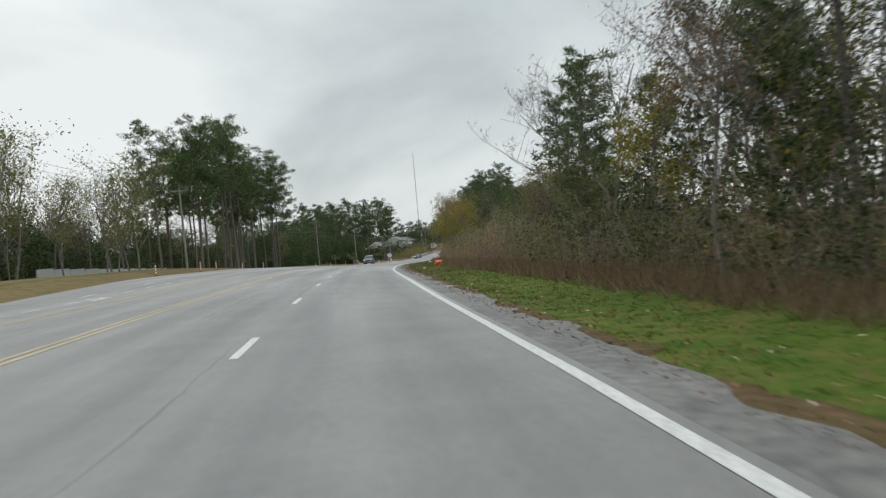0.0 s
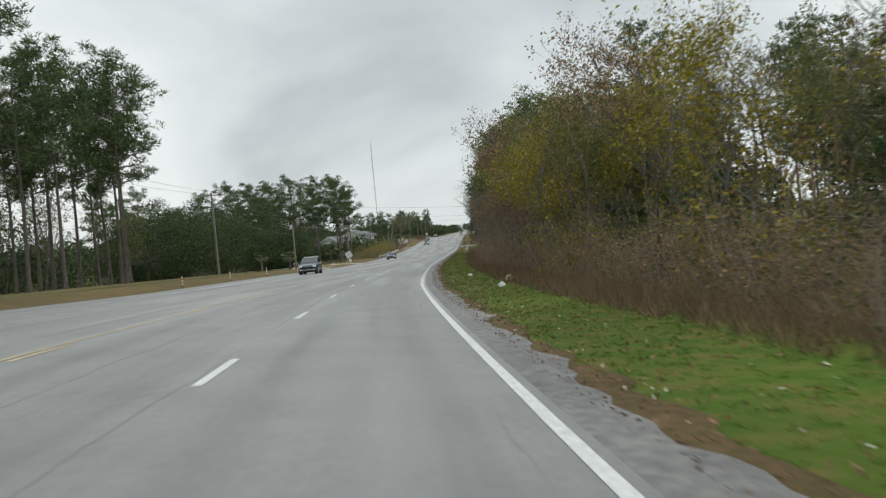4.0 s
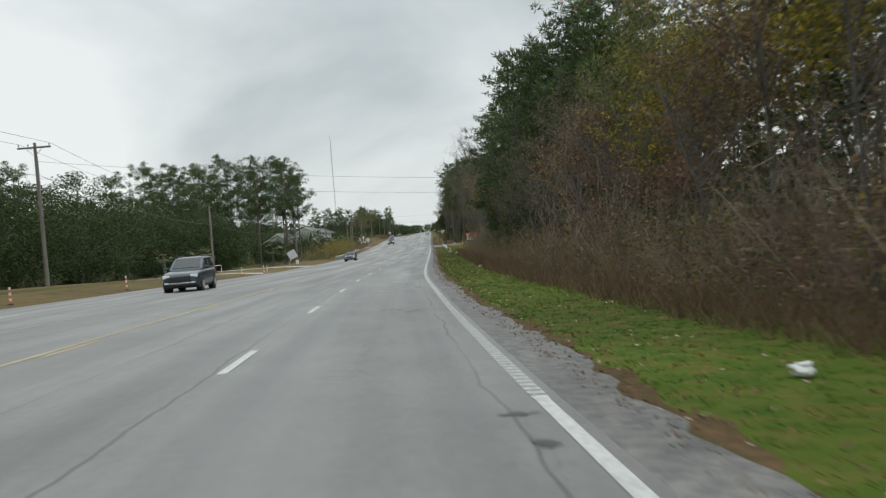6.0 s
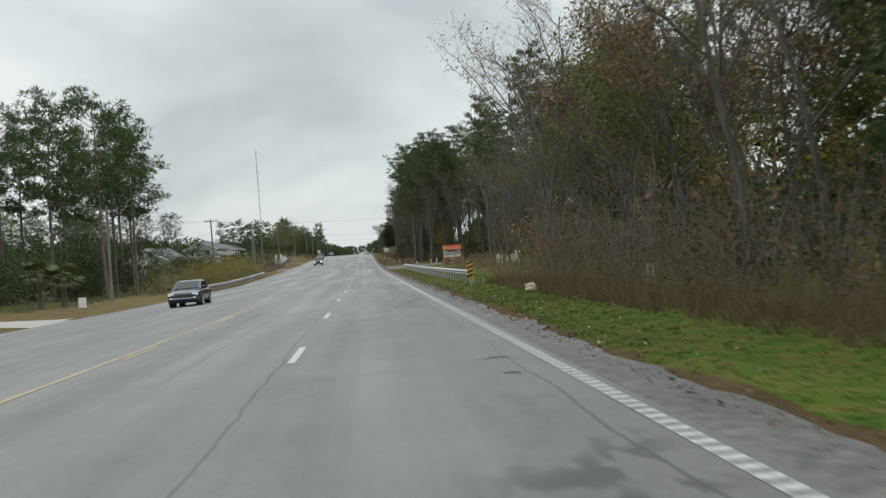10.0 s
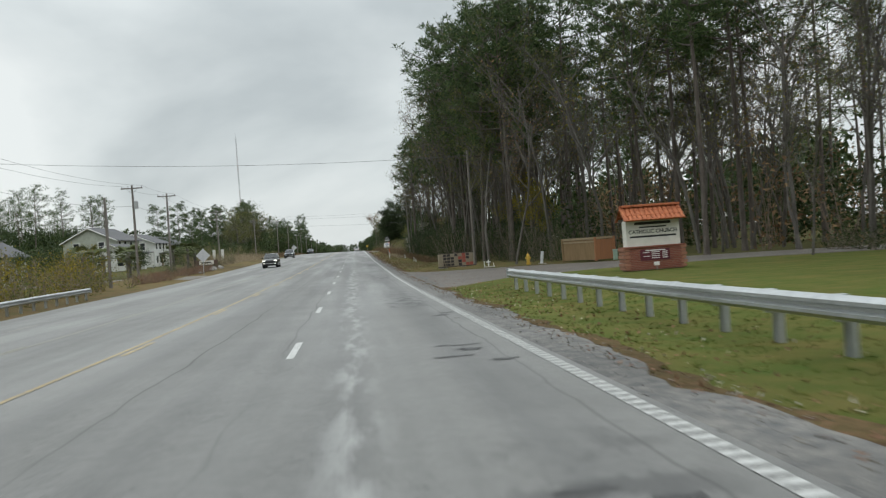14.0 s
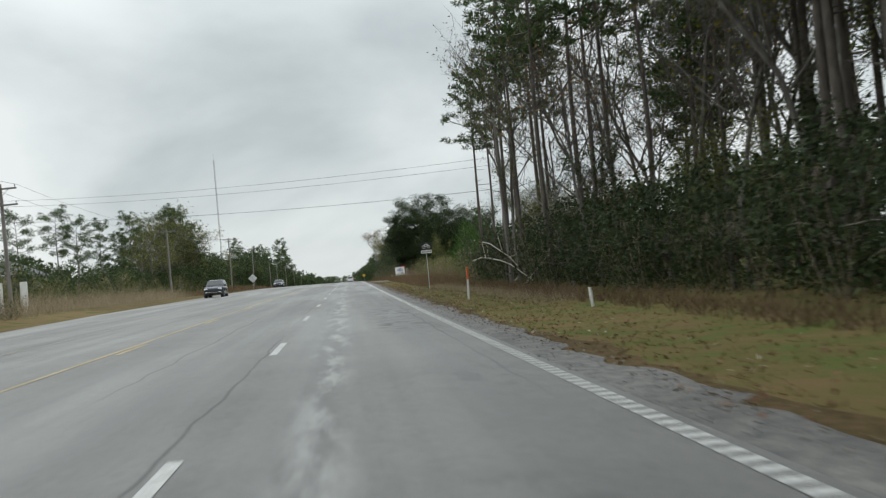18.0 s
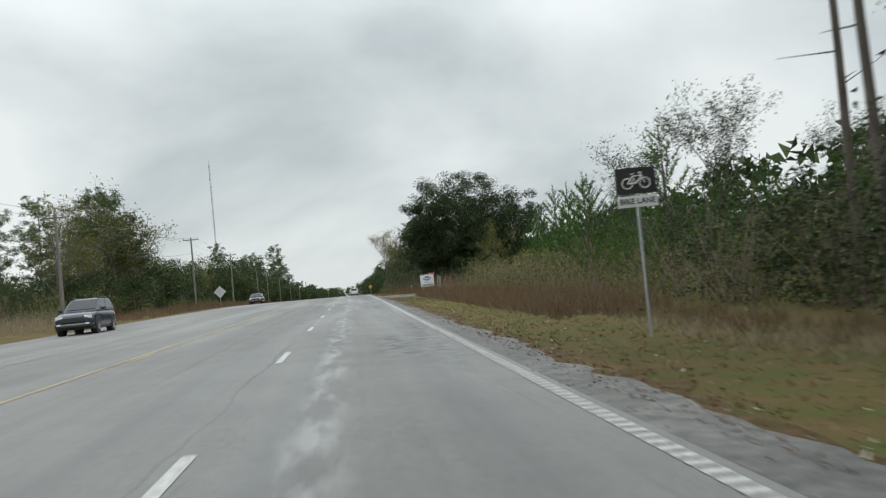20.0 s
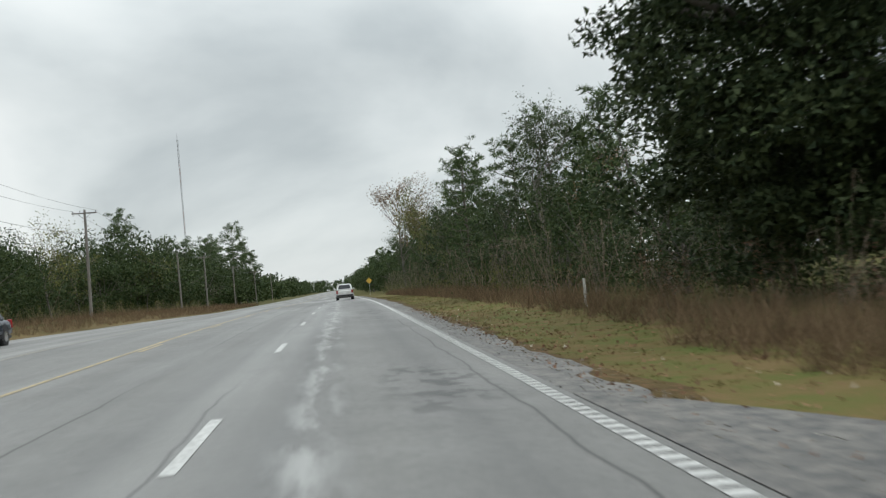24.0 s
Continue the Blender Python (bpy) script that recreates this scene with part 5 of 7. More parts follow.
grove("leafy", 26, 60, 150, -52, -33, [0, 1, 2], 0.85, 1.15)
grove("leafy", 5, 30, 75, -60, -42, [0, 2], 0.8, 1.0)
grove("pine", 22, 150, 222, -48, -29, [0, 1, 2], 0.88, 1.12)
lots["pine"] += [(161, -33, 2, 1.02), (199, -28.5, 1, 1.05), (205, -31, 0, 0.9)]
lots["leafy"].append((198, -27.5, 0, 0.5))
grove("dome", 11, 236, 300, -48, -36, [0, 1], 1.05, 1.3)
grove("oak", 16, 90, 236, -66, -52, [0, 1], 0.9, 1.2)
grove("leafy", 14, 100, 230, -56, -44, [0, 1, 2], 0.8, 1.1)
grove("oak", 12, 60, 235, -66, -50, [0, 1], 0.6, 0.85)
grove("dome", 9, 298, 350, -54, -34, [0, 1], 0.9, 1.1)
grove("pine", 4, 290, 330, -78, -62, [0, 1], 0.85, 1.0)
for n in range(17):
    lots["pine"].append((350 + (n * 13) % 34, -27 - 2.3 * n, n % 2, 0.92 + 0.05 * (n % 4)))
lots["pine"] += [(357, -25.5, 0, 0.82), (366, -28, 1, 0.9)]
grove("oak", 4, 352, 380, -40, -28, [0, 1], 0.5, 0.65)
grove("leafy", 5, 318, 345, -62, -50, [2], 0.9, 1.1)
grove("pine", 9, 600, 634, -52, -30, [0, 1], 0.55, 0.68)
grove("leafy", 6, 600, 632, -38, -27, [1, 0], 0.7, 0.95)
grove("oak", 6, 560, 615, -62, -42, [0, 1], 0.6, 0.8)
lots["oak"] += [(578, -28, 0, 0.45), (606, -27, 1, 0.5), (421, -30, 1, 0.62)]
grove("oak", 26, 660, 850, -62, -34, [0, 1], 0.85, 1.1)
grove("pine", 10, 670, 860, -70, -40, [0, 1, 2], 0.55, 0.72)
lots["pine"] += [(760, -36, 2, 0.68), (700, -55, 0, 0.72)]
grove("leafy", 8, 660, 800, -40, -30, [0, 1], 0.6, 0.8)
grove("pine", 12, 840, 925, -46, -28, [0, 1, 2], 0.72, 0.9)
grove("dome", 9, 668, 790, -48, -36, [0, 1], 0.95, 1.15)
grove("oak", 10, 780, 1000, 9, 16, [0, 1], 0.7, 0.9)
grove("oak", 11, 735, 905, -44, -30, [0, 1], 1.2, 1.5)
grove("oak", 14, 665, 800, -42, -33, [0, 1], 0.85, 1.0)
grove("leafy", 6, 606, 632, -33, -27, [1], 0.8, 1.05)
grove("oak", 5, 604, 634, -40, -29, [0, 1], 0.42, 0.6)
lots["pine"] += [(622, -27, 1, 0.58), (618, -28.5, 0, 0.62), (626, -29.5, 1, 0.56)]
lots["oak"] += [(621, -28, 0, 0.5), (616, -31, 1, 0.55), (458, -36, 0, 0.42), (468, -33, 1, 0.38), (452, -39, 0, 0.45), (497, -33, 1, 0.35)]
lots["dome"] += [(308, -32, 0, 0.8), (316, -35, 1, 0.8), (300, -37, 0, 0.85), (323, -38, 1, 0.85), (312, -41, 0, 0.9)]
planted("pine_tree", far_pines, lots["pine"], "tall pine with clumped crown across the road", "tree", "pines across the road")
planted("oak_tree", near_oaks, lots["dome"], "broad dark evergreen oak with low crown", "tree", "evergreen oaks across the road")
planted("oak_tree", round_oaks, lots["oak"], "round dark evergreen oak across the road", "tree", "evergreen oaks across the road")
planted("broadleaf_tree", far_leafy, lots["leafy"], "thin broadleaf tree with brown autumn leaves", "tree", "broadleaf trees across the road")


mass("far_hedge", 91, 3.4, 3.6, 420, 0.24, "leaf_green", row(40, 235, 2.8, -60, -42, 1.1, 1.8) + row(235, 350, 2.4, -58, -44, 1.0, 1.7) + row(380, 450, 3.4, -60, -34, 0.6, 1.0) + row(450, 600, 2.6, -84, -62, 1.3, 2.2) + row(345, 392, 1.8, -50, -29, 1.0, 1.5) + row(520, 640, 2.4, -60, -40, 1.0, 1.7) + row(528, 650, 1.7, -37, -29, 0.9, 1.5)
     + row(655, 860, 2.2, -60, -32, 1.2, 2.1), "dark evergreen hedge across the road", 3)
far_domes = [arrays(dome_heaps(94 + k, 10 + k, 7.5, 34, 15, 1.3, 0.0, puff=0.34)[1]) for k in range(3)]
thicket("tree_line", far_domes, [(s, d, i % 3, z) for i, (s, d, z) in enumerate(row(380, 640, 6, -170, -110, 0.8, 1.2) + row(640, 1400, 9, -120, -66, 0.85, 1.15) + row(850, 1500, 8, -58, -28, 0.75, 1.0)
        + row(780, 1500, 8, 14, 40, 0.9, 1.25) + row(20, 360, 10, -140, -85, 0.75, 1.0) + row(1400, 2200, 16, -120, 90, 1.0, 1.4) + row(300, 760, 8, 52, 76, 0.9, 1.3))], M["leaf_green"], "far dark line of woods", "woods")
wood_domes = [arrays(dome_heaps(194 + k, 13 + k, 7.5, 44, 34, 0.75, -0.05, puff=0.3)[1]) for k in range(3)]
thicket("woods_behind_houses", wood_domes, [(s, d, i % 3, z) for i, (s, d, z) in enumerate(row(500, 760, 4, -112, -84, 0.8, 1.05) + row(470, 640, 5, -90, -70, 0.6, 0.8))], M["leaf_green"], "dark woods behind the houses", "woods")
skyline = [(s, d, i % 3, z * 1.05) for i, (s, d, z) in enumerate(row(470, 600, 5, -140, -90, 0.75, 1.0) + row(520, 700, 5, -135, -78, 0.95, 1.2) + row(800, 1100, 18, 14, 34, 0.62, 0.8) + row(560, 640, 7, -110, -70, 0.75, 1.0)
           + row(380, 470, 6, -120, -75, 0.7, 0.9))]
thicket("skyline_pine_trunks", [arrays(p[0]) for p in deep_pines], skyline, M["bark_pine"], "thin trunks of far pines on the skyline", "woods")
thicket("skyline_pine_crowns", [arrays(p[1]) for p in deep_pines], skyline, M["needles"], "far pine crowns on the skyline", "woods")
mass("yellow_bushes", 97, 2.9, 2.6, 340, 0.14, "leaf_yellow", row(362, 432, 1.3, -25, -19.0, 0.8, 1.25), "yellow green bushes behind guard rail")
mass("marsh_bushes", 101, 2.0, 2.2, 200, 0.15, "leaf_olive", row(350, 436, 1.6, -25, -18.6, 0.7, 1.2), "olive bushes behind guard rail")
mass("brown_hedge", 109, 1.2, 1.6, 230, 0.10, "leaf_red", row(436, 449, 0.7, -19.8, -18.4, 0.7, 0.95) + row(457, 474, 0.8, -20, -18.6, 0.6, 0.9), "low brown hedge beside the far verge", 12)
mass("weedy_bushes", 107, 2.6, 2.6, 210, 0.16, "leaf_olive", row(515, 640, 2.2, -33, -25.5, 0.7, 1.5), "olive bushes along the far verge")
mass("garden_shrubs", 104, 1.3, 1.6, 190, 0.12, "leaf_green", row(458, 512, 1.5, -22.8, -19.8, 0.6, 1.05) + row(300, 350, 5, -27, -24, 0.6, 0.9) + row(228, 262, 4, -31, -26, 0.5, 0.9), "clipped garden shrubs across the road")
tall_grass("pampas_grass", 496, 572, -26, -19.5, 1500, 1.7, "pampas", "pale pampas grass across the road")

# ---------------------------------------------------------------- palmettos
def palmetto(seed, trunk):
    rng2 = np.random.default_rng(seed)
    wood, fronds = Heap(), []
    wood.tube([(0, 0, -0.1), (0.04, 0, trunk * 0.5), (0, 0.03, trunk)], [0.24, 0.2, 0.22], 9)
    for i in range(34):
        a, up = i * 2.4, rng2.uniform(-0.7, 1.0)
        way = unit(np.array([math.cos(a), math.sin(a), up]))
        hub = np.array([0, 0, trunk]) + way * rng2.uniform(0.7, 1.0)
        side = unit(np.cross(way, (0, 0, 1.0)))
        ang = np.linspace(-1.35, 1.35, 35)
        fan = unit(way[None] * np.cos(ang)[:, None] + side[None] * np.sin(ang)[:, None] - np.array([0, 0, 0.25]) * np.abs(ang)[:, None])
        reach = np.where(np.arange(35) % 2 == 1, rng2.uniform(0.65, 0.95, 35), 0.4)
        foot = np.array([0, 0, trunk])
        v = np.concatenate([[hub], hub + fan * reach[:, None], [foot - side * 0.02, foot + side * 0.02]])
        frond = Heap()
        frond.add(v, [(0, k, k + 1) for k in range(1, 35)] + [(0, 36, 37)])
        fronds.append(frond.mesh("frond", M["palm_leaf"]))
    return wood.mesh("trunk", M["bark_grey"], True), fronds


palms = [palmetto(111, 2.3), palmetto(112, 3.0)]
for n, (s, d, k, z) in enumerate([(262.5, -24, 0, 0.95), (327.5, -24.5, 0, 1.1), (329.5, -27, 1, 1.0), (491, -24.3, 1, 0.95), (494, -23.8, 0, 1.05), (445, -26.5, 0, 1.2), (461, -26, 0, 1.15), (466, -27, 1, 1.0), (470, -31, 1, 0.95), (505, -29, 1, 0.9), (268, -30, 1, 0.9)]):
    t = thing("palmetto", "small palmetto with drooping fan fronds", "palm tree", at(s, d, -0.05, n * 50) @ Matrix.Diagonal((z, z, z, 1)), "palmettos")
    part("trunk", palms[k][0], None, t)
    for leaf in palms[k][1]:
        part("frond", leaf, None, t)

# ---------------------------------------------------------------- houses
def house(s, d, wide, deep, eaves, ridge, turn, wall, label, storeys=2, chimney=False):
    """Gabled house; the gable faces along the road. wide is across the gable."""
    h = thing("house", label, "house", at(s, d, -0.1, turn), "houses across the road")
    bm = bmesh.new()
    w, l = wide / 2, deep / 2
    a = [bm.verts.new(p) for p in ((-w, -l, 0), (w, -l, 0), (w, -l, eaves), (0, -l, ridge), (-w, -l, eaves))]
    b = [bm.verts.new(p) for p in ((-w, l, 0), (w, l, 0), (w, l, eaves), (0, l, ridge), (-w, l, eaves))]
    bm.faces.new(a)
    bm.faces.new(b[::-1])
    for i, j in ((0, 1), (1, 2), (2, 3), (3, 4), (4, 0)):
        bm.faces.new((a[i], b[i], b[j], a[j]))
    part("wall_shell", bm, M[wall], h)
    up = (ridge - eaves) / w
    for side in (-1, 1):
        bm = bmesh.new()
        o, t = 0.45, 0.14
        pts = [(0, -l - o, ridge + 0.02), (side * (w + o), -l - o, eaves - up * o + 0.02), (side * (w + o), l + o, eaves - up * o + 0.02), (0, l + o, ridge + 0.02)]
        low = [bm.verts.new(p) for p in pts]
        top = [bm.verts.new((x, y, z + t)) for x, y, z in pts]
        bm.faces.new(top)
        bm.faces.new(low[::-1])
        for i in range(4):
            bm.faces.new((low[i], low[(i + 1) % 4], top[(i + 1) % 4], top[i]))
        bmesh.ops.recalc_face_normals(bm, faces=bm.faces)
        part("roof", bm, M["shingle"], h, "grey shingle roof slope")
        part("fascia", rod((0, -l - o - 0.02, ridge), (side * (w + o), -l - o - 0.02, eaves - up * o), 0.09, n=4), M["white_paint"], h)
    if chimney:
        part("chimney", box((0.8, 0.8, 1.6), (w * 0.4, 0, ridge + 0.2), 0.02), M["white_paint"], h)

    def window(x, y, z, face, ww=0.95, hh=1.35):
        f = part("window", box((ww + 0.2, 0.08, hh + 0.2) if face == "gable" else (0.08, ww + 0.2, hh + 0.2), (x, y, z), 0.01), M["white_paint"], h)
        part("pane", box((ww, 0.1, hh) if face == "gable" else (0.1, ww, hh), (x, y, z)), M["glass_dark"], f)
        part("glazing_bar", box((ww, 0.12, 0.05) if face == "gable" else (0.12, ww, 0.05), (x, y, z)), M["white_paint"], f)

    for k in range(storeys):
        z = 1.5 + 2.75 * k
        for x in (-0.5, 0.45):
            window(x * w, -l, z, "gable")
        for y in (-0.7, -0.25, 0.25, 0.7):
            window(w, y * l, z, "side")
    for k in range(int(eaves / 0.42)):
        part("siding_board", box((wide + 0.03, 0.02, 0.03), (0, -l - 0.012, 0.4 + 0.42 * k)), M[wall], h)
    part("door", box((0.08, 1.0, 2.1), (w, 0.0, 1.05), 0.01), M["tan_wood"], h)
    porch = part("porch_roof", box((1.8, 4.2, 0.15), (w + 0.9, 0, 2.75), 0.03), M["shingle"], h)
    for y in (-1.9, 1.9):
        part("porch_post", box((0.14, 0.14, 2.7), (w + 1.6, y, 1.35), 0.01), M["white_paint"], h)
    return h


house(462, -45, 9.5, 12, 3.6, 6.3, -10, "siding", "single-storey cream house with grey roof", 1)
house(521, -44, 9.0, 12, 5.2, 7.4, -6, "siding", "two-storey pale green sided house", 2)
house(551, -44, 8.5, 11, 4.9, 6.8, -4, "siding_white", "two-storey white sided house", 2)
house(507, -38, 6.5, 7, 2.7, 4.3, -6, "siding_white", "small white outbuilding with grey roof", 1)
house(578, -46, 9, 12, 4.9, 6.9, -8, "siding", "two-storey pale green sided house", 2)
house(300, -60, 14, 9, 2.8, 4.6, 80, "brick_pale", "low brick house behind garden trees", 1)

# entrance wall of the estate
g = thing("entrance_wall", "low stone wall with a white name panel", "wall", at(487, -21.2, 0, 48) @ Matrix.Diagonal((1.5, 1, 1, 1)))
part("plinth", box((2.4, 0.5, 0.35), (0, 0, 0.15), 0.02), M["brick_dark"], g)
part("panel", box((1.9, 0.12, 0.6), (0, -0.05, 0.68), 0.02), M["stucco"], g)
part("dark_bar", box((1.2, 0.01, 0.16), (0, -0.115, 0.7)), M["dark_paint"], g)
for x in (-1.1, 1.1):
    part("pier", box((0.4, 0.5, 1.1), (x, 0, 0.5), 0.03), M["brick_dark"], g)
rocks = random.Random(4)
for k in range(12):
    bm = bmesh.new()
    bmesh.ops.create_icosphere(bm, subdivisions=2, radius=rocks.uniform(0.2, 0.45))
    for v in bm.verts:
        v.co *= 1 + 0.35 * noise.noise(v.co * 3 + Vector((k, 0, 0)))
        v.co.z *= 0.6
    ob = tagged(part("boulder", bm, M["stone"]), "grey garden boulder beside entrance wall", "rock", "garden boulders")
    ob.matrix_world = at(466 + 2.1 * k, -18.6 - rocks.uniform(0, 1.2), 0.08, k * 40)
for s in (519, 520.4):
    g = tagged(part("white_panel", box((0.5, 0.1, 2.2), (0, 0, 1.1), 0.01), M["white_paint"]), "tall white panel standing beside a pole", "panel", "white panels")
    g.matrix_world = at(s, -24.6 + (s - 519) * 0.9)
g = thing("pipe_frame", "white pipe frame standing on brown lawn", "frame", at(279, -26))
for x in (-0.45, 0.45):
    part("upright", rod((x, 0, 0), (x, 0, 1.0), 0.04, n=8), M["white_paint"], g)
part("crossbar", rod((-0.45, 0, 1.0), (0.45, 0, 1.0), 0.04, n=8), M["white_paint"], g)
g = tagged(part("utility_box", box((0.5, 0.35, 0.75), (0, 0, 0.36), 0.03), M["white_paint"]), "small white utility box on lawn", "utility box")
g.matrix_world = at(322, -21.5)

# low grey wall and fence beneath the pines
g = thing("garden_wall", "low grey wall beneath the pine trees", "wall", Matrix())
for k in range(10):
    p = part("wall_panel", box((0.2, 5.0, 1.5), (0, 0, 0.75), 0.01), M["grey_paint"], g)
    p.matrix_world = at(118 + 5.05 * k, -41, 0)

# ---------------------------------------------------------------- vehicles
def loft(rings, closed=True):
    """A skin over rings of equal length, with capped ends."""
    bm = bmesh.new()
    vs = [[bm.verts.new(p) for p in ring] for ring in rings]
    n = len(vs[0])
    for a, b in zip(vs, vs[1:]):
        for i in range(n):
            bm.faces.new((a[i], a[(i + 1) % n], b[(i + 1) % n], b[i]))
    bm.faces.new(vs[0][::-1])
    bm.faces.new(vs[-1])
    bmesh.ops.recalc_face_normals(bm, faces=bm.faces)
    return bm


def vehicle(name, label, s, d, turn, paint, kind, lamps="lamp_glass"):
    """A road vehicle that faces along its own +y."""
    v = thing(name, label, "car", at(s, d, 0.0, turn), "vehicles on the road")
    if kind == "suv":
        L, W, hood, belt, top, cabin = 4.9, 1.95, 1.08, 1.14, 1.78, (-2.3, 1.0, -1.95, 0.05)
    else:
        L, W, hood, belt, top, cabin = 4.7, 1.82, 0.92, 0.96, 1.46, (-1.75, 1.25, -1.1, 0.35)
    h, w = L / 2, W / 2
    stations = [(-h, 0.5, belt * 0.86, 0.86), (-h + 0.08, 0.32, belt * 0.97, 0.94), (-h + 0.5, 0.27, belt, 1.0), (-0.6, 0.25, belt, 1.0), (cabin[1], 0.25, belt, 1.0),
                (h - 0.55, 0.27, hood, 0.97), (h - 0.14, 0.3, hood * 0.9, 0.92), (h, 0.42, hood * 0.72, 0.84)]
    rings = []
    for y, lo, hi, k in stations:
        x = w * k
        mid = lo + (hi - lo) * 0.55
        rings.append([(-x * 0.93, y, lo), (-x, y, lo + 0.12), (-x, y, mid), (-x * 0.96, y, hi - 0.06), (-x * 0.86, y, hi), (x * 0.86, y, hi), (x * 0.96, y, hi - 0.06), (x, y, mid), (x, y, lo + 0.12), (x * 0.93, y, lo)])
    body = part("body", loft(rings), M[paint], v)
    soft = body.modifiers.new("rounding", "SUBSURF")
    soft.levels = soft.render_levels = 2
    for p in body.data.polygons:
        p.use_smooth = True
    y0, y1, y2, y3 = cabin
    low = [(-w * 0.9, y0, belt - 0.02), (w * 0.9, y0, belt - 0.02), (w * 0.9, y1, belt - 0.02), (-w * 0.9, y1, belt - 0.02)]
    high = [(-w * 0.74, y2, top - 0.05), (w * 0.74, y2, top - 0.05), (w * 0.74, y3, top - 0.05), (-w * 0.74, y3, top - 0.05)]
    belly = [((a[0] + b[0]) / 2 * 1.035, (a[1] + b[1]) / 2, (a[2] + b[2]) / 2) for a, b in zip(low, high)]
    crest = [(x * 0.72, y + (0.22 if k in (0, 1) else -0.22), top) for k, (x, y, z) in enumerate(high)]
    shell = part("cabin", loft([low, belly, high, crest]), M[paint], v)
    round_off = shell.modifiers.new("rounding", "BEVEL")
    round_off.width, round_off.segments, round_off.limit_method = 0.05, 2, "ANGLE"

    def pane(name, i, j, u0, u1):
        """Glass let into the side of the cabin between the corners i and j."""
        a, b, c, d_ = (Vector(p) for p in (low[i], low[j], high[j], high[i]))
        bend = (Vector(belly[i]) + Vector(belly[j])) / 2 - (a + b + c + d_) / 4
        out = (b - a).cross(d_ - a).normalized()
        out = out if out.dot((a + b + c + d_) / 4 - Vector((0, (y0 + y1) / 2, (belt + top) / 2))) > 0 else -out
        bm = bmesh.new()
        for u, w_ in ((u0, 0.16), (u1, 0.16), (u1, 0.9), (u0, 0.9)):
            p = (a * (1 - u) + b * u) * (1 - w_) + (d_ * (1 - u) + c * u) * w_ + bend * (1 - abs(2 * w_ - 1)) + out * 0.012
            bm.verts.new(p)
        made = bmesh.ops.extrude_face_region(bm, geom=[bm.faces.new(bm.verts[:])])["geom"]
        bmesh.ops.translate(bm, vec=out * 0.012, verts=[g_ for g_ in made if isinstance(g_, bmesh.types.BMVert)])
        bmesh.ops.recalc_face_normals(bm, faces=bm.faces)
        part(name, bm, M["glass_dark"], v, "dark tinted glass")

    pane("windscreen", 2, 3, 0.08, 0.92)
    pane("rear_window", 0, 1, 0.1, 0.9)
    for i, j in ((1, 2), (3, 0)):
        cut_at = 0.56 if i == 1 else 0.44
        pane("side_window", i, j, 0.1, cut_at - 0.02)
        pane("side_window", i, j, cut_at + 0.02, 0.9)
    for x in (-1, 1):
        part("mirror", box((0.2, 0.1, 0.14), (x * (w + 0.08), y1 - 0.3, belt + 0.08), 0.03), M[paint], v)
        part("headlight", box((0.36, 0.12, 0.16), (x * (w * 0.72), h - 0.12, hood * 0.78), 0.03), M[lamps], v)
        part("fog_lamp", box((0.2, 0.06, 0.08), (x * w * 0.7, h + 0.03, 0.52), 0.02), M[lamps], v)
        part("tail_light", box((0.2, 0.1, 0.32), (x * (w * 0.84), -h + 0.05, belt * 0.8), 0.03), M["tail_red"], v)
        for y in (h - 0.95, -h + 1.0):
            r = 0.36 if kind != "sedan" else 0.32
            part("wheel_arch", rod((x * (w - 0.3), y, r + 0.04), (x * (w - 0.005), y, r + 0.04), r + 0.09, n=22), M["rubber"], v)
            t = part("wheel", rod((x * (w - 0.2), y, r), (x * (w + 0.01), y, r), r, n=20), M["rubber"], v)
            part("rim", rod((x * (w - 0.02), y, r), (x * (w + 0.025), y, r), r * 0.62, n=14), M["chrome"], t)
    part("lower_skirt", box((W * 0.96, L * 0.9, 0.12), (0, 0, 0.3), 0.03), M["black_paint"], v)
    part("grille", box((w * 1.15, 0.08, 0.2), (0, h + 0.0, hood * 0.68), 0.02), M["rubber"], v)
    part("front_bumper", box((W * 0.9, 0.16, 0.2), (0, h - 0.04, 0.46), 0.04), M["black_paint"] if kind == "suv" else M[paint], v)
    part("bumper_trim", box((w * 1.3, 0.05, 0.07), (0, h + 0.035, 0.5), 0.01), M["chrome"], v)
    part("rear_bumper", box((W * 0.9, 0.16, 0.2), (0, -h + 0.02, 0.5), 0.04), M["black_paint"] if kind == "suv" else M[paint], v)
    part("number_plate", box((0.32, 0.02, 0.16), (0, -h - 0.02, 0.78), 0.004), M["white_paint"], v)
    if kind == "suv":
        for x in (-1, 1):
            part("roof_rail", rod((x * w * 0.66, y2 + 0.1, top + 0.04), (x * w * 0.66, y3 - 0.1, top + 0.04), 0.025, n=6), M["black_paint"], v)
    return v


vehicle("suv", "white sport utility vehicle driving ahead", 706, 0.45, 0, "car_white", "suv")
vehicle("suv", "slate blue sport utility vehicle coming toward", 202, -10.2, 180, "car_blue", "suv")
vehicle("car", "dark navy saloon car coming toward", 305, -10.4, 180, "car_navy", "sedan")
vehicle("suv", "black sport utility vehicle coming with lit headlights", 471, -10.6, 180, "car_grey", "suv", "lamp_lit")
vehicle("suv", "dark navy sport utility vehicle coming toward", 549, -13.6, 180, "car_navy", "suv")
vehicle("car", "dark blue hatchback car coming toward", 633, -13.2, 180, "car_navy", "sedan")

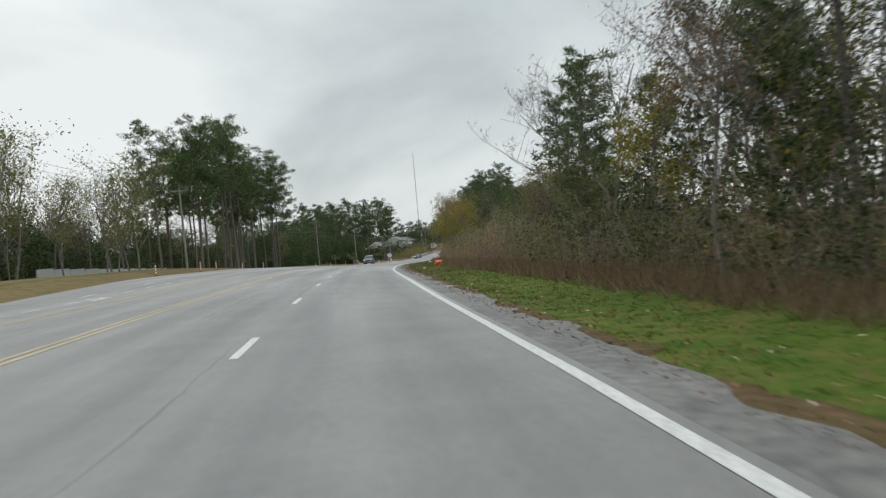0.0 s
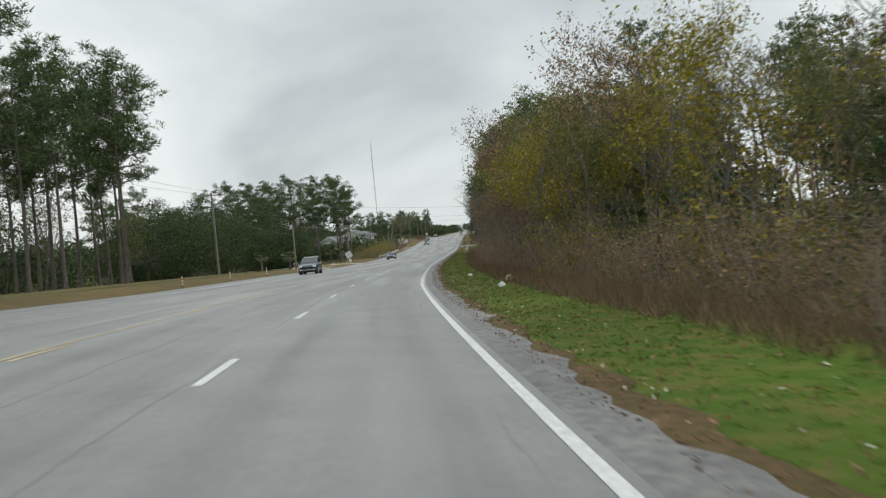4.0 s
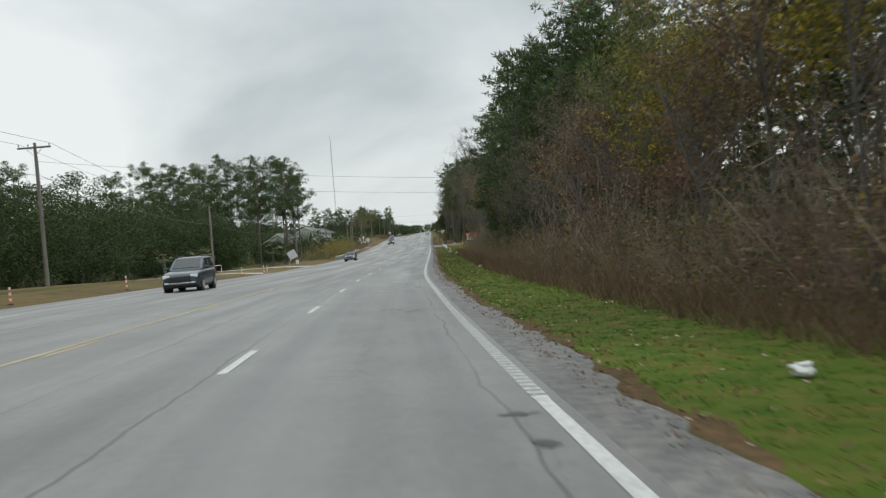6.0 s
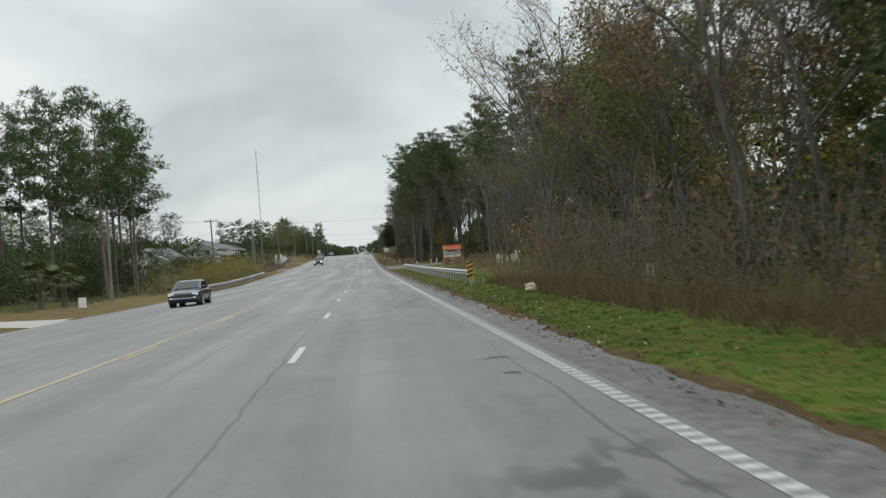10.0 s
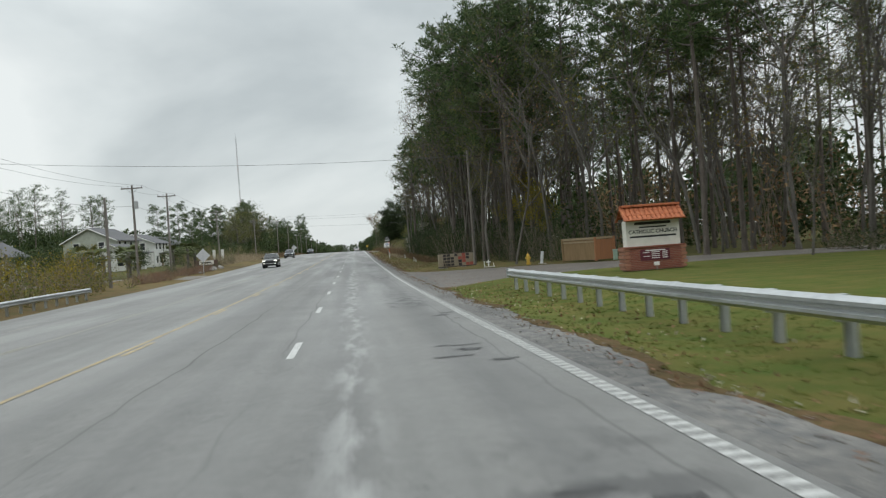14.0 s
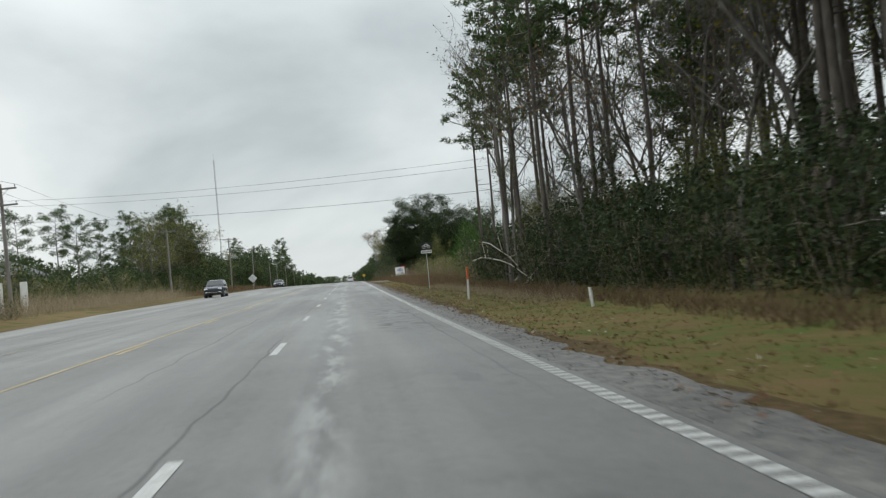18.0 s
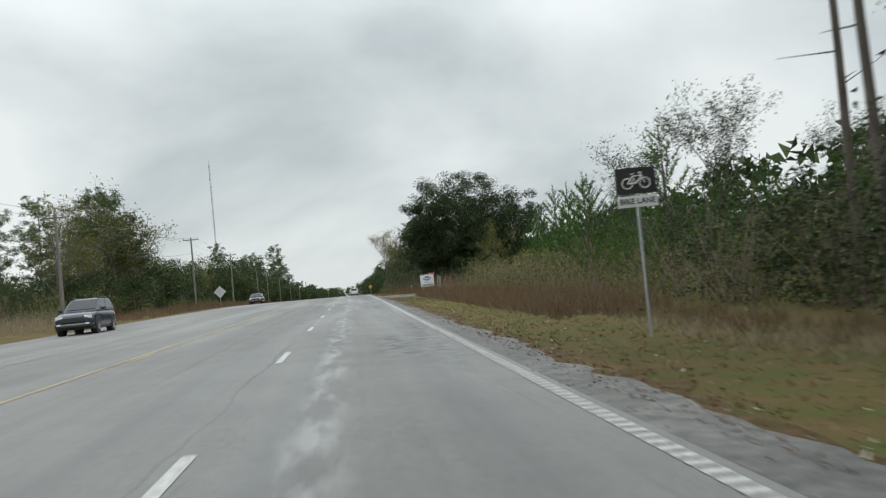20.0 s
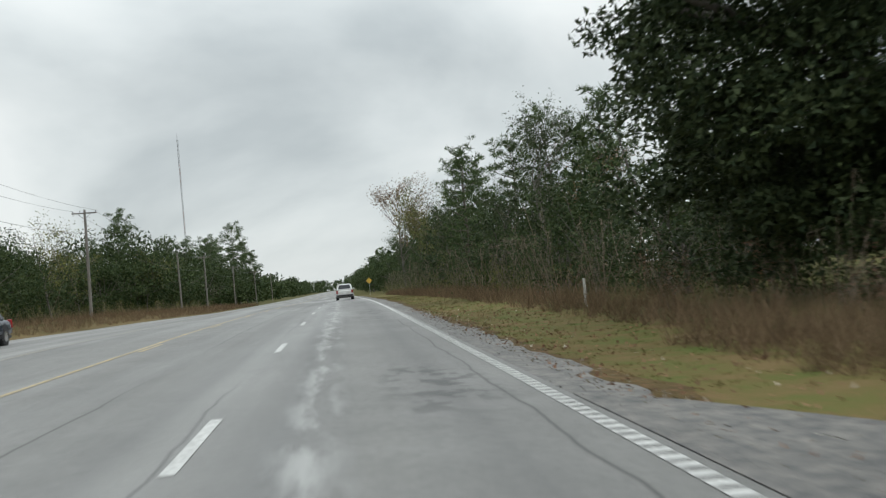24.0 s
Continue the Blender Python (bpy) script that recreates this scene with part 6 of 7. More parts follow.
# ---------------------------------------------------------------- broken asphalt and tar in the driven lane
def patch(s, d, long, wide, seed):
    rng2 = np.random.default_rng(seed)
    bm = bmesh.new()
    k = 34
    ring = []
    for i in range(k):
        a = 2 * math.pi * i / k
        r = 0.3 + 0.7 * rng2.random() ** 1.4
        ring.append(bm.verts.new(tuple(spot(s + math.sin(a) * long * r / 2, d + math.cos(a) * wide * r / 2, 0.007))))
    bm.faces.new(ring)
    bmesh.ops.triangulate(bm, faces=bm.faces)
    tagged(part("tar_patch", bm, M["tar"], road))


prng = random.Random(12)
for s, d, n in ((158, 1.9, 5), (187, 1.6, 7), (196, 1.4, 5), (214, 1.5, 6), (221, 0.2, 3), (243, -0.1, 4), (246, 1.7, 5), (262, 1.3, 3), (268, -0.2, 3), (341, -0.2, 4), (352, 1.5, 6), (363, 1.4, 9),
                (370, 1.8, 9), (377, 1.6, 7), (388, 1.5, 6), (404, 1.8, 6), (410, 1.2, 4), (416, 1.5, 5), (433, 1.6, 3), (489, 1.2, 4), (496, 0.9, 4), (561, 1.2, 4), (566, 0.6, 3), (580, 1.4, 3)):
    for k in range((n + 1) // 2):
        patch(s + prng.uniform(-3, 3), d + prng.uniform(-0.45, 0.45), prng.uniform(0.12, 0.5), prng.uniform(0.2, 0.7), int(s * 10 + k))


def crack(a, b, d, wide, seed):
    rng2 = np.random.default_rng(seed)
    v, wob = [], 0.0
    ss = np.linspace(a, b, int((b - a) * 4))
    for s in ss:
        wob = 0.85 * wob + rng2.normal() * 0.035
        w = wide * rng2.uniform(0.3, 1.5)
        v += [tuple(spot(s, d + wob - w / 2, 0.0125)), tuple(spot(s, d + wob + w / 2, 0.0125))]
    f = [(2 * i, 2 * i + 1, 2 * i + 3, 2 * i + 2) for i in range(len(ss) - 1)]
    part("pavement_crack", quads("pavement_crack", v, f, [M["tar"]]), None, road)


crack(390, 409, 3.62, 0.12, 1)
crack(400, 405, 3.75, 0.3, 2)
crack(586, 600, 3.45, 0.06, 3)


# ---------------------------------------------------------------- poles and wires
def utility_pole(s, d, tall, arm=True, transformer=False, double=False, lean=0.0):
    p = thing("utility_pole", "weathered wooden utility pole with crossarm" if arm else "weathered wooden utility pole without crossarm", "utility pole",
              at(s, d, 0) @ pose(0, 0, 0, 0, lean, 0), "utility poles")
    part("pole", rod((0, 0, -0.1), (0, 0, tall), 0.15 if d < 0 else 0.11, 0.10 if d < 0 else 0.075, 10), M["pole_wood"], p)
    for h in ([tall - 0.35, tall - 1.5] if double else [tall - 0.35]) if arm else []:
        a = part("crossarm", box((2.3, 0.10, 0.12), (0, -0.16, h), 0.01), M["pole_wood"], p)
        for x in (-1.05, -0.4, 1.05):
            bm = rod((x, -0.16, h + 0.05), (x, -0.16, h + 0.17), 0.02, n=6)
            rod((x, -0.16, h + 0.14), (x, -0.16, h + 0.26), 0.05, 0.03, 8, bm)
            part("insulator", bm, M["ceramic"], a)
        for x in (-0.6, 0.6):
            part("brace", rod((x, -0.16, h - 0.04), (0, -0.13, h - 0.6), 0.018, n=5), M["steel"], p)
    if transformer:
        bm = rod((0.32, -0.1, tall - 2.6), (0.32, -0.1, tall - 1.8), 0.24, n=14)
        rod((0.32, -0.1, tall - 1.8), (0.32, -0.1, tall - 1.7), 0.2, 0.1, 14, bm)
        part("transformer", bm, M["grey_paint"], p, "grey pole-mounted transformer can")
    part("ground_wire", rod((0.14, 0.05, 0), (0.11, 0.04, tall * 0.9), 0.012, n=4), M["steel"], p)
    return p


POLES = [(119, -24, 10.0, True, False, False), (218, -24, 10.0, True, False, False), (268, -24, 8.4, False, False, False), (340, -24, 8.9, True, False, False),
         (420, -26.5, 10.4, True, False, False), (455, -23.6, 10.2, True, True, False), (473.4, -23.5, 10.1, True, False, False), (518, -23.5, 9.1, True, False, True),
         (579, -23.5, 9.3, True, False, False), (645.5, -23.5, 10.5, True, False, False), (691, -23.5, 10.2, True, False, False), (742.5, -23.5, 8.6, False, False, False),
         (770, -23.5, 9.4, True, False, False), (814, -23.5, 9.0, True, False, False), (868, -23.5, 9.0, True, False, False), (930, -23.5, 9.0, True, False, False)]
for n, (s, d, tall, arm, trans, dbl) in enumerate(POLES):
    utility_pole(s, d, tall, arm, trans, dbl, (n * 37 % 7 - 3) * 0.25)
utility_pole(423.2, 9.3, 9.0, False)
utility_pole(498, 8.6, 9.2, False, lean=-1.0)
utility_pole(430.5, -20.5, 7.5, False)


def wire(p, q, sag, name="overhead_wire", r=0.012, label="thin black overhead wire between poles"):
    u = np.linspace(0, 1, 15)[:, None]
    p, q = np.array(p), np.array(q)
    pts = p + (q - p) * u - np.array([0, 0, 1.0]) * sag * 4 * u * (1 - u)
    h = Heap()
    h.tube(pts, np.full(15, r), 4)
    return tagged(part(name, h.mesh(name, M["wire"])), label, "wire", "overhead wires")


def tip(n, x, drop):
    s, d, tall = POLES[n][:3]
    return spot(s, d + x, tall - drop)


for n in range(len(POLES) - 1):
    long = POLES[n + 1][0] - POLES[n][0]
    top_a, top_b = (0.08 if POLES[n][3] else 0.1), (0.08 if POLES[n + 1][3] else 0.1)
    for x in (-1.05, 1.05):
        wire(tip(n, x if POLES[n][3] else 0.15 * x, top_a), tip(n + 1, x if POLES[n + 1][3] else 0.15 * x, top_b), long * 0.012)
    wire(tip(n, 0.15, 2.3), tip(n + 1, 0.15, 2.3), long * 0.014, r=0.016)
wire(tip(0, 1.05, 0.08), spot(20, -24, 10), 1.2)
wire(tip(0, -1.05, 0.08), spot(20, -26, 10), 1.2)
wire(spot(218, -24, 8.7), spot(231, 13, 6.7), 0.5, r=0.009)
wire(spot(218, -24, 7.5), spot(231, 13, 5.5), 0.5, r=0.009)
wire(spot(420, -26.5, 9.9), spot(423.2, 9.3, 8.6), 0.5, r=0.012)
wire(spot(518, -23.5, 6.4), spot(498, 8.6, 5.2), 0.4, r=0.01)
wire(spot(518, -23.5, 7.5), spot(498, 8.6, 6.5), 0.4, r=0.008)
wire(spot(518, -23.5, 7.9), spot(498, 8.6, 6.9), 0.4, r=0.008)

# ---------------------------------------------------------------- radio mast
mast = thing("radio_mast", "tall thin guyed radio mast far away", "radio mast", at(1337, -113.5))
bm = bmesh.new()
for a in (0, 120, 240):
    x, y = 0.55 * math.cos(radians(a)), 0.55 * math.sin(radians(a))
    rod((x, y, 0), (x, y, 126), 0.14, n=5, bm=bm)
part("lattice_leg", bm, M["mast"], mast)
for k in range(42):
    bm = bmesh.new()
    for a in (0, 120, 240):
        p = (0.55 * math.cos(radians(a)), 0.55 * math.sin(radians(a)), 3 * k)
        q = (0.55 * math.cos(radians(a + 120)), 0.55 * math.sin(radians(a + 120)), 3 * k + 3)
        rod(p, q, 0.07, n=4, bm=bm)
    part("lattice_brace", bm, M["mast_red"] if (k // 6) % 2 else M["mast"], mast)
part("antenna", rod((0, 0, 126), (0, 0, 131), 0.1, n=5), M["mast"], mast)
part("antenna_ring", rod((0, 0, 22), (0, 0, 25), 1.3, n=10), M["mast"], mast)

# ---------------------------------------------------------------- guard rails
def guard_rail(a, b, d, label, face):
    rail = thing("guard_rail", label, "guard rail", Matrix())
    profile = [(0.00, 0.44), (0.035, 0.47), (0.08, 0.50), (0.08, 0.545), (0.02, 0.575), (0.02, 0.615), (0.08, 0.645), (0.08, 0.69), (0.035, 0.72), (0.0, 0.75)]
    ss = steps(a, b, int((b - a) / 3.9))
    for s0, s1 in zip(ss, ss[1:]):
        v = []
        for s in (s0 - 0.04, s1 + 0.04):
            for off in (0.0, 0.012):
                for x, z in profile:
                    v.append(tuple(spot(s, d + face * (x + off - 0.09), z)))
        k = len(profile)
        f = []
        for j in range(k - 1):
            f.append((j, j + 1, 2 * k + j + 1, 2 * k + j))
            f.append((k + j, 3 * k + j, 3 * k + j + 1, k + j + 1))
        f += [(0, 2 * k, 3 * k, k), (k - 1, 2 * k - 1, 4 * k - 1, 3 * k - 1)]
        part("beam", quads("beam", v, f, [M["galvanised"]]), None, rail)
    n = int((b - a) / 1.95)
    for i in range(n + 1):
        s = a + 0.25 + (b - a - 0.5) * i / n
        bm = box((0.15, 0.012, 0.8), (0, 0, 0.3))
        box((0.012, 0.11, 0.8), (-0.07, 0, 0.3), bm=bm)
        box((0.012, 0.11, 0.8), (0.07, 0, 0.3), bm=bm)
        post = part("post", bm, M["galvanised"], rail)
        post.matrix_world = at(s, d - face * 0.26, 0, 90)
        block = part("spacer_block", box((0.14, 0.15, 0.34), (0, 0, 0.58), 0.01), M["galvanised"], rail)
        block.matrix_world = at(s, d - face * 0.155, 0)
    end = part("end_shoe", rod((0, 0, 0.43), (0, 0, 0.76), 0.09, n=12), M["galvanised"], rail)
    end.matrix_world = at(b + 0.05, d - face * 0.06)
    return rail


guard_rail(300, 383.5, 5.45, "galvanised steel guard rail along the lawn", -1)
guard_rail(345, 411, -16.9, "galvanised steel guard rail on the far side", 1)

# ---------------------------------------------------------------- signs
def back_of_diamond(s, lean, tall=1.95, turn=0.0):
    g = thing("warning_sign", "bare silver back of a diamond warning sign", "road sign", at(s, -17.8, 0, turn) @ pose(0, 0, 0, 0, lean, 0), "diamond signs seen from behind")
    part("post", rod((0, 0, -0.2), (0, 0, tall + 0.9), 0.032, n=6), M["galvanised"], g)
    m = Matrix.Rotation(radians(45), 4, "Y")
    part("panel", box((1.17, 0.012, 1.17), (0, 0.05, tall + 0.45), 0.0, rot=m), M["sign_back"], g)
    for z in (tall + 0.15, tall + 0.75):
        part("bracket", box((0.3, 0.02, 0.05), (0, 0.03, z)), M["galvanised"], g)


back_of_diamond(286.8, 20, 1.6, 5)
back_of_diamond(462.5, 2, 1.75)
back_of_diamond(630.5, 0, 1.6)


def delineator(s, d, tall=0.85, turn=0.0):
    g = thing("marker_post", "orange and white striped plastic marker post", "marker post", at(s, d, 0) @ pose(0, 0, 0, turn, turn * 0.6, 0), "striped marker posts")
    part("base", rod((0, 0, 0), (0, 0, 0.06), 0.16, 0.13, 12), M["rubber"], g)
    k = 6
    for i in range(k):
        z = 0.05 + (tall - 0.05) * i / k
        part("band", rod((0, 0, z), (0, 0, z + (tall - 0.05) / k), 0.055, n=10), M["orange"] if i % 2 == 0 else M["white_plastic"], g)


for n, (s, d) in enumerate([(80.7, -17.3), (97.4, -17.3), (105.7, -17.5), (119.4, -17.3), (134, -17.4), (179, -17.3), (196.5, -17.4), (214, -17.3), (233, -17.2), (255, -18), (264, -17.2),
                            (267.2, -17.4), (566, -17.3)]):
    delineator(s, d, 0.85 + 0.1 * (n % 3 == 1), (n * 5 % 7 - 3) * 0.8)


def cable_marker(s, d, tall, orange=True, lean=0.0):
    g = thing("cable_marker", "white marker post with orange top" if orange else "short plain white marker stake", "marker post", at(s, d, 0) @ pose(0, 0, 0, lean, lean, 0))
    top = tall * 0.62 if orange else tall
    part("tube", rod((0, 0, -0.05), (0, 0, top), 0.045, n=10), M["white_plastic"], g)
    if orange:
        part("orange_top", rod((0, 0, top), (0, 0, tall), 0.05, n=10), M["orange"], g, "faded orange plastic sleeve")
        part("cap", rod((0, 0, tall), (0, 0, tall + 0.03), 0.05, 0.03, 10), M["orange"], g)


cable_marker(487.9, 5.0, 1.3, True, 1.5)
cable_marker(450.4, 6.4, 0.32, False)
cable_marker(456.8, 6.6, 0.4, False)
cable_marker(473.4, 6.5, 0.5, False, -4)
cable_marker(629, 8.2, 0.9, False)
cable_marker(418.4, 9.4, 0.3, False)


def letters(text, size, mat, parent, m, name="lettering"):
    c = bpy.data.curves.new(name, "FONT")
    c.body, c.size, c.align_x, c.align_y, c.extrude = text, size, "CENTER", "CENTER", 0.002
    c.offset = size * 0.02
    tmp = bpy.data.objects.new(name, c)
    me = bpy.data.meshes.new_from_object(tmp)
    bpy.data.objects.remove(tmp)
    bpy.data.curves.remove(c)
    me.materials.clear()
    ob = part(name, me, mat, parent)
    ob.matrix_local = m
    return ob


FACE = Matrix.Rotation(radians(90), 4, "X")

# bicycle lane sign
g = thing("bike_lane_sign", "black and white bicycle lane sign on post", "road sign", at(516, 5.75, 0, -4))
part("post", rod((0, 0, -0.2), (0, 0, 3.25), 0.03, n=6), M["galvanised"], g)
panel = part("panel", box((0.78, 0.012, 0.5), (0, -0.05, 2.98), 0.0), M["black_paint"], g, "black panel with white bicycle")
for x in (-0.17, 0.17):
    bm = bmesh.new()
    for k in range(18):
        a, b = radians(20 * k), radians(20 * k + 20)
        rod((x + 0.1 * math.cos(a), -0.06, 2.93 + 0.1 * math.sin(a)), (x + 0.1 * math.cos(b), -0.06, 2.93 + 0.1 * math.sin(b)), 0.012, n=4, bm=bm)
    part("bicycle_wheel", bm, M["white_paint"], panel)
bm = bmesh.new()
for p, q in (((-0.17, 2.93), (-0.06, 3.07)), ((-0.06, 3.07), (0.11, 3.07)), ((0.17, 2.93), (0.09, 3.13)), ((-0.06, 3.07), (0.0, 2.93)), ((0.0, 2.93), (0.11, 3.07)),
             ((-0.17, 2.93), (0.0, 2.93)), ((0.05, 3.13), (0.12, 3.13)), ((-0.1, 3.11), (-0.03, 3.11))):
    rod((p[0], -0.06, p[1]), (q[0], -0.06, q[1]), 0.012, n=4, bm=bm)
part("bicycle_frame", bm, M["white_paint"], panel)
plate = part("plate", box((0.78, 0.012, 0.22), (0, -0.05, 2.58)), M["white_paint"], g, "white plate with black words")
letters("BIKE LANE", 0.15, M["black_paint"], plate, Matrix.Translation((0, -0.06, 2.58)) @ FACE)

# hazard board at the start of the guard rail
g = thing("hazard_marker", "yellow board with black slanting stripes", "road sign", at(297.6, 5.3, 0))
part("post", rod((0, 0, -0.1), (0, 0, 1.2), 0.03, n=6), M["galvanised"], g)
b = part("board", box((0.32, 0.012, 0.9), (0, -0.05, 0.8)), M["yellow_paint"], g)
for k in range(4):
    bm = bmesh.new()
    z = 0.4 + 0.22 * k
    bm.faces.new([bm.verts.new(p) for p in ((-0.16, -0.06, z), (0.16, -0.06, z + 0.12), (0.16, -0.06, z + 0.22), (-0.16, -0.06, z + 0.10))])
    part("stripe", bm, M["black_paint"], b)

# yellow warning sign far down the road
g = thing("warning_sign", "small yellow diamond warning sign on post", "road sign", at(770, 5.2))
part("post", rod((0, 0, -0.2), (0, 0, 3.0), 0.03, n=6), M["galvanised"], g)
part("panel", box((0.78, 0.012, 0.78), (0, -0.05, 2.6), rot=Matrix.Rotation(radians(45), 4, "Y")), M["yellow_paint"], g)

# estate agent's board
g = thing("for_sale_board", "white board with blue shapes on two posts", "sign board", at(605.5, 8.6, 0, 8) @ pose(0, 0, 0, 0, -1.5, 0))
for x in (-0.6, 0.6):
    part("post", box((0.09, 0.09, 2.0), (x, 0.06, 0.95), 0.005), M["post_wood"], g)
b = part("board", box((1.55, 0.025, 1.05), (0, 0, 1.42), 0.003), M["white_paint"], g)
for w, h, z in ((0.46, 0.13, 1.67), (0.86, 0.26, 1.47), (0.46, 0.13, 1.27)):
    part("blue_block", box((w, 0.006, h), (0, -0.016, z)), M["blue_paint"], b)
part("white_bar", box((0.7, 0.004, 0.10), (0, -0.021, 1.47)), M["white_paint"], b)
part("white_bar", box((0.2, 0.004, 0.05), (0, -0.021, 1.67)), M["white_paint"], b)
part("white_bar", box((0.32, 0.004, 0.05), (0, -0.021, 1.27)), M["white_paint"], b)
letters("Commercial Real Estate", 0.095, M["black_paint"], b, Matrix.Translation((0.05, -0.018, 1.06)) @ FACE)
part("black_bar", box((0.4, 0.004, 0.035), (-0.5, -0.016, 1.87)), M["black_paint"], b)
for z in (0.82, 0.64):
    p = part("strip", box((1.55, 0.02, 0.15), (0, 0, z), 0.002), M["white_paint"], g)
    part("black_bar", box((1.36, 0.004, 0.07), (0, -0.013, z)), M["black_paint"], p)
r = part("rider", box((0.72, 0.015, 0.17), (0.58, -0.03, 1.98), 0.002, rot=Matrix.Rotation(radians(2), 4, "Y")), M["red_paint"], g, "red strip with white words")
letters("UNDER CONTRACT", 0.072, M["white_paint"], r, Matrix.Translation((0.58, -0.042, 1.98)) @ FACE)


def wooden_post(s, d, tall, w=0.16):
    g = tagged(part("wooden_post", box((w, w, tall), (0, 0, tall / 2 - 0.05), 0.012), M["post_wood"]), "grey weathered square wooden post in brush", "post", "gate posts")
    g.matrix_world = at(s, d, 0) @ pose(0, 0, 0, 0, 1.5, 20)


wooden_post(277.0, 8.6, 0.9, 0.1)
wooden_post(277.4, 8.9, 0.85, 0.1)
wooden_post(592.5, 8.8, 1.6, 0.12)
wooden_post(603.2, 9.5, 1.75, 0.09)
wooden_post(603.35, 9.7, 1.7, 0.1)

# ---------------------------------------------------------------- church sign
g = thing("church_sign", "brick and white church sign with tiled roof", "sign", at(389.6, 12.95, 0, 3))
base = part("base", box((2.6, 0.7, 1.0), (0, 0, 0.48), 0.01), M["mortar"], g, "red brick base")
bricks = []
brick_mesh = None
for row in range(13):
    z = 0.04 + 0.0765 * row
    for col in range(13):
        x = -1.26 + 0.205 * col + (0.1 if row % 2 else 0.0)
        if x > 1.28:
            continue
        for y in (-0.352,):
            if brick_mesh is None:
                brick_mesh = bpy.data.meshes.new("brick")
                bmk = box((0.19, 0.03, 0.064), (0, 0, 0), 0.004)
                bmk.to_mesh(brick_mesh)
                bmk.free()
                brick_mesh.materials.append(M["brick"])
            o = part("brick", brick_mesh, None, base)
            o.location = (x, y, z)
for x in (-1.3, 1.3):
    for k in range(6):
        part("quoin", box((0.2 + 0.08 * (k % 2), 0.78, 0.14), (x, 0, 0.1 + 0.165 * k), 0.015), M["brick_pale"], base)
part("cap_course", box((2.78, 0.82, 0.07), (0, 0, 1.0), 0.01), M["brick"], g)
board = part("panel", box((2.45, 0.5, 1.15), (0, 0, 1.6), 0.006), M["stucco"], g, "white stucco panel with black words")
letters("CATHOLIC CHURCH", 0.235, M["black_paint"], board, Matrix.Translation((0, -0.253, 1.66)) @ Matrix.Diagonal((1.0, 1, 1, 1)) @ FACE)
part("black_bar", box((1.65, 0.006, 0.12), (0, -0.252, 2.03)), M["black_paint"], board)
part("black_bar", box((1.25, 0.006, 0.06), (0, -0.252, 1.86)), M["black_paint"], board)
part("black_bar", box((2.1, 0.006, 0.08), (0, -0.252, 1.45)), M["black_paint"], board)
notice = part("notice", box((1.35, 0.02, 0.48), (-0.02, -0.385, 0.64), 0.004), M["maroon"], g, "maroon notice with white bars")
part("white_bar", box((0.9, 0.004, 0.05), (0, -0.397, 0.83)), M["white_paint"], notice)
for k in range(4):
    for x, w in ((-0.42, 0.3), (0.0, 0.38), (0.43, 0.24)):
        if not (x < -0.4 and k % 2):
            part("white_bar", box((w, 0.004, 0.035), (x, -0.397, 0.75 - 0.085 * k)), M["white_paint"], notice)
roof = part("roof", box((2.7, 0.3, 0.1), (0, 0, 2.82), 0.02), M["clay"], g, "orange clay tile roof")
for side in (-1, 1):
    part("eave_board", box((2.6, 0.03, 0.14), (0, side * 0.5, 2.2), 0.004), M["post_wood"], g)
    tile = None
    for row in range(3):
        for col in range(13):
            if tile is None:
                tile = bpy.data.meshes.new("tile")
                bmk = bmesh.new()
                pa, pb = [], []
                for k in range(7):
                    a = math.pi * k / 6
                    pa.append(bmk.verts.new((0.115 * math.cos(a), 0, 0.085 * math.sin(a))))
                    pb.append(bmk.verts.new((0.095 * math.cos(a), 0.34, 0.07 * math.sin(a))))
                for k in range(6):
                    bmk.faces.new((pa[k], pa[k + 1], pb[k + 1], pb[k]))
                bmk.faces.new(pa)
                bmk.to_mesh(tile)
                bmk.free()
                tile.materials.append(M["clay"])
            o = part("tile", tile, None, roof)
            turn = Matrix.Rotation(0 if side < 0 else math.pi, 4, "Z")
            o.matrix_local = turn @ pose(-1.29 + 0.215 * col, -0.62 + 0.23 * row, 2.14 + 0.21 * row, 42, 0, 0)
spot_lamp = thing("sign_floodlight", "small white floodlight before the sign", "lamp", at(388.3, 12.7, 0, 3))
part("stake", rod((0, 0, 0), (0, 0, 0.2), 0.02, n=6), M["steel"], spot_lamp)
part("lamp_head", box((0.22, 0.14, 0.15), (0, 0, 0.27), 0.02), M["white_paint"], spot_lamp)

# tan enclosure, hydrant and pedestals by the driveway
g = thing("timber_enclosure", "low tan timber enclosure beside the driveway", "enclosure", at(410.45, 15.28, 0, -70) @ Matrix.Diagonal((1.05, 1, 1.06, 1)))
for y in (-0.7, 0.7):
    for k in range(12):
        part("plank", box((0.298, 0.025, 1.22), (-1.65 + 0.3 * k, y, 0.66), 0.004), M["tan_wood"], g)
# the right end and its posts carry painted orange light, the rest plain tan
for x in (-1.84, 1.84):
    for k in range(4):
        part("plank", box((0.025, 0.33, 1.22), (x, -0.51 + 0.34 * k, 0.66), 0.004), M["tan_wood_lit"] if x > 0 else M["tan_wood"], g)
for x in (-1.84, 1.84):
    for y in (-0.72, 0.72):
        part("corner_post", box((0.13, 0.13, 1.42), (x, y, 0.7), 0.01), M["tan_wood_lit"] if x > 0 else M["tan_wood"], g)
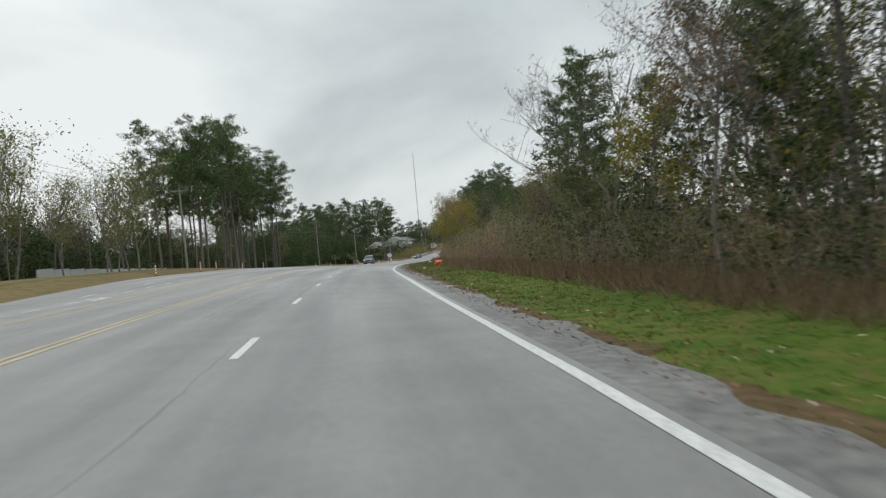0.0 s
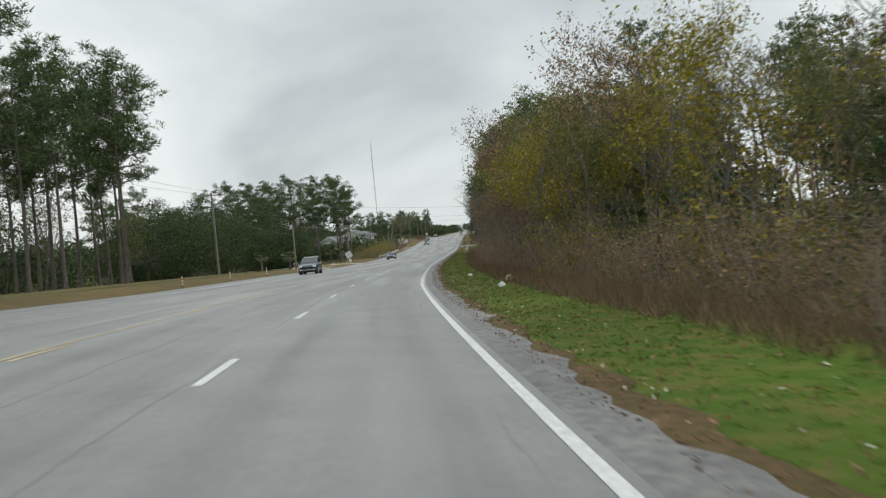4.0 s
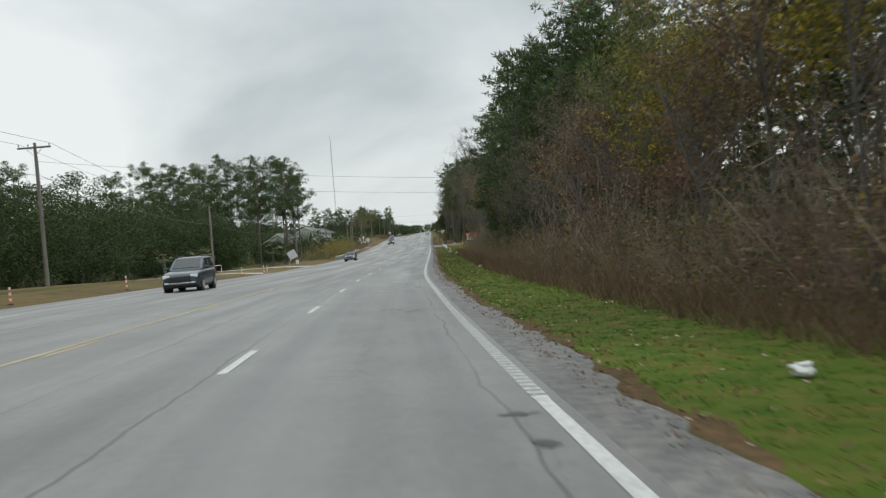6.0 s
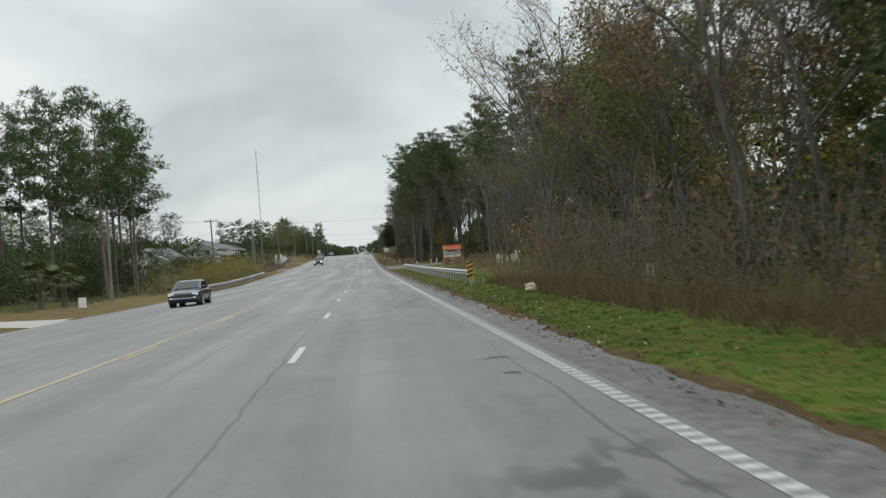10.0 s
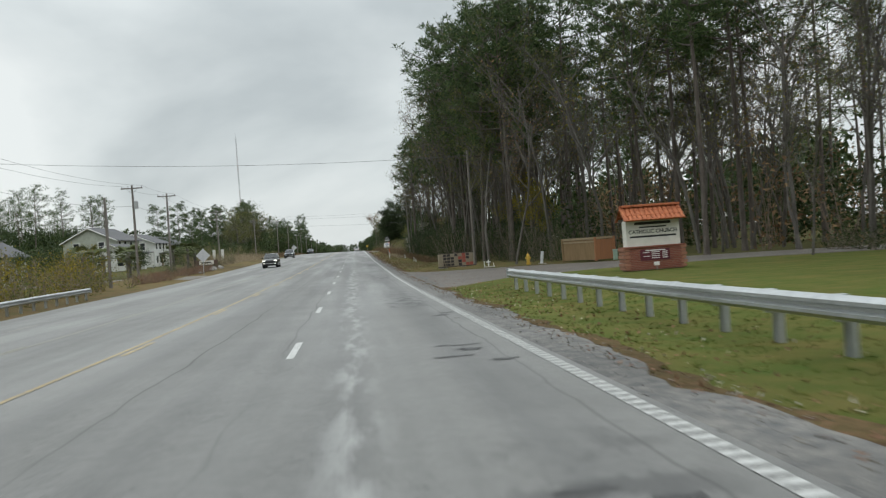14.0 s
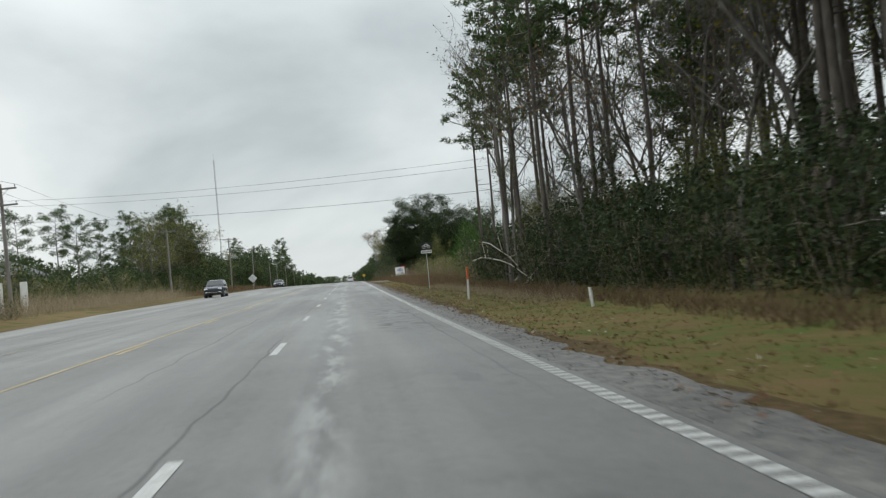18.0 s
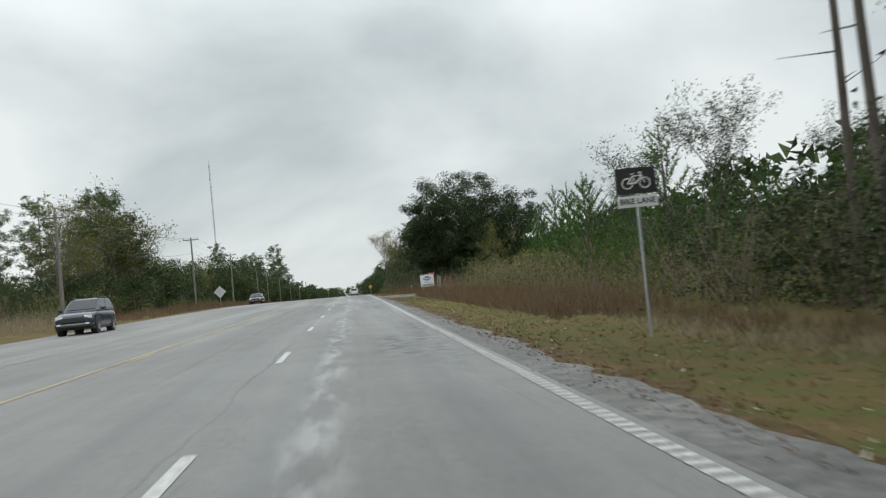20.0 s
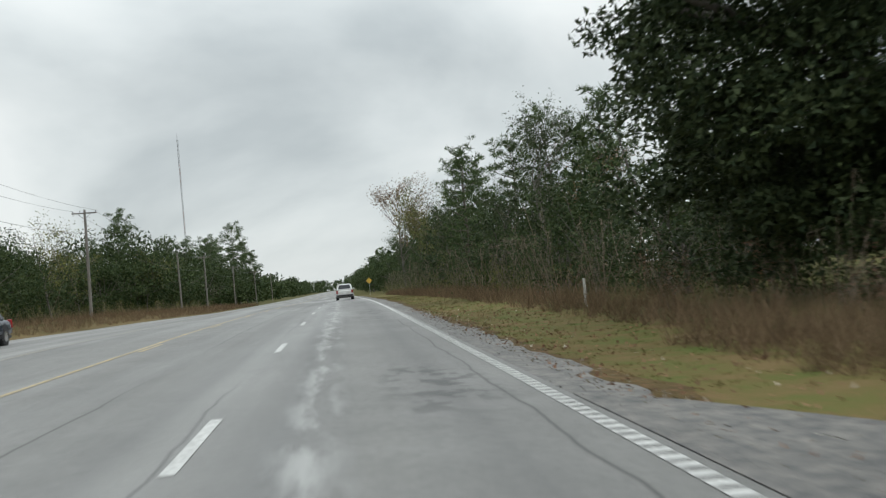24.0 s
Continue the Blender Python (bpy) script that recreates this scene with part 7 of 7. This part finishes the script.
for y in (-0.73, 0.73):
    part("rail", box((3.8, 0.06, 0.12), (0, y, 1.36), 0.006), M["tan_pale"], g)
    part("rail", box((3.7, 0.05, 0.09), (0, y, 1.16), 0.006), M["tan_pale"], g)
for x in (-1.84, 1.84):
    part("rail", box((0.06, 1.44, 0.12), (x, 0, 1.36), 0.006), M["tan_pale"], g)
part("lid", box((3.7, 1.4, 0.04), (0, 0, 1.31), 0.004), M["tan_wood"], g)

g = thing("fire_hydrant", "faded yellow fire hydrant beside the driveway", "fire hydrant", at(410.8, 11.3))
part("barrel", rod((0, 0, 0), (0, 0, 0.55), 0.12, 0.11, 14), M["yellow_paint"], g)
part("flange", rod((0, 0, 0.08), (0, 0, 0.13), 0.18, n=14), M["yellow_paint"], g)
part("bonnet", rod((0, 0, 0.55), (0, 0, 0.72), 0.14, 0.06, 14), M["yellow_paint"], g)
part("operating_nut", rod((0, 0, 0.72), (0, 0, 0.78), 0.03, n=5), M["yellow_paint"], g)
for x, r in ((-0.17, 0.06), (0.17, 0.06)):
    part("outlet", rod((0, 0, 0.45), (x * 1.1, 0, 0.45), r, n=10), M["yellow_paint"], g)
part("outlet", rod((0, 0, 0.40), (0, -0.2, 0.40), 0.08, n=10), M["yellow_paint"], g)
for s, d in ((407.6, 16.3),):
    g = thing("cable_pedestal", "pale green plastic cable pedestal in grass", "pedestal", at(s, d))
    part("body", box((0.24, 0.24, 0.62), (0, 0, 0.3), 0.02), M["green_paint"], g)
    part("cap", box((0.27, 0.27, 0.1), (0, 0, 0.62), 0.03), M["green_paint"], g)

g = thing("marker_board", "leaning pale flat utility marker beside the driveway", "marker post", at(410.9, 12.2, 0, -20) @ pose(0, 0, 0, 0, 7, 0))
part("blade", box((0.2, 0.03, 0.85), (0, 0, 0.4), 0.01), M["sign_back"], g)
part("foot", box((0.5, 0.3, 0.06), (0.05, 0, 0.02), 0.01), M["concrete"], g)
g = thing("marker_board", "tall dark utility marker with a white label", "marker post", at(414.4, 14.6, 0, -20))
part("blade", box((0.18, 0.06, 1.4), (0, 0, 0.68), 0.01), M["rubber"], g)
part("label_plate", box((0.14, 0.01, 0.5), (0, -0.036, 1.0), 0.003), M["white_paint"], g)
part("label_plate", box((0.14, 0.01, 0.3), (0, -0.036, 0.42), 0.003), M["white_paint"], g)
g = thing("roadside_cross", "small white wooden cross on stones in grass", "cross", at(413.3, 9.0, 0, -15))
part("upright", box((0.07, 0.05, 0.5), (0, 0, 0.25), 0.006), M["white_paint"], g)
part("arm", box((0.32, 0.045, 0.07), (0, -0.004, 0.36), 0.006), M["white_paint"], g)
part("slab", box((0.75, 0.4, 0.07), (0.05, -0.1, 0.03), 0.02), M["concrete"], g)
for x in (-0.28, 0.36):
    part("stake", box((0.04, 0.04, 0.28), (x, -0.05, 0.14), 0.004), M["white_paint"], g)

# board of painted squares on wooden feet
g = thing("painted_board", "board of painted dark, cream and red squares", "display board", at(419.3, 7.4, 0, 14) @ Matrix.Diagonal((1, 1, 0.86, 1)))
part("back", box((2.75, 0.2, 1.1), (0, 0.02, 0.68), 0.006), M["cream_paint"], g)
prng = random.Random(8)
pattern = ["cddcdcrdc", "cdddcrrdc", "cdddcdrcc", "cdddcdcrr"]
for row, text in enumerate(pattern):
    for col, ch in enumerate(text):
        m = {"d": "dark_paint", "c": "cream_paint", "r": "brick_red"}[ch]
        part("square", box(((0.285 if ch == "r" else 0.262) + prng.uniform(-0.03, 0.0), 0.02, (0.262 if ch == "r" else 0.225) + prng.uniform(-0.03, 0)), (-1.2 + 0.3 * col + prng.uniform(-0.01, 0.01), -0.09 - 0.004 * (col % 2), 1.09 - 0.27 * row), 0.003), M[m], g)
part("top_rail", box((2.8, 0.06, 0.05), (0, -0.05, 1.24), 0.004), M["dark_paint"], g)
part("bottom_rail", box((2.95, 0.07, 0.06), (0.05, -0.05, 0.11), 0.004), M["dark_paint"], g)
for x in (-1.2, -0.85, 0.6):
    part("foot", box((0.08, 0.9, 0.08), (x, 0.05, 0.04), 0.006), M["post_wood"], g)
part("prop", box((0.07, 0.05, 0.75), (-0.95, -0.3, 0.33), 0.004, rot=Matrix.Rotation(radians(22), 4, "X") @ Matrix.Rotation(radians(-18), 4, "Y")), M["cream_paint"], g)

# rustic arbour and white wall among the trees
g = thing("rustic_arbour", "rough wooden arbour with log beams", "arbour", at(361, 14.9, 0, 30) @ Matrix.Diagonal((0.64, 0.7, 0.66, 1)))
for x in (-3.6, -1.2, 1.2, 3.6):
    for y in (-1.0, 1.0):
        part("post", rod((x, y, -0.1), (x + 0.03, y, 1.75), 0.09, 0.08, 8), M["bark_pine"], g)
for y in (-1.0, 1.0):
    part("beam", rod((-4.0, y, 1.8), (4.0, y, 1.95), 0.1, 0.09, 8), M["bark_pine"], g)
for k in range(13):
    x = -3.8 + 0.63 * k
    part("rafter", rod((x, -1.4, 1.92), (x + 0.1, 1.4, 1.98), 0.05, 0.045, 6), M["bark_pine"], g)
g = thing("white_wall", "white stucco wall with tile-capped pillars", "wall", at(371, 18.4, 0, 20) @ Matrix.Diagonal((0.68, 0.7, 0.66, 1)))
part("wall", box((4.2, 0.3, 1.5), (0, 0, 0.7), 0.02), M["stucco"], g)
for x in (-2.2, 2.2):
    p = part("pillar", box((0.75, 0.75, 2.3 if x > 0 else 1.9), (x, 0, 1.1 if x > 0 else 0.9), 0.02), M["stucco"], g)
    part("pillar_cap", box((0.9, 0.9, 0.12), (x, 0, 2.3 if x > 0 else 1.9), 0.03), M["clay"], g, "orange clay cap")

# ---------------------------------------------------------------- litter on the verge
def plastic_bag(s, d, size, mat, label, seed):
    rng = np.random.default_rng(seed)
    bm = bmesh.new()
    bmesh.ops.create_icosphere(bm, subdivisions=3, radius=size)
    for v in bm.verts:
        n = noise.noise(v.co * (3.0 / size) * 0.5 + Vector((seed, 0, 0)))
        v.co *= 1 + 0.5 * n
        v.co.z = max(v.co.z * 0.75, -0.5 * size)
    ob = tagged(part("litter_bag", bm, mat, None, "", False), label, "litter", "litter on the verge")
    ob.matrix_world = at(s, d, size * 0.45, seed * 40)


plastic_bag(141.8, 5.6, 0.15, M["white_plastic"], "crumpled white plastic bag in grass", 1)
plastic_bag(160.6, 5.3, 0.13, M["white_plastic"], "crumpled white plastic bag in grass", 2)
plastic_bag(81, 6.1, 0.34, M["orange"], "crushed orange plastic barrel in grass", 3)
plastic_bag(69.5, 4.6, 0.10, M["grey_paint"], "grey lump of rubbish in grass", 4)
plastic_bag(217, 6.2, 0.13, M["white_plastic"], "crumpled white plastic bag in grass", 5)
plastic_bag(285, 6.3, 0.25, M["pale_litter"], "pale lump of rubbish in grass", 6)
plastic_bag(148, 6.6, 0.2, M["pale_litter"], "pale lump of rubbish in grass", 8)
plastic_bag(566, 6.6, 0.1, M["white_plastic"], "crumpled white plastic bag in grass", 9)
